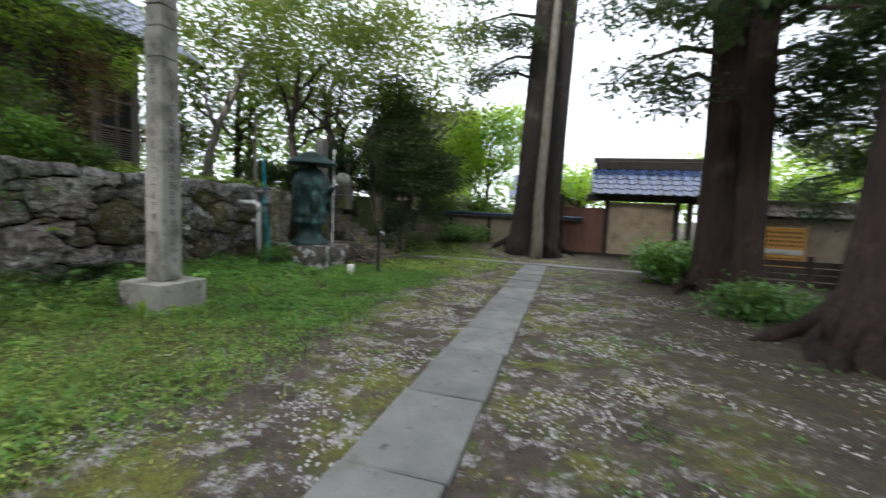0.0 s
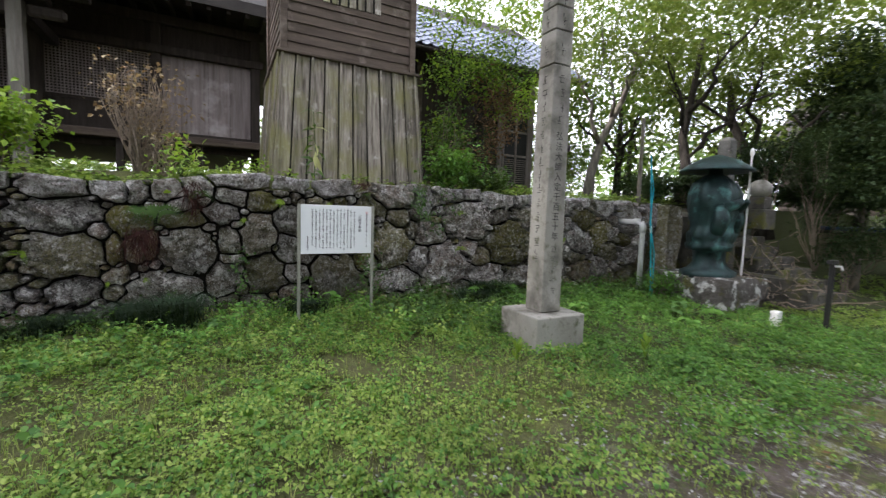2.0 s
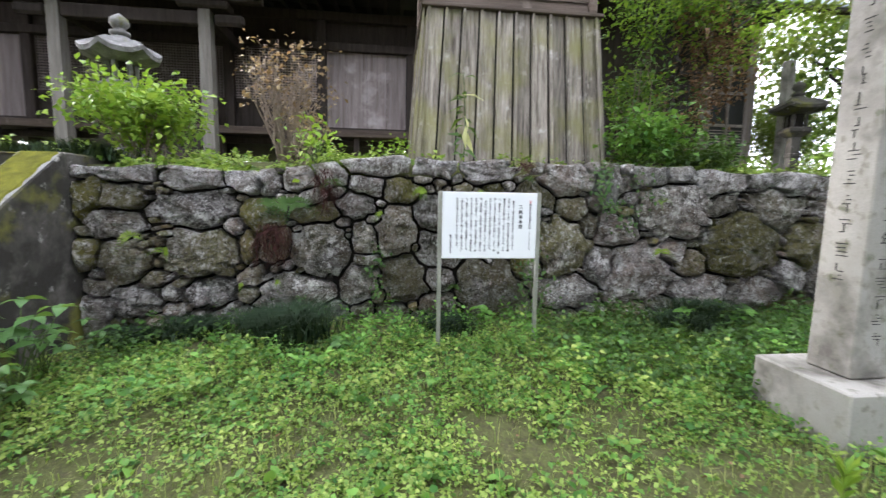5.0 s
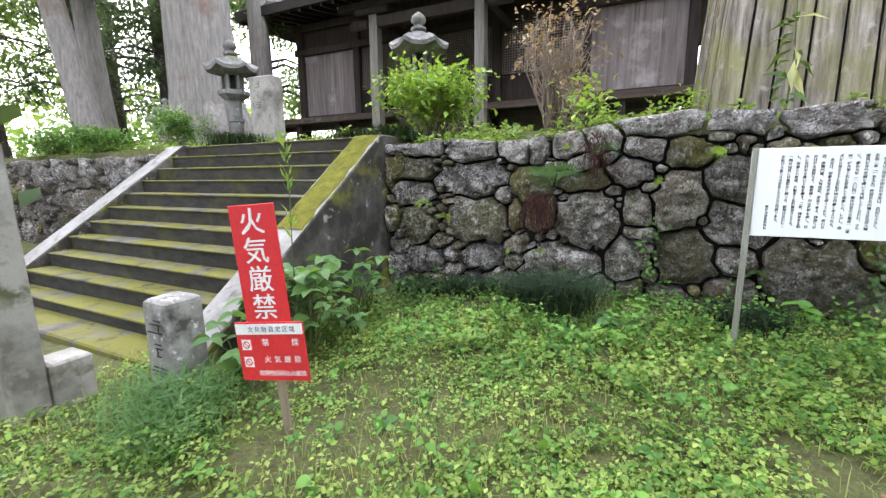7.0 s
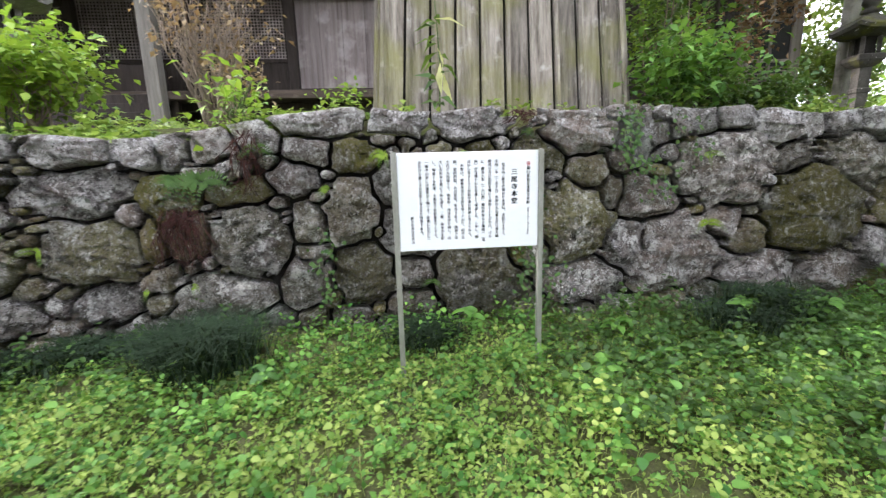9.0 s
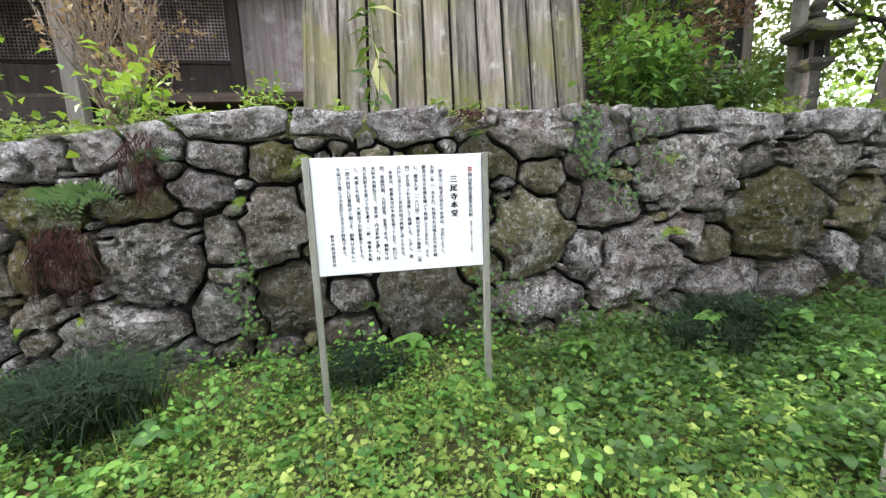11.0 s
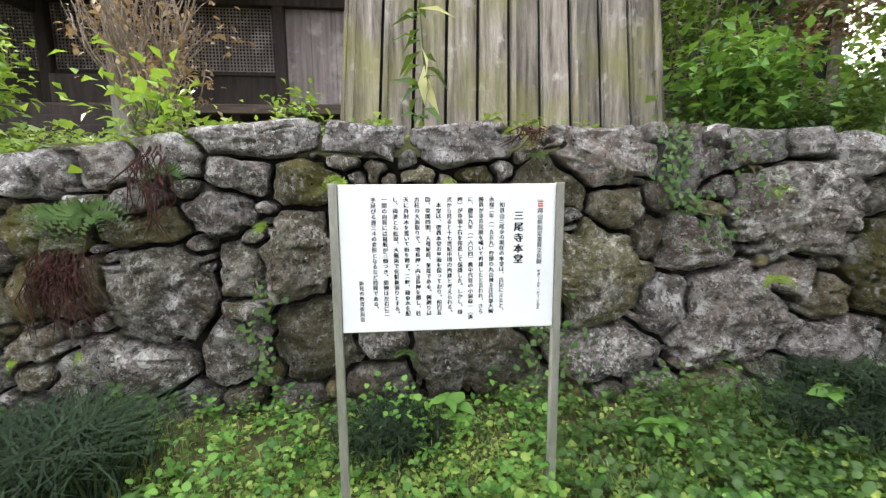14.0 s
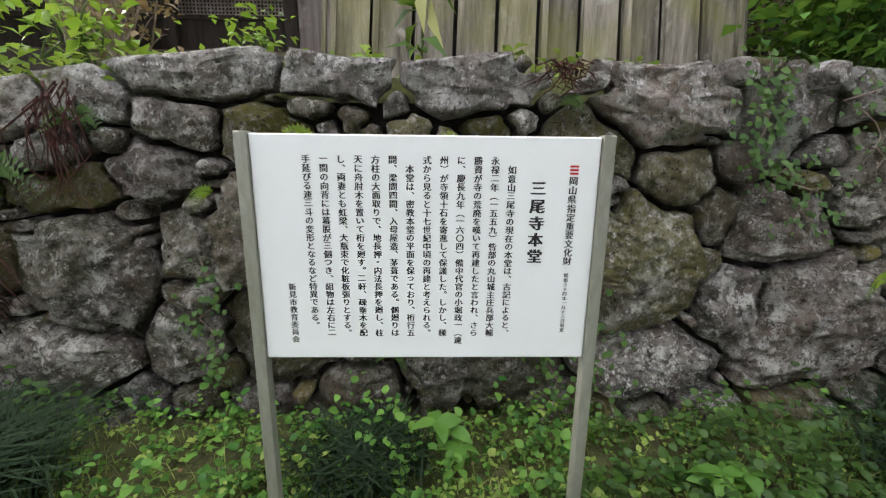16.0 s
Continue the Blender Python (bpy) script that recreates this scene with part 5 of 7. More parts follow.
# ---- the tiled living quarters behind the vines ----
def build_house():
    h = thing("tiled_house", "dark wooden house with a window under a blue-grey tiled roof", "house", -11.6, 0, 0)
    y0, y1, zw = 4.4, 9.4, 5.45
    part("wall", boxm(-5.0, 0.0, y0, y1, 1.8, zw), M_TIMBER, h, "dark board wall")
    for y in (y0 + 0.1, 5.6, 6.8, 8.2, y1 - 0.08):
        part("post", boxm(0.0, 0.06, y - 0.08, y + 0.08, 1.8, zw, 0.008), M_PANEL if y > 8 else M_SIDING, h)
    part("sill_beam", boxm(0.0, 0.07, y0, y1, 2.2, 2.38, 0.008), M_SIDING, h)
    w = part("window", boxm(0.0, 0.02, 8.3, 9.25, 2.4, 4.6), M_BLACK, h, "dark glazed window")
    for y in (8.33, 8.78, 9.22):
        part("mullion", boxm(0.02, 0.06, y - 0.03, y + 0.03, 2.4, 4.6, 0.004), M_PANEL, w, "grey window bar")
    for z in (2.44, 3.3, 4.0, 4.56):
        part("rail", boxm(0.02, 0.055, 8.3, 9.25, z - 0.03, z + 0.03, 0.004), M_PANEL, w, "grey window bar")
    for k in range(12):
        part("slat", boxm(0.02, 0.04, 8.36, 9.2, 2.52 + 0.06 * k, 2.54 + 0.06 * k), M_PANEL, w)
    bm = bmesh.new()
    prof = [(0.75, zw + 0.004), (-2.77, 8.1), (-6.3, zw + 0.004)]
    left = [bm.verts.new((x, y0 - 0.1, z)) for x, z in prof]
    right = [bm.verts.new((x, y1 + 0.1, z)) for x, z in prof]
    bm.faces.new(left)
    bm.faces.new(right[::-1])
    for k in range(3):
        bm.faces.new((left[k], right[k], right[(k + 1) % 3], left[(k + 1) % 3]))
    bmesh.ops.recalc_face_normals(bm, faces=bm.faces)
    part("gable", bm, M_TIMBER, h, "dark boarded eave and gable")
    slope = radians(37)
    base = Matrix.Translation((0.9, 0, 5.55)) @ Matrix.Rotation(slope, 4, "Y")
    bm = boxm(-4.6, 0.0, y0 - 0.9, y1 + 1.3, -0.14, -0.03)
    bmesh.ops.transform(bm, matrix=base, verts=bm.verts)
    roof = part("roof", bm, M_THATCH, h, "tiled roof slope")
    me = tile_mesh(0.27, 0.30, M_ROOF)
    for i in range(12):
        y = y0 - 0.8
        while y < y1 + 1.25:
            part("tile", me, M_ROOF, roof, m=base @ Matrix.Translation((-0.27 * i, y, 0)))
            y += 0.28
    part("gutter", tubem([(1.0, y0 - 0.9, 5.42), (1.0, y1 + 1.3, 5.42)], [0.05, 0.05], 8), M_TIMBER, h, "dark gutter")
    p = thing("pale_corner_post", "pale blue-grey post near the stone lantern", "post", -10.1, 8.75, TOP)
    part("shaft", boxm(-0.08, 0.08, -0.08, 0.08, -0.2, 2.3, 0.01), M_GRANITE, p)


def tile_mesh(length, width, mat):
    """One S-shaped pantile, its lower end at x = 0 and running back along -x."""
    bm = bmesh.new()
    n = 6
    rows = []
    for x, dz in ((0.02, 0.0), (0.02, 0.025), (-length - 0.02, 0.002)):
        row = []
        for k in range(n + 1):
            s = k / n
            z = 0.045 * math.sin(math.pi * min(s / 0.42, 1)) - 0.012 * math.sin(math.pi * max((s - 0.42) / 0.58, 0))
            row.append(bm.verts.new((x, (s - 0.5) * width, z + dz)))
        rows.append(row)
    for a, b in zip(rows, rows[1:]):
        for k in range(n):
            bm.faces.new((a[k], a[k + 1], b[k + 1], b[k]))
    return to_mesh("tile", bm, mat)


build_house()


# ---- the gate and the earth walls at the far end ----
GY = 18.0


def tiled_slope(parent, me, mat, x0, x1, y_eave, z_eave, rows, pitch, step=0.27, wid=0.28, back=False):
    base = Matrix.Translation((0, y_eave, z_eave)) @ Matrix.Rotation(radians(90 if back else -90), 4, "Z") @ Matrix.Rotation(radians(pitch), 4, "Y")
    for i in range(rows):
        x = x0 + wid / 2
        while x < x1:
            part("tile", me, mat, parent, m=base @ Matrix.Translation((-step * i, -x if back else x, 0)))
            x += wid


def build_gate():
    g = thing("temple_gate", "low temple gate with glazed blue tiles and sunlit plaster", "gate", 0, GY, 0)
    part("wall_panel", boxm(1.8, 4.2, 0.0, 0.12, -0.1, 2.15), M_PLASTER, g, "pale plaster panel")
    part("door", boxm(0.0, 1.75, 0.05, 0.12, -0.1, 1.9, 0.01), M_REDBOARD, g, "red-brown board leaf")
    for x in (0.05, 1.78, 4.3, 4.75):
        part("gate_post", boxm(x - 0.09, x + 0.09, -0.08, 0.14, -0.1, 2.4, 0.012), M_TIMBER, g)
    part("lintel", boxm(1.0, 5.3, -0.1, 0.16, 2.2, 2.42, 0.012), M_TIMBER, g)
    part("foot_rail", boxm(0.0, 4.75, -0.06, 0.1, -0.05, 0.12, 0.01), M_TIMBER, g)
    roof = part("roof", boxm(1.25, 5.25, -0.6, 2.2, 2.38, 2.46), M_THATCH, g, "tiled roof")
    bm = bmesh.new()
    pr = [(-0.7, 2.42), (0.9, 3.55), (2.5, 2.42)]
    a = [bm.verts.new((1.25, y, z)) for y, z in pr]
    b = [bm.verts.new((5.25, y, z)) for y, z in pr]
    bm.faces.new(a)
    bm.faces.new(b[::-1])
    for k in range(3):
        bm.faces.new((a[k], b[k], b[(k + 1) % 3], a[(k + 1) % 3]))
    part("gable", bm, M_TIMBER, roof, "gable board")
    me = tile_mesh(0.36, 0.42, M_GLAZED)
    tiled_slope(roof, me, M_GLAZED, 1.15, 5.35, -0.78, 2.44, 5, 35, 0.37, 0.39)
    part("ridge", boxm(1.3, 5.2, 0.72, 1.08, 3.5, 3.86, 0.03), M_THATCH, roof, "stacked dark ridge tiles")
    part("ridge_cap", tubem([(1.2, 0.9, 3.9), (5.3, 0.9, 3.9)], [0.11, 0.11], 10), M_THATCH, roof, "rounded dark ridge cap")

    w = thing("earth_wall_with_dark_coping", "ochre earth wall under a low dark tiled coping", "wall", 0, GY, 0, kind="structure")
    part("wall", boxm(-14.0, -0.05, 0.0, 0.25, 0.2, 1.30, 0.01), M_PLASTER, w)
    part("coping", boxm(-14.0, 0.9, -0.18, 0.43, 1.30, 1.40, 0.02), M_THATCH, w, "dark coping")
    part("coping_ridge", boxm(-14.0, 0.9, 0.02, 0.23, 1.40, 1.52, 0.03), M_GLAZED, w, "dark ridge tiles")
    for i in range(8):
        x = -1.2 - 1.7 * i
        part("post", boxm(x - 0.07, x + 0.07, -0.05, 0.0, 0.2, 1.3), M_TIMBER, w)
    e = thing("earth_wall_with_brown_tiles", "low earth wall under weathered brown roof tiles", "wall", 0, GY - 1.0, 0, kind="structure")
    part("wall", boxm(5.4, 14.0, 0.0, 0.25, -0.1, 1.75, 0.01), M_PLASTER, e)
    part("roof_core", boxm(5.4, 14.0, -0.3, 0.55, 1.75, 1.85), M_TIMBER, e)
    bt = tile_mesh(0.27, 0.30, M_BROWNTILE)
    tiled_slope(e, bt, M_BROWNTILE, 5.3, 13.0, -0.45, 1.84, 3, 35)
    part("ridge", boxm(5.3, 14.0, 0.02, 0.26, 2.2, 2.4, 0.03), M_BROWNTILE, e)
    # hall roofs beyond the wall
    f = thing("far_roof", "grey roof of a building beyond the temple wall", "house", -3.0, 27.0, 0)
    part("wall", boxm(0.2, 4.5, 0.3, 5, -0.1, 2.6), M_PLASTER, f)
    bm = bmesh.new()
    pr = [(-0.6, 2.5), (2.6, 4.2), (5.8, 2.5)]
    a = [bm.verts.new((-0.2, y, z)) for y, z in pr]
    b = [bm.verts.new((5.1, y, z)) for y, z in pr]
    bm.faces.new(a)
    bm.faces.new(b[::-1])
    for k in range(3):
        bm.faces.new((a[k], b[k], b[(k + 1) % 3], a[(k + 1) % 3]))
    part("roof", bm, M_GLAZED, f, "grey roof")
    n = thing("orange_notice", "orange framed notice board with dark rows of writing", "sign", 5.75, 13.2, 0.1)
    part("board", boxm(-0.52, 0.52, 0, 0.04, 0.3, 1.38, 0.01), M_ORANGE, n)
    for x in (-0.55, 0.55):
        part("post", boxm(x - 0.04, x + 0.04, -0.02, 0.06, -0.1, 1.45, 0.01), M_STAKE, n)
    part("band", boxm(-0.47, 0.47, -0.004, 0.001, 0.66, 0.80), M_WHITE, n, "faded white band")
    for r in range(8):
        if r in (4,):
            continue
        bm = bmesh.new()
        for k in range(11):
            x = -0.44 + 0.083 * k
            box(bm, x, x + 0.042, -0.004, 0.001, 1.22 - r * 0.115, 1.275 - r * 0.115)
        tagged(part("inscription", bm, M_INKGREY, n, "row of unreadable writing"), kind="stuff")
    lw = thing("low_board_fence", "low dark board fence under the notice", "fence", 0, 12.4, 0)
    for i in range(4):
        part("rail", boxm(4.7, 8.2, -0.03, 0.03, 0.02 + 0.17 * i, 0.16 + 0.17 * i, 0.006, wob=0.006), M_TIMBER, lw)
    for x in (4.75, 6.0, 7.2, 8.1):
        part("post", boxm(x - 0.06, x + 0.06, -0.09, -0.03, -0.1, 0.8, 0.008), M_TIMBER, lw)


build_gate()


def build_far_hall():
    """A tall hall roof with a red-brown gable, seen over the earth wall."""
    f = thing("far_temple_hall", "dark-roofed hall with a red-brown gable beyond the wall", "temple", -10.3, 30.0, -0.9)
    part("wall", boxm(-4.2, 2.6, 0.6, 7.0, -0.1, 6.9), M_TIMBER, f)
    bm = bmesh.new()
    rows = []
    for x in (-5.2, 3.3):
        rows.append([bm.verts.new((x, y, z)) for y, z in ((-0.9, 6.95), (-0.9, 7.15), (0.8, 7.75), (2.4, 8.7), (3.8, 10.0), (5.2, 8.7), (6.8, 7.75), (8.5, 7.15), (8.5, 6.95))])
    bm.faces.new(rows[0])
    bm.faces.new(rows[1][::-1])
    for k in range(9):
        bm.faces.new((rows[0][k], rows[1][k], rows[1][(k + 1) % 9], rows[0][(k + 1) % 9]))
    bmesh.ops.recalc_face_normals(bm, faces=bm.faces)
    roof = part("roof", bm, M_THATCH, f, "sweeping dark tiled roof")
    for y0, z0, y1, z1 in ((-0.9, 7.0, 3.8, 9.75), (8.5, 7.0, 3.8, 9.75)):
        part("bargeboard", tubem([(3.36, y0, z0), (3.36, (y0 + y1) / 2, (z0 + z1) / 2 - 0.25), (3.36, y1, z1)], [0.16, 0.16, 0.16], 6), M_REDBOARD, roof, "red-brown bargeboard")
    part("ridge", boxm(-5.2, 3.4, 3.55, 4.05, 9.9, 10.35, 0.05), M_THATCH, roof, "dark ridge")


build_far_hall()


# ---- trees ----
def crown_mesh(name, blobs, n, leaf, mat, seed, droop=0.2, flat=0.5, gap=0.35):
    """Leaves gathered in clumps inside uneven blobs (centre, radii), with holes left by a smooth field."""
    r = np.random.default_rng(seed)
    if leaf < 0.2:
        n, leaf = int(n * 1.3), leaf * 0.91
    vol = np.array([b[3] * b[4] * b[5] for b in blobs]) ** 0.6
    k, spread = (24, 2.5) if np.mean([b[3] for b in blobs]) > 0.95 else (9, 1.6)
    pick = r.choice(len(blobs), size=max(n // k, 12), p=vol / vol.sum())
    B = np.array(blobs)[pick]
    d = unit(r.normal(0, 1, (len(B), 3)))
    rad = r.uniform(0.25, 1.0, (len(B), 1)) ** 0.45
    c = B[:, :3] + d * rad * B[:, 3:6]
    hole = np.sin(c[:, 0] * 2.3 + seed) + np.sin(c[:, 1] * 2.1 + 1.7 * np.sin(c[:, 2] * 1.9)) + np.sin(c[:, 2] * 2.7 + seed * 0.7)
    c = c[hole > -gap * 3]
    d = d[hole > -gap * 3]
    at = np.repeat(c, k, 0) + r.normal(0, leaf * spread, (len(c) * k, 3)) * (1, 1, flat)
    out = unit(np.repeat(d, k, 0) * 0.5 + r.normal(0, 0.8, (len(c) * k, 3)) * (1, 1, 0.5))
    L = leaf * r.uniform(0.6, 1.3, len(at))
    return leaf_mesh(name, at, out, L, L * 0.62, mat, 0.15, droop)


def limb_points(a, b, bend, n=5, seed=0):
    a, b = Vector(a), Vector(b)
    r = random.Random(seed)
    pts = []
    for i in range(n + 1):
        t = i / n
        p = a.lerp(b, t)
        k = math.sin(math.pi * t) * bend
        p += Vector((r.uniform(-k, k), r.uniform(-k, k), r.uniform(0, k)))
        pts.append(p)
    return pts


def broad_tree(name, label, x, y, z, trunk, limbs, blobs, n, leaf, bark, leafmat, seed, r0=0.14, flat=0.5, gap=0.35):
    """trunk: points from the foot; limbs: (start, end, radius); all offsets from the foot."""
    t = thing(name, label, "tree", x, y, z)
    rad = [r0 * (1 - 0.7 * i / (len(trunk) - 1)) for i in range(len(trunk))]
    rad[0] *= 1.35
    part("trunk", tubem([(0, 0, -0.3)] + trunk[1:] if trunk[0][2] <= 0 else trunk, rad, 12, flute=0.2, seed=seed), bark, t, smooth=True)
    for i, (a, b, r) in enumerate(limbs):
        pts = limb_points(a, b, 0.22, 6, seed + i)
        part("limb", tubem(pts, [r * (1 - 0.75 * k / 6) for k in range(7)], 7), bark, t, smooth=True)
        for q in range(3):
            s = pts[2 + q]
            e = s + Vector((rnd.uniform(-0.8, 0.8), rnd.uniform(-0.8, 0.8), rnd.uniform(0.1, 0.7)))
            part("branch", tubem(limb_points(s, e, 0.1, 4, seed * 7 + i * 3 + q), [r * 0.35, r * 0.28, r * 0.2, r * 0.14, r * 0.06], 5), bark, t, smooth=True)
    part("crown", crown_mesh("crown", blobs, n, leaf, leafmat, seed, flat=flat, gap=gap), leafmat, t, "loose leafy crown with gaps")
    return t


def cedar(label, x, y, z, r, h, bark, seed, lean=(0, 0), flare=1.6, boughs=(), roots=0, name="cedar_tree", leafmat=None, n=2600, leaf=0.16):
    """A tall straight cedar: fluted tapering trunk, spread foot, drooping boughs (height, angle, length) hung with sprays."""
    t = thing(name, label, "tree", x, y, z)
    pts, rad = [], []
    for k, zz in enumerate((-0.3, 0.1, 0.35, 0.8, 1.6, 3, 5, 8, 12, h)):
        pts.append((lean[0] * zz / 10, lean[1] * zz / 10, zz))
        rad.append(r * (1 + (flare - 1) * math.exp(-max(zz, 0) * 1.9)) * (1 - 0.6 * max(zz, 0) / h))
    part("trunk", tubem(pts, rad, 28, flute=0.22, seed=seed), bark, t, smooth=True)
    rr = random.Random(seed)
    for i in range(roots):
        a = 2 * math.pi * i / roots + rr.uniform(-0.3, 0.3)
        l = r * rr.uniform(1.7, 2.7)
        l *= 1.12
        p = [(math.cos(a) * r * 0.78, math.sin(a) * r * 0.78, 1.5 * r), (math.cos(a) * r * 1.25, math.sin(a) * r * 1.25, 0.62 * r), (math.cos(a + 0.15) * l * 0.8, math.sin(a + 0.15) * l * 0.8, 0.09), (math.cos(a + 0.3) * l, math.sin(a + 0.3) * l, -0.05)]
        part("root", tubem(p, [r * 0.30, r * 0.30, r * 0.19, r * 0.05], 9, flute=0.5, seed=i), bark, t, smooth=True)
    blobs = []
    for i, (zz, a, l) in enumerate(boughs):
        ca, sa = math.cos(radians(a)), math.sin(radians(a))
        s = Vector((lean[0] * zz / 10, lean[1] * zz / 10, zz))
        p = [s, s + Vector((ca * l * 0.4, sa * l * 0.4, 0.25)), s + Vector((ca * l * 0.75, sa * l * 0.75, 0.05)), s + Vector((ca * l, sa * l, -0.35))]
        part("bough", tubem(p, [0.07, 0.05, 0.03, 0.012], 6), bark, t, smooth=True)
        for f in (0.4, 0.6, 0.8, 1.0):
            c = s + Vector((ca * l * f, sa * l * f, -0.25 * f))
            blobs.append((c.x, c.y, c.z - 0.1, 0.38 * l ** 0.5, 0.38 * l ** 0.5, 0.34))
    if blobs:
        fm = leafmat or F_CEDAR
        part("crown", crown_mesh("crown", blobs, n, leaf, fm, seed, droop=0.5, flat=0.9), fm, t, "drooping dark sprays")
    return t


# tall cedars by the gate and along the right of the path
cedar("huge brown-barked cedar near the temple gate", -1.27, 16.3, 0.2, 0.47, 22, M_BARKGATE, 1, (0.3, 0), 1.5, ((6.2, 200, 2.2), (7.0, 160, 2.6), (7.6, 240, 2.4), (8.4, 180, 3.0), (9.2, 210, 3.0)), 6, n=6000, leaf=0.12)
cedar("huge brown-barked cedar twinned with another", -0.50, 16.0, 0.1, 0.45, 22, M_BARKGATE, 11, (0.3, 0), 1.45, (), 6)
bare = thing("bare_tree_stem", "slim pale bare stem before the huge cedars", "tree", -0.72, 15.0, 0.0)
part("trunk", tubem([(0, 0, -0.2), (0.02, 0, 0.6), (-0.02, 0, 1.8), (0.05, 0.1, 4.2), (0.16, 0.3, 8.5), (0.3, 0.4, 12.0)], [0.22, 0.18, 0.16, 0.145, 0.12, 0.08], 10, flute=0.2), M_BARKGREY, bare, smooth=True)
cedar("red-brown cedar beside the path", 3.35, 10.3, 0.0, 0.42, 22, M_BARK, 3, (-0.35, 0), 1.35,
      ((4.3, 200, 1.7), (5.0, 170, 2.2), (5.6, 230, 2.4), (6.3, 190, 2.6), (7.2, 215, 2.8), (6.8, 150, 2.4), *[(8.0 + 0.5 * k, 47 * k, 3.0) for k in range(12)]), 5, n=17000, leaf=0.12)
cedar("slim red-brown cedar beside a larger one", 3.58, 9.4, 0.0, 0.25, 20, M_BARK, 4, (-0.3, 0), 1.4, ((4.6, 10, 1.6), (5.4, 340, 2.0), (3.9, 30, 1.5), (6.2, 350, 2.4), (7.0, 20, 2.6), (5.0, 320, 1.8)), 3, n=9000, leaf=0.115)
cedar("large cedar with a spreading rooted foot", 3.98, 5.9, 0.0, 0.60, 22, M_BARK, 5, (-0.05, 0), 1.75, ((5.2, 150, 2.2), (6.2, 190, 2.6), *[(7.0 + 0.5 * k, 53 * k, 4.0) for k in range(20)]), 11, n=26000, leaf=0.2)
cedar("cedar beyond the wall with drooping boughs", 9.2, 15.5, 0.0, 0.24, 20, M_BARK, 6, (0, 0), 1.4,
      ((2.9, 180, 1.9), (3.6, 220, 2.2), (4.4, 160, 2.2), (5.2, 200, 2.5), (6.0, 240, 2.5), (6.8, 170, 2.6), (3.2, 260, 2.0), (2.4, 200, 2.2), (3.0, 150, 2.4), (4.8, 270, 2.6), (7.6, 210, 2.8), (8.4, 180, 2.8), (9.2, 230, 2.8)), n=16000, leaf=0.11)
cedar("dark cedar at the edge of the court", 7.4, 11.0, 0.0, 0.3, 20, M_BARKDARK, 16, (0, 0), 1.4,
      ((3.4, 170, 1.8), (4.2, 200, 2.2), (5.0, 150, 2.2), (5.8, 220, 2.4), (6.6, 180, 2.6), (7.4, 160, 2.6), (8.2, 210, 2.8), (4.6, 250, 2.0)), n=12000, leaf=0.10)
# cedars behind the stair
cedar("giant pale-barked cedar on the terrace", -10.3, -9.0, TOP, 0.80, 24, M_BARKPALE, 7, (0.12, 0.1), 1.35, [(8.5 + 0.55 * k, 67 * k, 4.2 - 0.06 * k) for k in range(24)], 6, n=16000, leaf=0.22)
cedar("pale slanting cedar trunk", -9.0, -11.6, TOP, 0.31, 20, M_BARKPALE, 8, (0.2, -2.4), 1.4, ((6.2, 200, 2.4), (5.2, 150, 2.0), (5.8, 30, 2.0), *[(8.0 + 0.6 * k, 71 * k, 3.4) for k in range(16)]), 4, n=12000, leaf=0.2)
cedar("grey straight cedar trunk", -10.0, -13.1, TOP, 0.30, 20, M_BARKPALE, 9, (0.1, -0.3), 1.4, ((4.6, 60, 2.2), (5.4, 120, 2.2), (6.0, 20, 2.2), *[(8.0 + 0.6 * k, 61 * k, 3.4) for k in range(16)]), 4, n=12000, leaf=0.2)
cedar("slim cedar trunk behind the hall", -13.2, -10.2, TOP, 0.34, 20, M_BARKPALE, 10, (0, 0), 1.3, (), 0)
for i, (x, y, r, la) in enumerate(((-8.4, -17, 0.3, 0.3), (-11.5, -17.5, 0.35, -0.3), (-13.5, -15.5, 0.28, 0.2), (-15.5, -12.5, 0.25, 0), (-17, -17, 0.4, 0), (-7.2, -20, 0.35, 0.2), (-10.5, -22, 0.4, 0), (-14.5, -21, 0.35, 0), (-20, -12.5, 0.35, 0))):
    bo = [(rnd.uniform(2.2, 8.5), rnd.uniform(0, 360), rnd.uniform(1.5, 2.8)) for _ in range(18)]
    cedar("forest cedar with dark sprays against the sky", x, y, TOP, r, 20, M_BARKDARK, 20 + i, (la, 0), 1.3, bo, 0, n=5600, leaf=0.16, leafmat=F_CEDAR if i % 3 else F_DEEP)

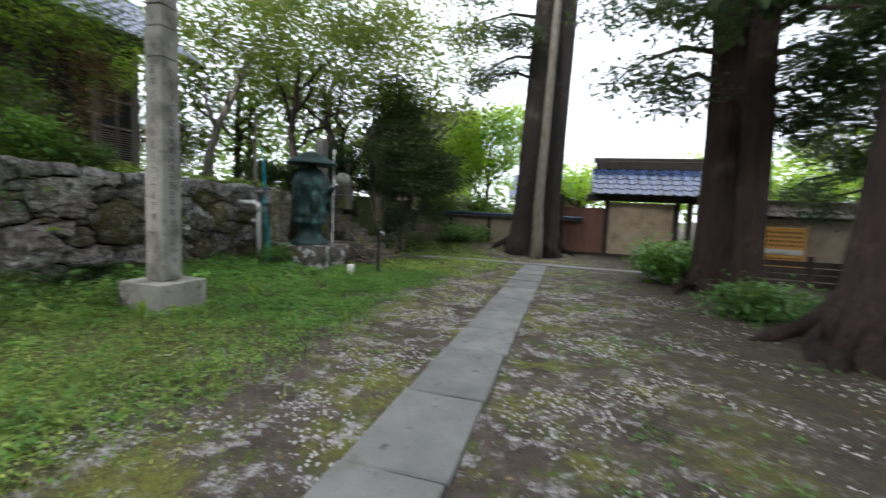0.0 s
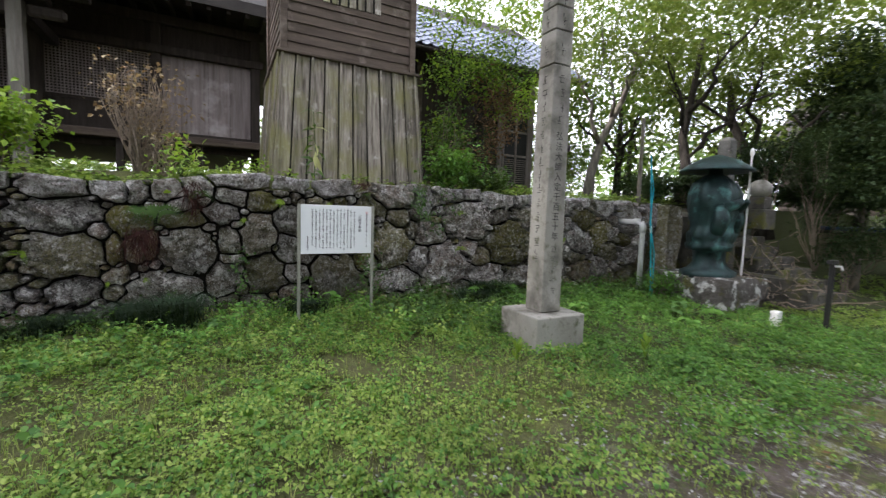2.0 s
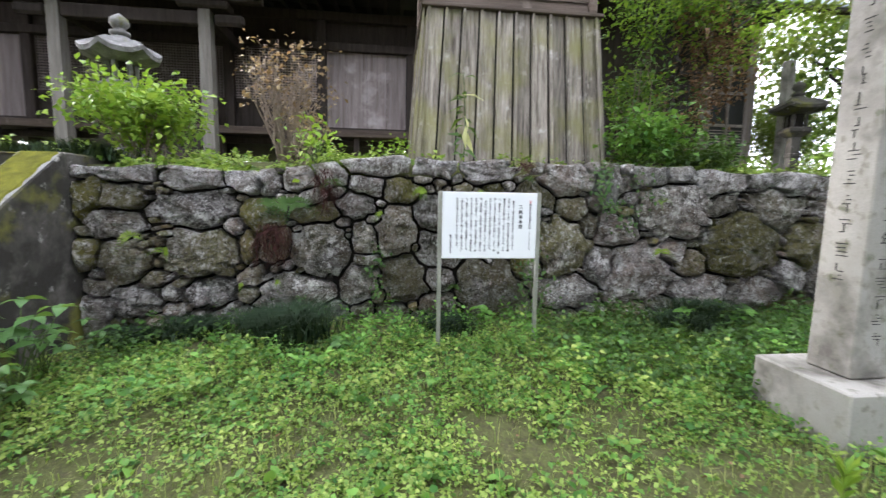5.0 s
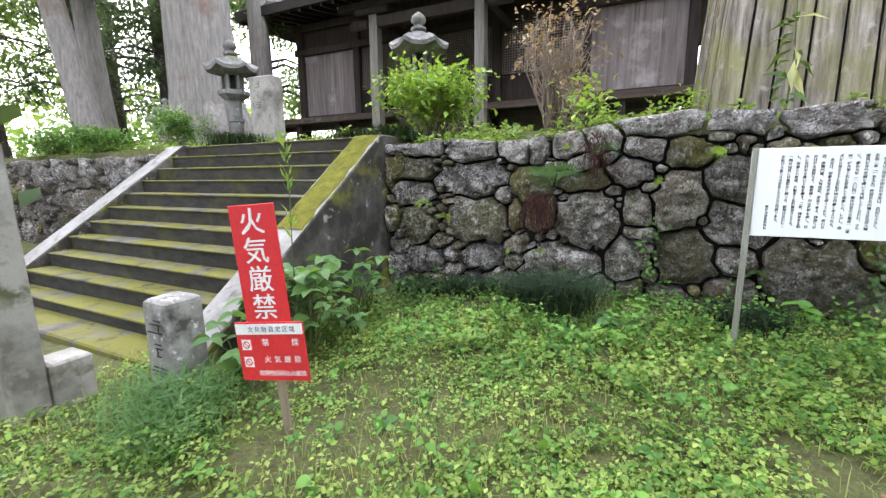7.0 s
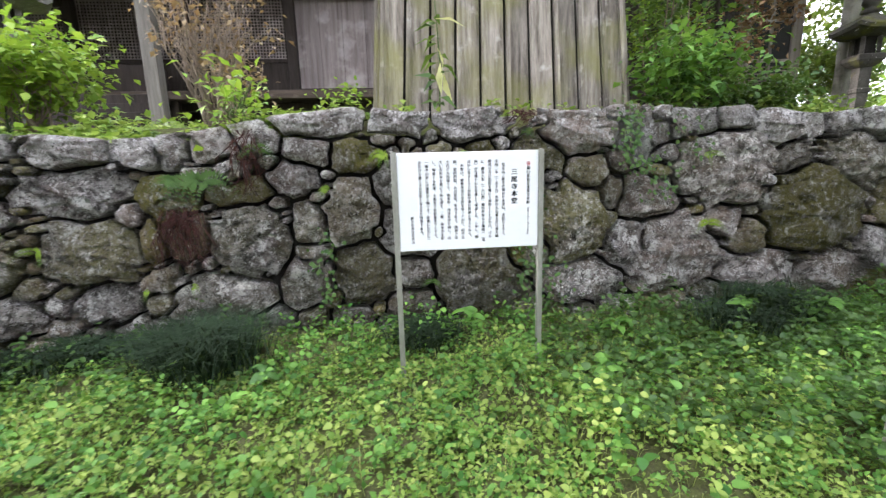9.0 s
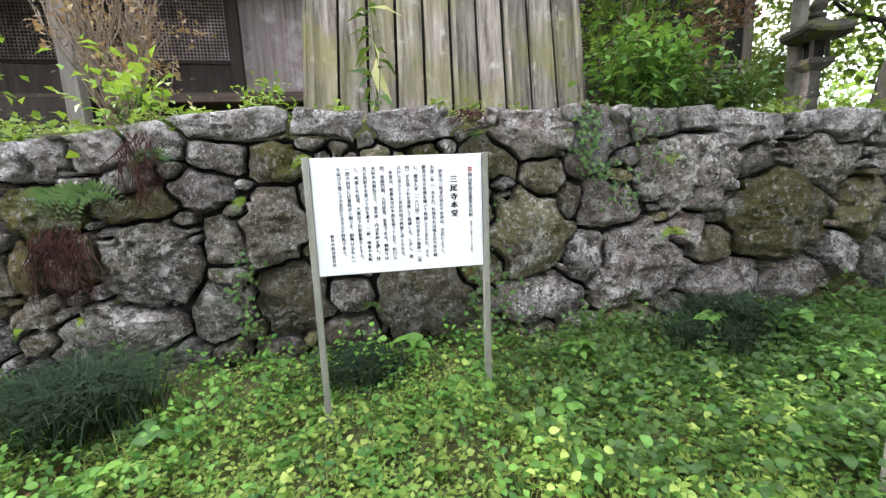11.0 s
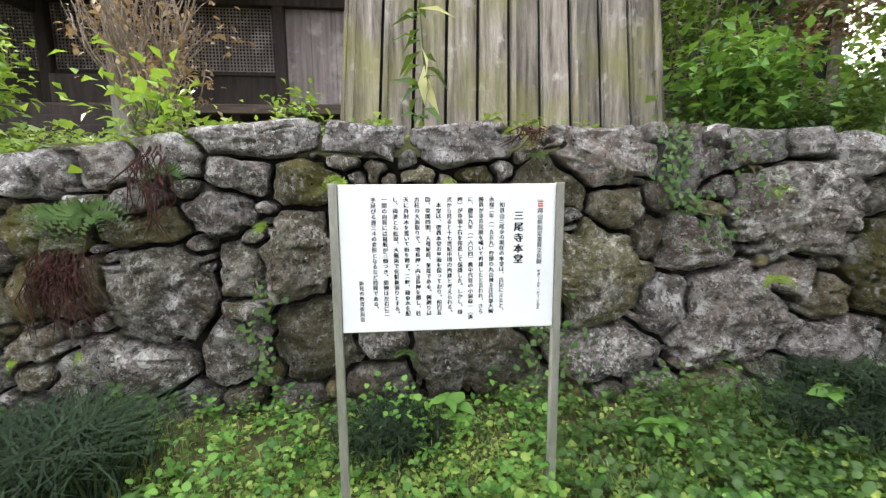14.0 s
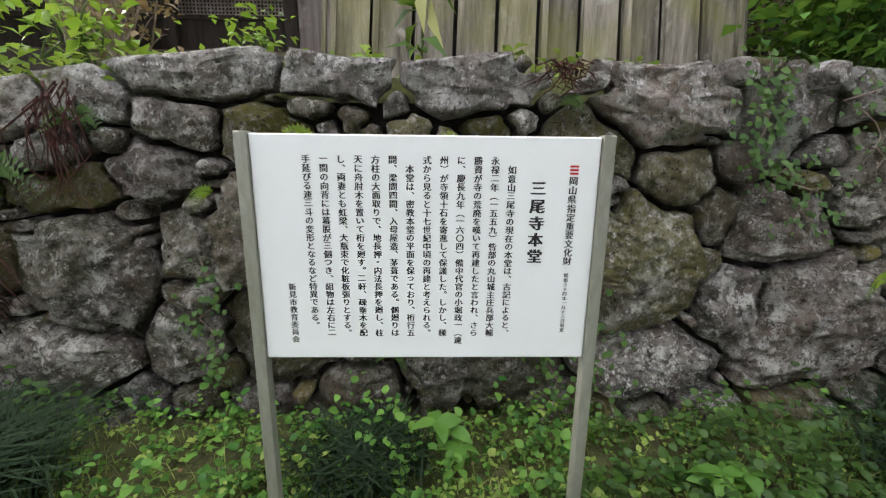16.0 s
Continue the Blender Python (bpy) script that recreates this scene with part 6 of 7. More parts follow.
# maples and other broadleaves on the terrace edge beyond the pillar
broad_tree("maple_tree", "pale-stemmed maple leaning over the terrace edge", -9.6, 9.75, TOP, [(0, 0, 0), (0.05, 0.05, 0.8), (0.12, 0.3, 1.7), (0.35, 0.75, 2.8), (0.5, 1.1, 4.0)],
           [((0.1, 0.25, 1.6), (0.2, -0.9, 3.4), 0.07), ((0.3, 0.7, 2.7), (1.6, 0.2, 3.9), 0.06), ((0.35, 0.75, 2.8), (-0.3, 2.3, 3.9), 0.06), ((0.2, 0.5, 2.3), (1.3, -1.2, 4.0), 0.05)],
           [(0.6, 0.4, 3.6, 1.7, 1.8, 0.5), (1.0, -1.0, 3.3, 1.2, 1.2, 0.45), (0.2, 1.8, 3.6, 1.5, 1.5, 0.5), (0.5, 0.2, 4.6, 2.0, 2.2, 0.7), (0.3, -1.8, 2.6, 0.9, 0.9, 0.4), (0.8, 0.2, 6.0, 2.6, 2.8, 0.8), (0.8, 0.2, 7.4, 2.6, 2.8, 0.8), (2.3, -1.6, 4.9, 1.7, 1.9, 0.5), (2.6, -2.2, 6.2, 2.2, 2.2, 0.7), (2.2, 0.4, 5.2, 1.6, 1.6, 0.6)], 21000, 0.11, M_BARKGREY, F_MAPLE, 31, 0.15, 0.4, 0.03)
broad_tree("maple_tree", "twisted dark maple with layered leaves", -8.2, 11.6, TOP, [(0, 0, 0), (0.1, 0.1, 0.9), (-0.15, 0.2, 1.8), (0.1, 0.1, 2.9), (0.2, 0.2, 4.2)],
           [((0, 0.1, 1.2), (1.7, 0.6, 2.6), 0.08), ((-0.1, 0.2, 1.8), (0.6, -1.7, 3.2), 0.07), ((0, 0.1, 2.4), (1.9, -0.6, 3.9), 0.07), ((0.1, 0.1, 2.9), (-0.6, 1.8, 3.9), 0.06)],
           [(0.8, 0.2, 3.4, 1.9, 1.8, 0.5), (1.5, 0.4, 2.7, 1.1, 1.2, 0.4), (0.4, -1.4, 3.3, 1.3, 1.3, 0.5), (0.6, 0.3, 4.5, 2.3, 2.3, 0.7), (0.8, 0.0, 6.0, 2.8, 2.8, 0.8), (0.8, 0.0, 7.6, 2.8, 2.8, 0.9), (2.4, -1.4, 4.4, 1.6, 1.8, 0.5), (2.8, -1.8, 5.8, 2.0, 2.2, 0.7), (2.6, 0.8, 4.8, 1.6, 1.6, 0.6)], 19500, 0.11, M_BARKDARK, F_MAPLE, 32, 0.17, 0.4, 0.03)
broad_tree("maple_tree", "forked dark maple above the grave stones", -6.9, 13.2, TOP - 0.5, [(0, 0, 0), (-0.2, 0, 0.9), (-0.6, 0.1, 1.8), (-1.1, 0.1, 2.9), (-1.3, 0.2, 4.2)],
           [((-0.2, 0, 0.9), (1.1, -0.2, 2.8), 0.1), ((-0.6, 0.1, 1.9), (0.2, -1.2, 3.8), 0.08), ((-1, 0.1, 2.6), (-2.4, -0.9, 3.8), 0.07)],
           [(0, 0, 3.9, 2.0, 1.8, 0.6), (-1.6, -0.6, 4.0, 1.6, 1.6, 0.6), (0.9, -0.3, 3.2, 1.0, 1.0, 0.4), (-0.4, 0, 5.0, 2.4, 2.2, 0.8), (-0.2, -0.4, 6.6, 2.8, 2.6, 0.9), (-0.2, -0.4, 8.4, 2.8, 2.6, 1.0), (0.9, -0.6, 5.2, 1.6, 1.6, 0.7)], 14000, 0.12, M_BARKDARK, F_MAPLE, 33, 0.19, 0.4, 0.03)
for i, (x, y, s) in enumerate(((-5.6, 17.2, 1.1), (-11.5, 13.0, 1.0), (-13.5, 16.0, 1.2), (-9.8, 16.5, 1.1), (-12.0, 20.0, 1.3), (-16.0, 12.0, 1.2), (-7.5, 20.5, 1.1))):
    broad_tree("broadleaf_tree", "leafy tree behind the temple terrace", x, y, TOP - 0.3, [(0, 0, 0), (0.1, 0, 1.2 * s), (0, 0.1, 2.6 * s), (0.1, 0, 4.5 * s)],
               [((0, 0, 1.6 * s), (1.4 * s, -0.7, 3.2 * s), 0.08), ((0, 0.1, 2.0 * s), (-0.7, -1.5 * s, 3.4 * s), 0.08), ((0, 0, 2.5 * s), (1.0, 1.3 * s, 4.1 * s), 0.07)],
               [(0.3, 0, 4.3 * s, 2.3 * s, 2.3 * s, 0.9 * s), (1.1 * s, -0.8, 3.1 * s, 1.3, 1.3, 0.6), (-0.6, -1.4 * s, 3.3 * s, 1.3, 1.2, 0.6), (0.3, 0.3, 5.6 * s, 2.4 * s, 2.4 * s, 1.0 * s), (0.2, -0.2, 7.4 * s, 2.6 * s, 2.6 * s, 1.1 * s), (0, 0, 2.4 * s, 1.9 * s, 1.9 * s, 0.7 * s)],
               8200, 0.20, M_BARKDARK, (F_MAPLE, F_DEEP, F_MAPLE)[i % 3], 40 + i, 0.16, 0.5, 0.1)
# dense dark conifer by the side stair
broad_tree("pine_tree", "dense dark clipped conifer with a slim bare stem", -5.35, 14.0, 0.1, [(0, 0, 0), (0.02, 0, 1.2), (-0.03, 0.02, 2.4), (0, 0, 4.2)],
           [((0, 0, 2.0), (0.9, -0.4, 2.3), 0.05), ((0, 0, 2.4), (-0.9, -0.5, 2.7), 0.05)],
           [(-0.1, -0.2, 2.15, 1.85, 1.5, 0.28), (0.1, 0, 2.75, 1.75, 1.4, 0.32), (-0.1, 0, 3.4, 1.45, 1.3, 0.32), (-0.2, 0, 4.05, 1.2, 1.1, 0.34), (-0.3, 0, 4.75, 0.9, 0.85, 0.36), (-0.4, 0, 5.5, 0.6, 0.6, 0.4), (0.7, 0.2, 2.4, 1.5, 1.2, 0.3), (0.6, 0.2, 3.1, 1.2, 1.1, 0.3)], 27000, 0.115, M_BARKGREY, F_CEDAR, 51, 0.075, 0.3, 1.2)
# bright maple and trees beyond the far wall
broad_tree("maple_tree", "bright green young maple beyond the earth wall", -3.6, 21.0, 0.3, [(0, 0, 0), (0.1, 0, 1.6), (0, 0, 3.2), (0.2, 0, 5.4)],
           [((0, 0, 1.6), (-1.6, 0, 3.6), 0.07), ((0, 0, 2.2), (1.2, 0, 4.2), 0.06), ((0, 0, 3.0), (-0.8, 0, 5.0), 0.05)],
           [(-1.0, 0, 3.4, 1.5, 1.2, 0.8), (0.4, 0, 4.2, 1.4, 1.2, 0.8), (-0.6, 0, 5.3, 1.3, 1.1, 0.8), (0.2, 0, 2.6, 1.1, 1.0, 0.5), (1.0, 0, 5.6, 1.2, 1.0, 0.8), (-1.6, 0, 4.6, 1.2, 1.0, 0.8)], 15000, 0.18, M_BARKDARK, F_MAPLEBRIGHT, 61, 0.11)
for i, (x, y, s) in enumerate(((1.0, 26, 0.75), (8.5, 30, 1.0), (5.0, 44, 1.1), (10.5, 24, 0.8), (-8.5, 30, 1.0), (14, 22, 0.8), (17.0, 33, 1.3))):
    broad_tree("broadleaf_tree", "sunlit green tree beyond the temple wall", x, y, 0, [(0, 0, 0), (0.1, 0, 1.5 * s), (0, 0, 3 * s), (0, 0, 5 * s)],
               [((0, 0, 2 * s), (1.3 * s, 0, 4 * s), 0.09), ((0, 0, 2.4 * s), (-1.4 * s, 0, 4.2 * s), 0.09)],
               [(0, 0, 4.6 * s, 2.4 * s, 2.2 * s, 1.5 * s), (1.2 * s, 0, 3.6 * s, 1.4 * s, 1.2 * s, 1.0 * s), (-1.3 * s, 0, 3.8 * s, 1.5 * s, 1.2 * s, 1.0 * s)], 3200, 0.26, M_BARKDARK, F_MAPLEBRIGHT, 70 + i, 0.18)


# woods that close the distance
def build_woods():
    r = np.random.default_rng(5)
    blobs = []
    # cedar foliage added out of view behind the walk, to block low sky light
    near = [(r.uniform(8.5, 15), y, z, 2.4, 2.4, 2.2) for y in np.arange(-16, 12, 2.6) for z in (2.0, 6.0, 10.0, 14.0)]
    near += [(x, r.uniform(-15, -10), z, 2.4, 2.4, 2.2) for x in np.arange(-1, 10, 2.6) for z in (2.0, 6.0, 10.0, 14.0)]
    ob = new("unseen_shade_woods", crown_mesh("unseen_shade_woods", near, 16000, 0.6, F_CEDAR, 10, gap=0.9))
    tagged(ob, "unseen cedar foliage added to shade the temple court", "woods", kind="stuff")
    for a in np.arange(-35, 200, 4.0):
        d = r.uniform(38, 60)
        ang = radians(90 + a)
        x, y = math.cos(ang) * d - 4, math.sin(ang) * d
        low = 4.5 if (a < 12 and a > -30) else r.uniform(7, 12)
        blobs.append((x, y, TOP + low * 0.35, 3.6, 3.6, low * 0.38))
    ob = new("distant_woods", crown_mesh("distant_woods", blobs, 26000, 0.75, F_DEEP, 9, gap=0.5))
    tagged(ob, "hazy mixed woods in the distance", "woods", kind="stuff")


build_woods()


# ---- shrubs and plants on the terrace ----
def shrub(name, label, x, y, z, w, h, n, leaf, mat, seed, stems=9, stemmat=None, low=0.25):
    t = thing(name, label, "shrub", x, y, z)
    r = random.Random(seed)
    bl = []
    for i in range(stems):
        a = r.uniform(0, 6.28)
        q = r.uniform(0.3, 1.0)
        e = (math.cos(a) * w * 0.75 * q, math.sin(a) * w * 0.75 * q, h * r.uniform(0.55, 0.95))
        pts = limb_points((r.uniform(-0.05, 0.05), r.uniform(-0.05, 0.05), -0.1), e, 0.07, 5, seed + i)
        part("stem", tubem(pts, [0.014, 0.012, 0.010, 0.008, 0.006, 0.003], 5), stemmat or M_TWIG, t)
        for k in range(3):
            s = pts[2 + k]
            e2 = s + Vector((r.uniform(-0.3, 0.3) * w, r.uniform(-0.3, 0.3) * w, r.uniform(0.1, 0.35) * h))
            part("twig", tubem([s, s.lerp(e2, 0.5) + Vector((0.02, 0.02, 0.02)), e2], [0.006, 0.004, 0.002], 4), stemmat or M_TWIG, t)
            bl.append((e2.x, e2.y, e2.z, 0.17 * w + 0.04, 0.17 * w + 0.04, 0.10 * h + 0.03))
        bl.append((*e, 0.24 * w, 0.24 * w, 0.14 * h))
    part("leaves", crown_mesh("leaves", bl, n, leaf, mat, seed, 0.15, 0.7, 0.7), mat, t, "leaf clusters")
    return t


shrub("bright_green_shrub", "rounded bright green shrub at the top of the steps", -8.35, -1.58, 1.88, 0.74, 0.92, 2500, 0.105, F_BUSH, 81, 18)
shrub("azalea_bush", "half-dry azalea with bare twigs and brown leaves", -8.6, -0.02, 1.92, 0.74, 1.6, 420, 0.08, F_DRY, 82, 46)
shrub("azalea_bush", "tangle of dry bare stems low on the terrace edge", -8.3, 0.3, 1.88, 0.45, 0.8, 160, 0.06, F_DRY, 83, 16)
shrub("yellow_green_sapling", "yellow-green leafy sapling on the wall's top", -7.62, 0.55, 1.84, 0.2, 0.42, 130, 0.10, F_BUSH, 84, 6, M_STEM)
shrub("small_sapling", "small leafy sprig on the coping stones", -7.6, 1.42, 1.93, 0.10, 0.2, 40, 0.06, F_BUSH, 85, 3, M_STEM)
shrub("leafy_shrub", "dark leafy shrub beside the boarded tower", -7.85, 4.55, 1.86, 0.52, 0.66, 1000, 0.10, F_WEEDDARK, 86, 10, M_STEM)
shrub("leafy_shrub", "low leafy shrub along the wall's top", -8.0, 5.5, 1.86, 0.6, 0.45, 1500, 0.07, F_IVY, 87, 9, M_STEM)
shrub("leafy_shrub", "tall shrub of arching leaves behind the wall", -8.5, 4.85, 1.9, 0.7, 1.7, 600, 0.09, F_IVY, 88, 12)
shrub("leafy_shrub", "shrub beside the stone lantern", -8.4, -7.3, 1.9, 0.6, 0.75, 1800, 0.07, F_WEEDDARK, 89, 9)
shrub("leafy_shrub", "low shrub on the terrace bank", -7.9, -8.9, 1.85, 0.9, 0.5, 2200, 0.08, F_WEEDDARK, 90, 9)
shrub("leafy_shrub", "low shrub on the terrace bank", -7.9, -10.9, 1.85, 0.9, 0.55, 2200, 0.08, F_WEEDDARK, 91, 9)
shrub("roadside_bush", "bright low bush beside the cedars", 2.55, 11.3, 0.0, 0.95, 0.75, 3600, 0.13, F_WEEDDARK, 92, 12)
shrub("roadside_bush", "dark leafy plants at the cedars' feet", 3.1, 7.9, 0.0, 0.7, 0.4, 1500, 0.12, F_BROAD, 93, 9)
shrub("roadside_bush", "dark leafy plants at the cedars' feet", 3.9, 7.2, 0.0, 0.6, 0.35, 1300, 0.12, F_BROAD, 94, 9)
shrub("roadside_bush", "dark low plants before the earth wall", -3.6, 16.4, 0.3, 1.5, 0.5, 2400, 0.13, F_BROAD, 95, 10)
shrub("clipped_hedge", "dark clipped hedge behind the earth wall", -5.6, 19.5, 0.5, 1.5, 1.6, 3600, 0.12, F_DEEP, 96, 12)
shrub("clipped_hedge", "dark clipped hedge behind the earth wall", -3.4, 19.6, 0.4, 1.7, 1.7, 4200, 0.13, F_DEEP, 98, 12)
shrub("leafy_shrub", "overgrown plants at the foot of the statue", -6.3, 8.3, 0.1, 0.4, 0.4, 700, 0.07, F_WEEDDARK, 97, 8)

# vine-covered dead trunk beside the tower
vt = broad_tree("vine_covered_tree", "leaning trunk smothered in vines and dead brown leaves", -9.3, 6.0, TOP, [(0, 0, 0), (0.02, 0.05, 0.9), (-0.05, 0.1, 1.9), (0, 0.1, 3.1)],
                [((0, 0, 1.2), (0.5, -0.6, 2.1), 0.04), ((0, 0, 1.5), (0.6, 0.7, 2.4), 0.04)],
                [(0, 0, 1.0, 0.4, 0.4, 0.9), (0.1, 0, 2.2, 0.6, 0.6, 0.6), (0.2, -0.5, 2.6, 0.6, 0.7, 0.5), (0.3, 0.6, 2.9, 0.7, 0.7, 0.5)], 3200, 0.07, M_BARKDARK, F_IVY, 99, 0.17)
part("dead_leaves", crown_mesh("dead_leaves", [(0.15, 0, 1.3, 0.42, 0.5, 0.9), (0.2, 0.2, 2.3, 0.5, 0.5, 0.5), (0.3, 0.5, 1.7, 0.4, 0.5, 0.6)], 1900, 0.08, F_LITTER, 100), F_LITTER, vt, "brown dead leaves")


def build_lily():
    """The tall leafy stem with a drooping pale leaf in front of the tower's boards."""
    t = thing("tall_lily_stem", "tall leafy stem with drooping pale leaves", "plant", -7.72, 2.22, 1.9)
    part("stem", tubem([(0, 0, -0.1), (0.0, 0.02, 0.5), (0.03, -0.02, 1.1)], [0.009, 0.007, 0.003], 6), M_STEM, t)
    r = np.random.default_rng(3)
    n = 24
    z = r.uniform(0.05, 1.1, n)
    a = r.uniform(0, 6.28, n)
    at = np.stack([np.zeros(n), np.zeros(n), z], 1)
    out = np.stack([np.cos(a), np.sin(a), r.uniform(-0.5, 0.5, n)], 1)
    part("leaves", leaf_mesh("leaves", at, out, r.uniform(0.12, 0.24, n), 0.06, F_IVY, 0.15, 0.4), F_IVY, t)
    part("pale_leaves", leaf_mesh("pale_leaves", np.array([(0.02, 0.0, 0.62), (0.02, 0.02, 0.5), (0.02, -0.02, 0.85), (0.0, 0.05, 0.42)]), np.array([(0.3, 0.25, -0.9), (0.3, -0.1, -1), (0.2, 0.9, -0.1), (0.3, 0.1, -0.9)]), 0.27, 0.07, F_PALE, 0.1, 0.2), F_PALE, t, "pale yellow leaves")


build_lily()


# ---- weeds and grass on the ground ----
def scatter(n, x0, x1, y0, y1, dens, rng):
    x, y = rng.uniform(x0, x1, n), rng.uniform(y0, y1, n)
    keep = rng.uniform(0, 1, n) < dens(x, y)
    x, y = x[keep], y[keep]
    return np.stack([x, y, height(x, y)], 1)


def off_things(x, y):
    """False on the stair, the slabs, blocks and other footings."""
    ok = ~((x < -4.6) & (y < -1.82) & (y > -6.0))
    ok &= ~((np.abs(x + 5.11) < 0.36) & (np.abs(y - 4.48) < 0.38))
    ok &= ~((np.abs(x + 0.75) < 0.42) & (y < 12.8))
    ok &= ~((np.abs(x + 5.85) < 0.7) & (np.abs(y - 9.05) < 0.6))
    ok &= ~((x < FACE + 0.05) & (x > EDGE - 0.05))
    ok &= ~((np.abs(x + 4.55) < 0.16) & (np.abs(y + 1.78) < 0.16))
    return ok


def weed_cover(x, y):
    d = smooth01(-x, 1.9, 3.5) * (0.25 + 0.75 * smooth01(fbm(x, y, 1.6), -0.7, 0.5))
    d = np.maximum(d, smooth01(-x, 4.5, 6.0) * 0.85) * (0.5 + 0.5 * smooth01(fbm(x + 5, y, 6.5), -0.5, 0.3))
    d = d * (1 - 0.55 * smooth01(-y, 0.9, 2.0))
    d = d * (0.5 + 0.5 * smooth01(fbm(x * 1.1 + 2, y * 1.1, 4.6), -0.55, 0.25))
    return d * off_things(x, y) * (1 - 0.6 * smooth01(-x, 6.25, 6.95))


def plants(name, label, base, leaves_each, h0, h1, leaf0, leaf1, mat, rng, wid=0.7, tilt=0.25, ovate=False):
    n = len(base)
    lift = smooth01(fbm(base[:, 0] * 1.7 + 3, base[:, 1] * 1.7, 2.6), -0.8, 0.9)
    lump = smooth01(fbm(base[:, 0] * 1.3, base[:, 1] * 1.3 + 7, 5.2), -0.6, 0.8)
    h = rng.uniform(h0, h1, n) * (0.25 + 1.0 * lift + 0.7 * lump ** 2)
    k = leaves_each
    a = (rng.uniform(0, 6.28, n)[:, None] + np.arange(k) * 6.283 / k + rng.normal(0, 0.3, (n, k))).ravel()
    out = np.stack([np.cos(a), np.sin(a), rng.normal(tilt, 0.5, n * k)], 1)
    at = np.repeat(base, k, 0)
    at[:, 2] += np.repeat(h, k) * rng.uniform(0.35, 1.0, n * k)
    at[:, :2] += out[:, :2] * 0.008
    L = rng.uniform(leaf0, leaf1, n * k)
    ob = new(name, (ovate_mesh if ovate else leaf_mesh)(name, at, out, L, L * wid, mat, 0.12, 0.22))
    return tagged(ob, label, "ground plants", kind="stuff")


def build_weeds():
    r = np.random.default_rng(21)
    b = scatter(88000, -7.35, -2.2, -2.4, 9.5, weed_cover, r)
    # Dark share grows past the board and at the wall: shade put into colour.
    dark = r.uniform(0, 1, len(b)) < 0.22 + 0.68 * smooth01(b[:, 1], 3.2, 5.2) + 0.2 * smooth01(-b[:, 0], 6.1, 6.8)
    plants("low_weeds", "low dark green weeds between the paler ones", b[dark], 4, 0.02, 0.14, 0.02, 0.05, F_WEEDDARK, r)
    b = b[~dark]
    plants("low_weeds", "dense low yellow-green weeds in front of the wall", b, 4, 0.02, 0.13, 0.018, 0.042, F_WEED, r)
    near = lambda x, y: smooth01(-x, 5.0, 6.3) * off_things(x, y) * (0.5 + 0.5 * smooth01(fbm(x, y, 2.2), -0.4, 0.5))
    b = scatter(5200, -7.35, -4.6, -1.4, 9.5, near, r)
    # deep: weeds by the wall given ivy-dark leaves to carry the shade there
    deep = (b[:, 0] < -6.35) & ((b[:, 1] > 3.0) | (b[:, 1] < 0.8))
    plants("shade_weeds", "weeds close to the wall, coloured deep green for shade", b[deep], 5, 0.06, 0.24, 0.02, 0.055, F_IVY, r, 0.8, ovate=True)
    plants("shade_weeds", "taller dark green weeds at the wall's foot", b[~deep], 5, 0.06, 0.26, 0.018, 0.055, F_WEEDDARK, r, 0.75, ovate=True)
    # This patch takes the dark ivy colour for the tree shade over it.
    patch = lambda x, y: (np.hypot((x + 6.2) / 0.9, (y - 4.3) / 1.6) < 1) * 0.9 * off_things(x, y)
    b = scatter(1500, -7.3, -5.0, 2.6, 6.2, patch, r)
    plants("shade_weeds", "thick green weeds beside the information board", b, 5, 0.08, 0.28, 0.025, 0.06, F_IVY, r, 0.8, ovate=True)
    b = scatter(420, -7.3, -3.6, -1.4, 7.0, lambda x, y: 0.6 * off_things(x, y), r)
    plants("broad_weeds", "scattered broad-leaved weeds", b, 4, 0.05, 0.14, 0.045, 0.085, F_WEEDDARK, r, 0.75, 0.15, ovate=True)
    bright = lambda x, y: np.exp(-((x + 6.0) / 0.8) ** 2 - ((y - 2.3) / 1.9) ** 2) * off_things(x, y)
    b = scatter(2300, -7.2, -4.4, -1.0, 6.0, lambda x, y: bright(x, y) * smooth01(fbm(x, y + 3, 4.0), -0.5, 0.3), r)
    plants("round_leaved_weeds", "pale round-leaved weeds round the information board", b, 5, 0.05, 0.24, 0.018, 0.052, F_WEED, r, 0.78, 0.3, ovate=True)
    sp = lambda x, y: off_things(x, y) * smooth01(-x, -2.5, 2.8) * smooth01(fbm(x * 1.3, y, 1.9), -0.1, 0.8) * 0.75
    b = scatter(15000, -4.2, 3.4, 0.4, 13.5, sp, r)
    plants("thin_weeds", "thin low weeds over the trodden ground", b, 3, 0.01, 0.05, 0.018, 0.04, F_GRASS, r)
    rt = lambda x, y: off_things(x, y) * smooth01(fbm(x, y, 2.4), 0.0, 0.7) * 0.8
    b = scatter(2600, 0.0, 4.5, 1.5, 12.0, rt, r)
    plants("thin_weeds", "grey-green low weeds beside the path", b, 4, 0.01, 0.06, 0.025, 0.05, F_BROAD, r)
    lw = lambda x, y: off_things(x, y) * 0.8 * smooth01(fbm(x, y, 1.3), -0.6, 0.5)
    b = scatter(9000, -7.3, -1.6, 9.5, 15.5, lw, r)
    plants("low_weeds", "moss and short weeds by the cross path", b, 4, 0.01, 0.07, 0.03, 0.06, F_WEED, r)
    # grass
    gd = lambda x, y: off_things(x, y) * (0.25 + 0.75 * smooth01(fbm(x, y, 2.7), -0.3, 0.7)) * smooth01(-x, 1.5, 3.5) * (1 - 0.65 * smooth01(y, 3.4, 5.4))
    b = scatter(42000, -7.3, -1.5, -2.6, 10.0, gd, r)
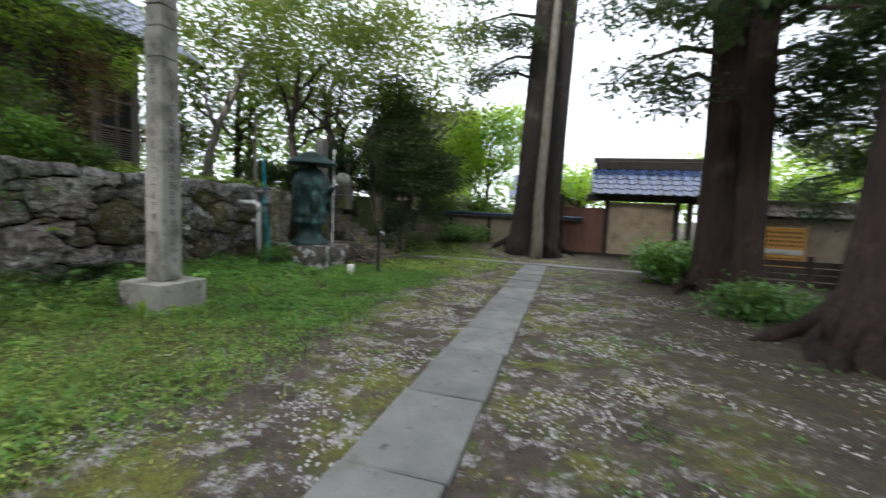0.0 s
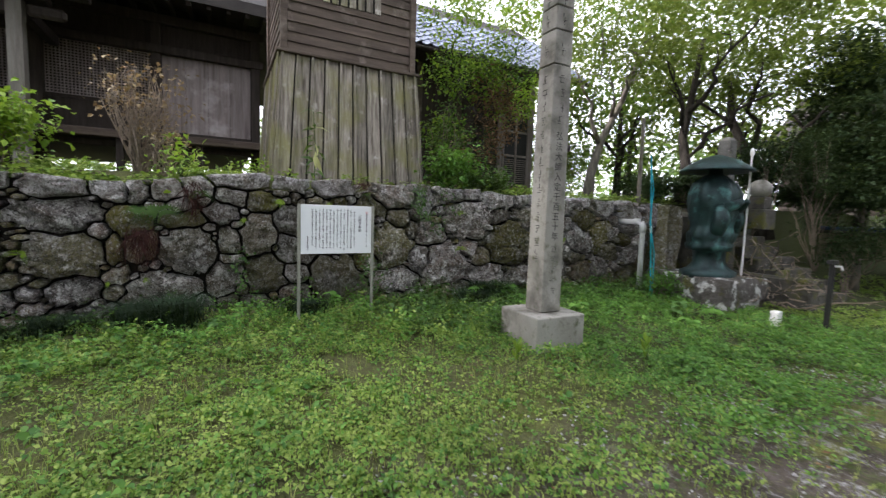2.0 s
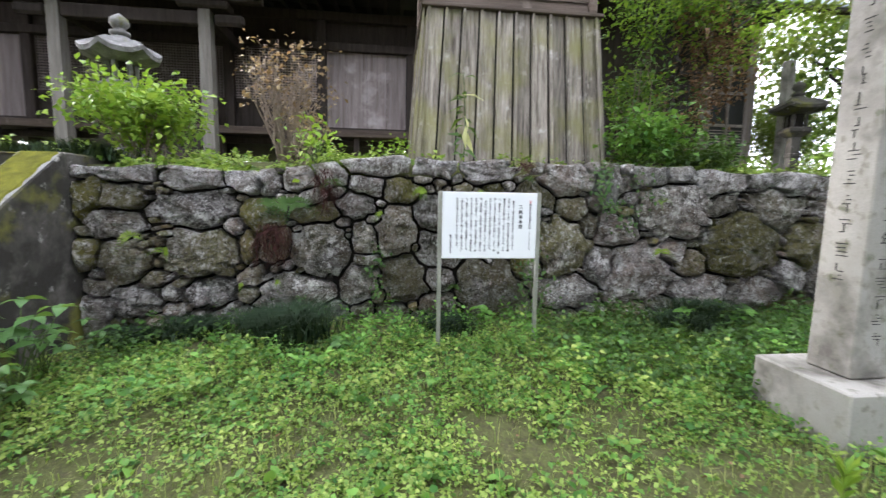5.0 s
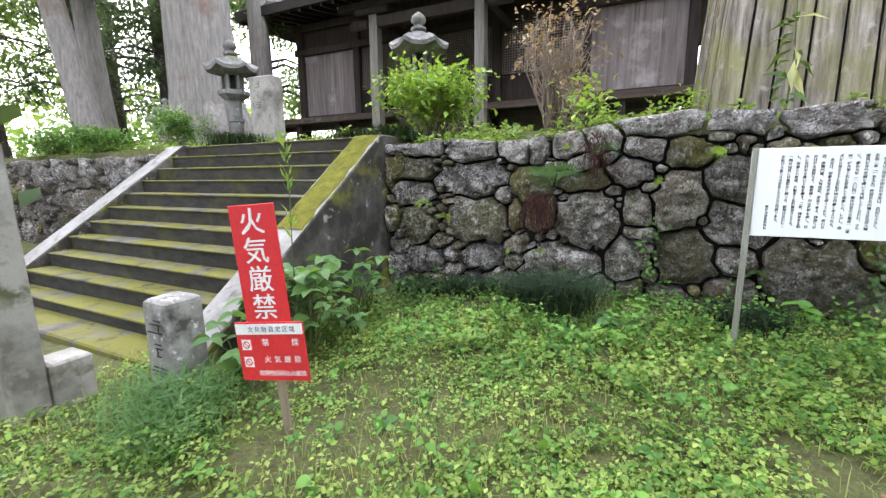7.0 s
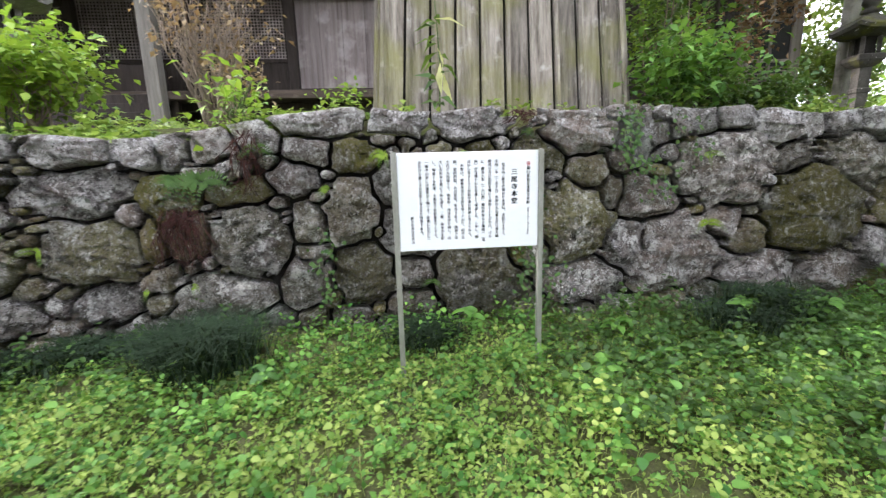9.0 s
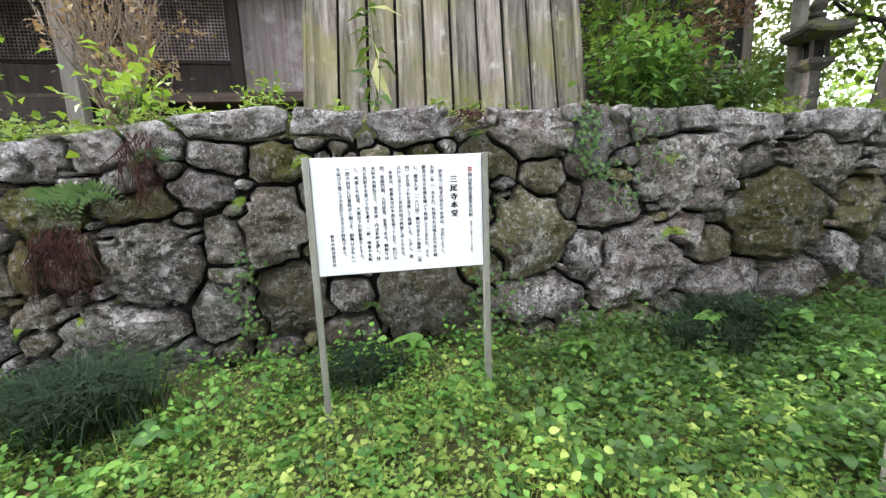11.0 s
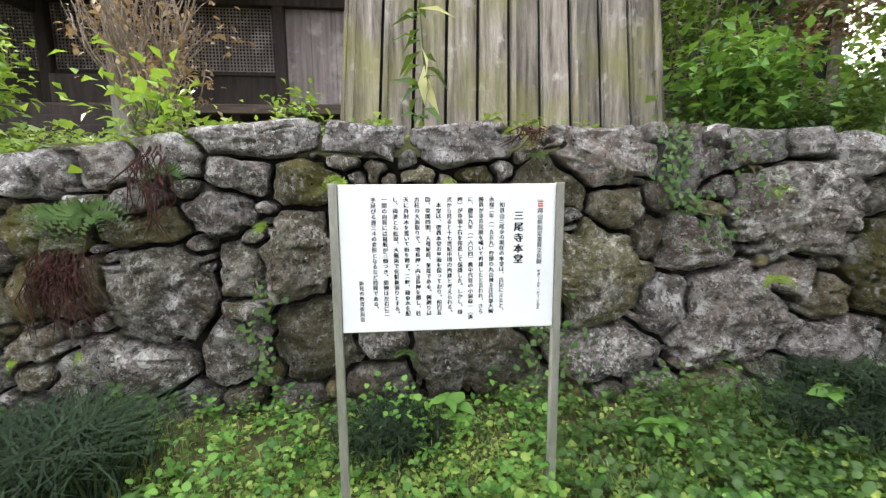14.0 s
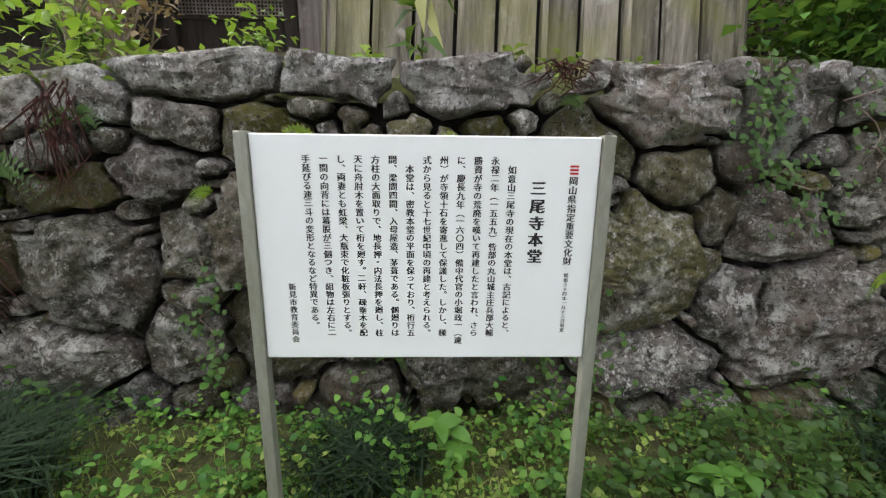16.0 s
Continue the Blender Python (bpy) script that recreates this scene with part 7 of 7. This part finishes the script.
    a = r.uniform(0, 6.28, len(b))
    ob = new("thin_grass", blade_mesh("thin_grass", b, np.stack([np.cos(a), np.sin(a), 0 * a], 1), r.uniform(0.04, 0.16, len(b)), 0.005, F_GRASS, 0.6))
    tagged(ob, "thin grass blades between the weeds", "grass", kind="stuff")
    # tops of the walls and the terrace
    tw = lambda x, y: np.where(y < 9.6, 0.7 * smooth01(fbm(x, y, 3.0), -0.6, 0.5), 0.5) * (~((np.abs(x + 9.25) < 1.15) & (np.abs(y - 2.9) < 1.2))) * ~((y < -2.2) & (y > -5.7) & (x > -8.3))
    b = scatter(6500, -10.2, EDGE - 0.03, -13.0, 13.0, tw, r)
    plants("terrace_weeds", "weeds and ferns along the terrace edge", b, 5, 0.03, 0.2, 0.04, 0.10, F_WEED, r)
    # plants that hang over the wall's top
    ed = lambda x, y: 0.9 * smooth01(fbm(x * 2, y, 3.1), -0.5, 0.4)
    b = scatter(420, -7.85, -7.42, -1.75, 1.2, ed, r)
    b[:, 2] = np.maximum(b[:, 2], topline(b[:, 1]) - 0.04)
    plants("edge_weeds", "leafy weeds hanging over the coping stones", b, 5, 0.03, 0.16, 0.04, 0.10, F_WEED, r)
    # dead leaves on the ground
    b = scatter(900, -7.2, 3.5, -2.0, 12.0, lambda x, y: 0.5 * off_things(x, y), r)
    a = r.uniform(0, 6.28, len(b))
    b[:, 2] += 0.02
    ob = new("dead_leaves", leaf_mesh("dead_leaves", b, np.stack([np.cos(a), np.sin(a), 0 * a], 1), r.uniform(0.03, 0.07, len(b)), 0.025, F_LITTER, 0.2, 0.0))
    tagged(ob, "scattered brown dead leaves", "leaf litter", kind="stuff")


build_weeds()


def tuft(x, y, z, n, h, seed, label="dark arching tuft of sedge", mat=None, name="sedge_tuft", w=0.007, spread=0.12):
    r = np.random.default_rng(seed)
    a = r.uniform(0, 6.28, n)
    base = np.stack([r.normal(0, spread, n), r.normal(0, spread, n), np.zeros(n) - 0.02], 1)
    me = blade_mesh(name, base, np.stack([np.cos(a), np.sin(a), 0 * a], 1), h * r.uniform(0.6, 1.2, n), w, mat or F_TUFT, 0.9)
    ob = new(name, me)
    ob.matrix_world = pose(x, y, z)
    return tagged(ob, label, "grass tuft", kind="stuff")


for i, (x, y, h, s) in enumerate(((-6.72, 0.47, 0.36, 0.13), (-6.98, 0.15, 0.26, 0.12), (-7.0, 2.0, 0.19, 0.11), (-7.15, -0.6, 0.22, 0.13), (-7.1, 5.0, 0.3, 0.15), (-6.9, 4.6, 0.22, 0.14), (-7.15, -1.2, 0.2, 0.13), (-4.2, -1.45, 0.32, 0.16), (-4.05, -1.15, 0.26, 0.12), (-4.35, -1.3, 0.3, 0.13), (-8.2, -5.5, 0.3, 0.2), (-8.3, -2.9, 0.2, 0.2), (-7.9, -2.0, 0.22, 0.15))):
    by_stair = 7 <= i <= 9
    tuft(x, y, height1(x, y), 240 if by_stair else 900, h if by_stair else h * 1.25, 200 + i, "green grass clump by the stair post" if by_stair else "dark arching tuft of sedge", F_BROAD if by_stair else None, spread=s, w=0.011)


def broad_plant(x, y, z, h, n, leaf, mat, seed, name="broadleaf_plant", label="broad-leaved plant with wide veined leaves"):
    t = thing(name, label, "plant", x, y, z)
    r = random.Random(seed)
    for i in range(n):
        a = r.uniform(0, 6.28)
        hh = h * r.uniform(0.5, 1.0)
        e = Vector((math.cos(a) * h * 0.45 * r.uniform(0.3, 1), math.sin(a) * h * 0.45 * r.uniform(0.3, 1), hh))
        part("stem", tubem([(0, 0, -0.05), e * 0.5 + Vector((0, 0, 0.05)), e], [0.006, 0.005, 0.003], 5), M_STEM, t)
        k = 4
        at = np.array([tuple(e)] * k)
        an = np.array([a + q * 1.57 + r.uniform(-0.3, 0.3) for q in range(k)])
        out = np.stack([np.cos(an), np.sin(an), np.full(k, 0.05)], 1)
        part("leaf_whorl", ovate_mesh("leaf_whorl", at, out, leaf * r.uniform(0.8, 1.2), leaf * 0.55, mat, 0.08, 0.3), mat, t)


for i, (x, y, h, n, l, m) in enumerate(((-5.9, -1.3, 0.74, 13, 0.15, F_BROAD), (-5.5, -1.45, 0.78, 12, 0.17, F_BROAD), (-5.15, -1.45, 0.70, 11, 0.17, F_BROAD), (-4.95, -1.2, 0.38, 8, 0.12, F_BROAD), (-5.6, -1.0, 0.42, 8, 0.11, F_BROAD), (-6.35, -1.45, 0.45, 8, 0.11, F_BROAD),
                                        (-4.8, -1.45, 0.5, 8, 0.12, F_BROAD), (-5.25, -1.2, 0.6, 9, 0.12, F_BROAD), (-4.6, -1.3, 0.32, 6, 0.11, F_BROAD), (-6.9, -1.35, 0.35, 6, 0.10, F_BROAD),
                                        (-6.9, 4.7, 0.22, 4, 0.13, F_WEEDDARK), (-6.8, 5.2, 0.25, 4, 0.14, F_WEEDDARK), (-6.75, 3.5, 0.2, 3, 0.12, F_WEEDDARK), (-6.95, 2.35, 0.24, 3, 0.12, F_WEEDDARK), (-6.5, 0.9, 0.16, 3, 0.11, F_BROAD),
                                        (-6.2, 3.05, 0.25, 4, 0.09, F_WEEDDARK), (-5.6, 5.6, 0.25, 4, 0.13, F_WEEDDARK), (-4.6, 6.6, 0.25, 4, 0.13, F_WEEDDARK), (-4.9, 7.8, 0.28, 5, 0.14, F_WEEDDARK), (-5.2, 7.2, 0.28, 5, 0.14, F_BROAD))):
    broad_plant(x, y, height1(x, y), h, n, l, m, 300 + i)


def fern(x, y, z, n, length, seed, mat, turn=0.0, label="small fern rooted in the wall's joints", name="fern", hang=True):
    """Fronds of paired leaflets: hung flat before a wall, or arching out all round."""
    r = np.random.default_rng(seed)
    t = thing(name, label, "fern", x, y, z)
    for i in range(n):
        at, out, ln = [], [], []
        a = r.uniform(-1.25, 1.25) if hang else turn + r.uniform(-1.1, 1.1)
        L = length * r.uniform(0.6, 1.1)
        reach = r.uniform(0.25, 0.5)
        for k in range(13):
            s = k / 12
            if hang:
                side_, drop = math.sin(a), math.cos(a)
                p = np.array((L * (reach * s + 0.05), L * side_ * s, L * (0.5 * s * abs(side_) + 0.2 * s - 1.0 * s * s)))
                slope = math.atan2(0.5 * abs(side_) + 0.2 - 2.0 * s, side_ if abs(side_) > 0.05 else 0.05)
                for q in (-1, 1):
                    at.append(p)
                    out.append((0.15, math.cos(slope + q * 1.15), math.sin(slope + q * 1.15)))
            else:
                p = np.array((math.cos(a) * L * s, math.sin(a) * L * s, L * (0.45 * s - 0.75 * s * s)))
                for q in (-1, 1):
                    at.append(p)
                    out.append((math.cos(a + q * 1.2), math.sin(a + q * 1.2), -0.1))
            ln += [L * 0.28 * (1 - s * 0.8) * (0.5 + min(s * 4, 0.5))] * 2
        ln = np.array(ln)
        up = np.tile((1.0, 0.0, 0.35), (len(at), 1)) if hang else None
        part("frond", leaf_mesh("frond", np.array(at), np.array(out), ln, ln * 0.36, mat, 0.1, 0.1, up), mat, t)
    return t


for i, (y, z, n, l, m) in enumerate(((1.72, 1.62, 5, 0.2, F_BUSH), (0.75, 1.68, 4, 0.2, F_IVY), (1.28, 1.36, 3, 0.14, F_BUSH), (0.32, 1.45, 8, 0.32, F_IVY), (0.12, 1.46, 7, 0.24, F_IVY), (4.55, 0.95, 4, 0.2, F_BUSH), (4.5, 1.55, 3, 0.14, F_BUSH), (2.9, 1.78, 3, 0.14, F_IVY),
                                     (-0.95, 0.95, 3, 0.2, F_BUSH), (-1.25, 1.1, 3, 0.25, F_WEED), (2.35, 1.62, 4, 0.12, F_WEED), (2.08, 0.55, 3, 0.12, F_IVY), (5.0, 1.4, 3, 0.15, F_IVY), (6.9, 1.1, 3, 0.16, F_BUSH), (-0.2, 0.6, 2, 0.14, F_BUSH), (0.15, 0.62, 2, 0.12, F_BUSH), (2.75, 0.25, 4, 0.22, F_IVY))):
    fern(FACE + 0.06, y, z, n, l, 400 + i, m)
for i, (x, y, l) in enumerate(((-6.2, -6.6, 0.5), (-6.6, -7.2, 0.5), (-7.75, 0.3, 0.35), (-7.8, -0.3, 0.35), (-7.72, 0.75, 0.3), (-6.9, 2.9, 0.25))):
    fern(x, y, height1(x, y) + 0.05, 9, l, 450 + i, F_BUSH if i < 2 else F_IVY, label="arching green fern on the bank", hang=False)


def vine(y0, z0, y1, z1, seed, n=60, w=0.12):
    """Ivy trailing over the stones: a stem with small leaves close to the wall."""
    t = thing("wall_vine", "trailing ivy on the rubble wall", "vine", FACE + 0.07, 0, 0)
    r = np.random.default_rng(seed)
    s = np.linspace(0, 1, 9)
    ys, zs = y0 + (y1 - y0) * s + r.normal(0, 0.04, 9), z0 + (z1 - z0) * s
    part("stem", tubem([(0.0, a, b) for a, b in zip(ys, zs)], [0.004] * 9, 4), M_TWIG, t)
    q = r.uniform(0, 1, n)
    at = np.stack([r.uniform(0.0, 0.05, n), np.interp(q, s, ys) + r.normal(0, w, n), np.interp(q, s, zs) + r.normal(0, 0.04, n)], 1)
    out = np.stack([r.uniform(0.2, 0.6, n), r.normal(0, 0.7, n), r.normal(-0.4, 0.4, n)], 1)
    L = r.uniform(0.02, 0.05, n)
    part("leaves", leaf_mesh("leaves", at, out, L, L * 0.85, F_IVY, 0.1, 0.2, up=np.tile((1.0, 0, 0.4), (n, 1))), F_IVY, t)


vine(3.74, 2.0, 3.8, 1.45, 1, 170, 0.07)
vine(3.9, 1.6, 4.1, 1.2, 2, 70, 0.1)
vine(2.93, 1.2, 2.95, 0.3, 3, 110, 0.07)
vine(1.22, 1.05, 1.22, 0.45, 4, 70, 0.05)
vine(3.0, 0.75, 3.2, 0.3, 5, 60, 0.1)
vine(4.2, 1.9, 4.35, 1.5, 6, 50, 0.1)


def dead_roots(y, z, n, length, seed):
    """Rusty dead roots that hang down the stones."""
    ob_t = thing("hanging_roots", "rusty brown dead roots hanging over the stones", "dead roots", FACE + 0.09, y, z)
    r = random.Random(seed)
    bm = bmesh.new()
    for i in range(n):
        a, l, z1 = r.gauss(0, 0.06), length * r.uniform(0.3, 1.1), r.uniform(-0.3, 0.05) * length
        q = a + r.gauss(0, 0.05)
        tube(bm, [(-0.02, a, z1), (0.03 + r.uniform(0, 0.03), q, z1 - l * 0.35), (0.03, q + r.gauss(0, 0.03), z1 - l * 0.7), (0.02, q + r.gauss(0, 0.07), z1 - l)], [0.005, 0.004, 0.003, 0.0015], 4)
    tagged(part("root_mat", bm, M_DRYROOT, ob_t), kind="stuff")


dead_roots(0.13, 1.24, 85, 0.40, 1)
dead_roots(0.66, 1.82, 34, 0.42, 2)
dead_roots(2.84, 1.95, 26, 0.14, 3)


# a tall slim weed that stands at the stair's foot and another on the ground
def tall_weed(x, y, h, seed):
    z = height1(x, y)
    t = thing("tall_weed", "tall slim weed with narrow upright leaves", "plant", x, y, z)
    part("stem", tubem([(0, 0, -0.05), (0.01, 0.01, h * 0.5), (0.0, 0.03, h)], [0.006, 0.005, 0.003], 5), M_STEM, t)
    r = np.random.default_rng(seed)
    n = 26
    a = r.uniform(0, 6.28, n)
    at = np.stack([0 * a, 0 * a, h * r.uniform(0.55, 1.0, n)], 1)
    part("leaves", leaf_mesh("leaves", at, np.stack([np.cos(a) * 0.5, np.sin(a) * 0.5, 0 * a + 0.9], 1), 0.11, 0.028, F_BUSH, 0.1, 0.1), F_BUSH, t)


tall_weed(-5.2, -1.28, 1.7, 1)
tall_weed(-3.75, 4.6, 0.4, 2)
tall_weed(-4.2, 3.4, 0.35, 3)


# ---- gravel ----
def build_gravel():
    r = np.random.default_rng(8)
    d = lambda x, y: off_things(x, y) * smooth01(fbm(x * 1.6, y * 1.6, 2.1), -0.2, 0.6) * smooth01(x, -4.0, -2.6) * (1 - 0.8 * smooth01(x, 1.0, 2.4))
    b = scatter(24000, -4.0, 3.2, 0.3, 9.0, d, r)
    n = len(b)
    s = r.uniform(0.005, 0.019, n)[:, None, None] * r.uniform(0.7, 1.3, (n, 6, 1))
    octa = np.array([(1, 0, 0), (-1, 0, 0), (0, 1, 0), (0, -1, 0), (0, 0, 0.7), (0, 0, -0.7)], float)
    a = r.uniform(0, 6.28, n)
    rot = np.stack([np.stack([np.cos(a), -np.sin(a), 0 * a], 1), np.stack([np.sin(a), np.cos(a), 0 * a], 1), np.stack([0 * a, 0 * a, 0 * a + 1], 1)], 1)
    v = np.einsum("nij,kj->nki", rot, octa) * s + b[:, None, :] + np.array((0, 0, 0.004))
    f = np.array([(0, 2, 4), (2, 1, 4), (1, 3, 4), (3, 0, 4), (2, 0, 5), (1, 2, 5), (3, 1, 5), (0, 3, 5)])
    faces = (np.arange(n)[:, None, None] * 6 + f).reshape(-1, 3)
    ob = new("gravel", mesh_np("gravel", v.reshape(-1, 3), faces, M_PEBBLE))
    tagged(ob, "pale gravel scattered over the trodden earth", "gravel", kind="stuff")


build_gravel()


# leafy maple boughs in front of the tiled house
broad_tree("maple_tree", "slim maple spreading bright leaves before the house", -9.6, 5.3, TOP, [(0, 0, 0), (0.05, 0.1, 1.0), (0.0, 0.2, 2.0), (0.1, 0.5, 3.0)],
           [((0, 0.2, 1.8), (0.7, 0.9, 2.5), 0.03), ((0, 0.3, 2.2), (0.6, -0.4, 2.9), 0.03), ((0, 0.2, 1.4), (0.8, 1.4, 1.9), 0.03)],
           [(0.5, 0.3, 2.4, 0.6, 1.0, 0.3), (0.5, 1.3, 2.0, 0.6, 0.8, 0.3), (0.4, 0.6, 3.0, 0.6, 1.0, 0.35), (0.4, -0.2, 1.3, 0.5, 0.5, 0.35), (0.3, 2.4, 2.6, 0.6, 0.8, 0.3), (0.5, 0.9, 3.9, 0.7, 1.3, 0.4), (0.5, -0.3, 3.5, 0.6, 0.7, 0.35), (0.4, 1.8, 4.6, 0.7, 1.2, 0.4)], 3800, 0.10, M_BARKDARK, F_MAPLEMID, 101, 0.06)
shrub("leafy_shrub", "young trees behind the stone lantern", -13.6, 12.0, 1.9, 1.3, 2.4, 2200, 0.13, F_MAPLE, 120, 10)
shrub("leafy_shrub", "young trees behind the stone lantern", -15.5, 14.6, 1.9, 1.6, 3.0, 2600, 0.15, F_DEEP, 121, 10)


# dead boughs and shaded growth round the statue and the side stair
def dead_brush(x, y, z, w, h, n, seed):
    t = thing("dead_branches", "heap of grey-brown dead branches beside the statue", "branches", x, y, z)
    r = random.Random(seed)
    for i in range(n):
        a = Vector((r.uniform(-w, w), r.uniform(-w * 0.6, w * 0.6), r.uniform(-0.05, h * 0.5)))
        b = a + Vector((r.uniform(-0.9, 0.9), r.uniform(-0.7, 0.3), r.uniform(-0.1, 0.6) * h))
        pts = limb_points(a, b, 0.12, 5, seed + i)
        part("branch", tubem(pts, [0.016, 0.014, 0.011, 0.008, 0.005, 0.003], 5), M_TWIG if i % 3 else M_BARKDARK, t)
        for q in (2, 3, 4):
            e = pts[q] + Vector((r.uniform(-0.3, 0.3), r.uniform(-0.3, 0.2), r.uniform(-0.15, 0.25)))
            part("twig", tubem([pts[q], pts[q].lerp(e, 0.5) + Vector((0, 0, 0.03)), e], [0.006, 0.004, 0.002], 4), M_TWIG, t)
    return t


dead_brush(-5.0, 9.9, 0.1, 0.6, 0.7, 16, 5)
dead_brush(-5.2, 9.75, 0.2, 0.5, 1.2, 16, 7)
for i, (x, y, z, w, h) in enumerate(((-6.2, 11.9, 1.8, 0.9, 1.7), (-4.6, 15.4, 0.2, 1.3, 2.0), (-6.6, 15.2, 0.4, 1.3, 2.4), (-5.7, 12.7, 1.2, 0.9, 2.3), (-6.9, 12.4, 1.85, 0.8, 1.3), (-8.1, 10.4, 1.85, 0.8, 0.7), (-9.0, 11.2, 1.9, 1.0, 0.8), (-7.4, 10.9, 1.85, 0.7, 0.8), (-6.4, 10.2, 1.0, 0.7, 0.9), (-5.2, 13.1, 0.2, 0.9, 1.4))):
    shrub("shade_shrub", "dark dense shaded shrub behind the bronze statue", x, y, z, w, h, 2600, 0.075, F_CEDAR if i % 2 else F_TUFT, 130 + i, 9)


# ---- the walls' stones ----
stone_wall("retaining_wall", "old rubble retaining wall of grey mossy stones", -1.82, 9.7, 0.05, COPING + UPPER + MIDDLE + LOWER + BY_STAIR, 3, FACE)
stone_wall("retaining_wall_beyond_stair", "rubble retaining wall overgrown along its top", -15.0, -5.98, 0.0, [], 5, FACE - 0.02, limit=60)
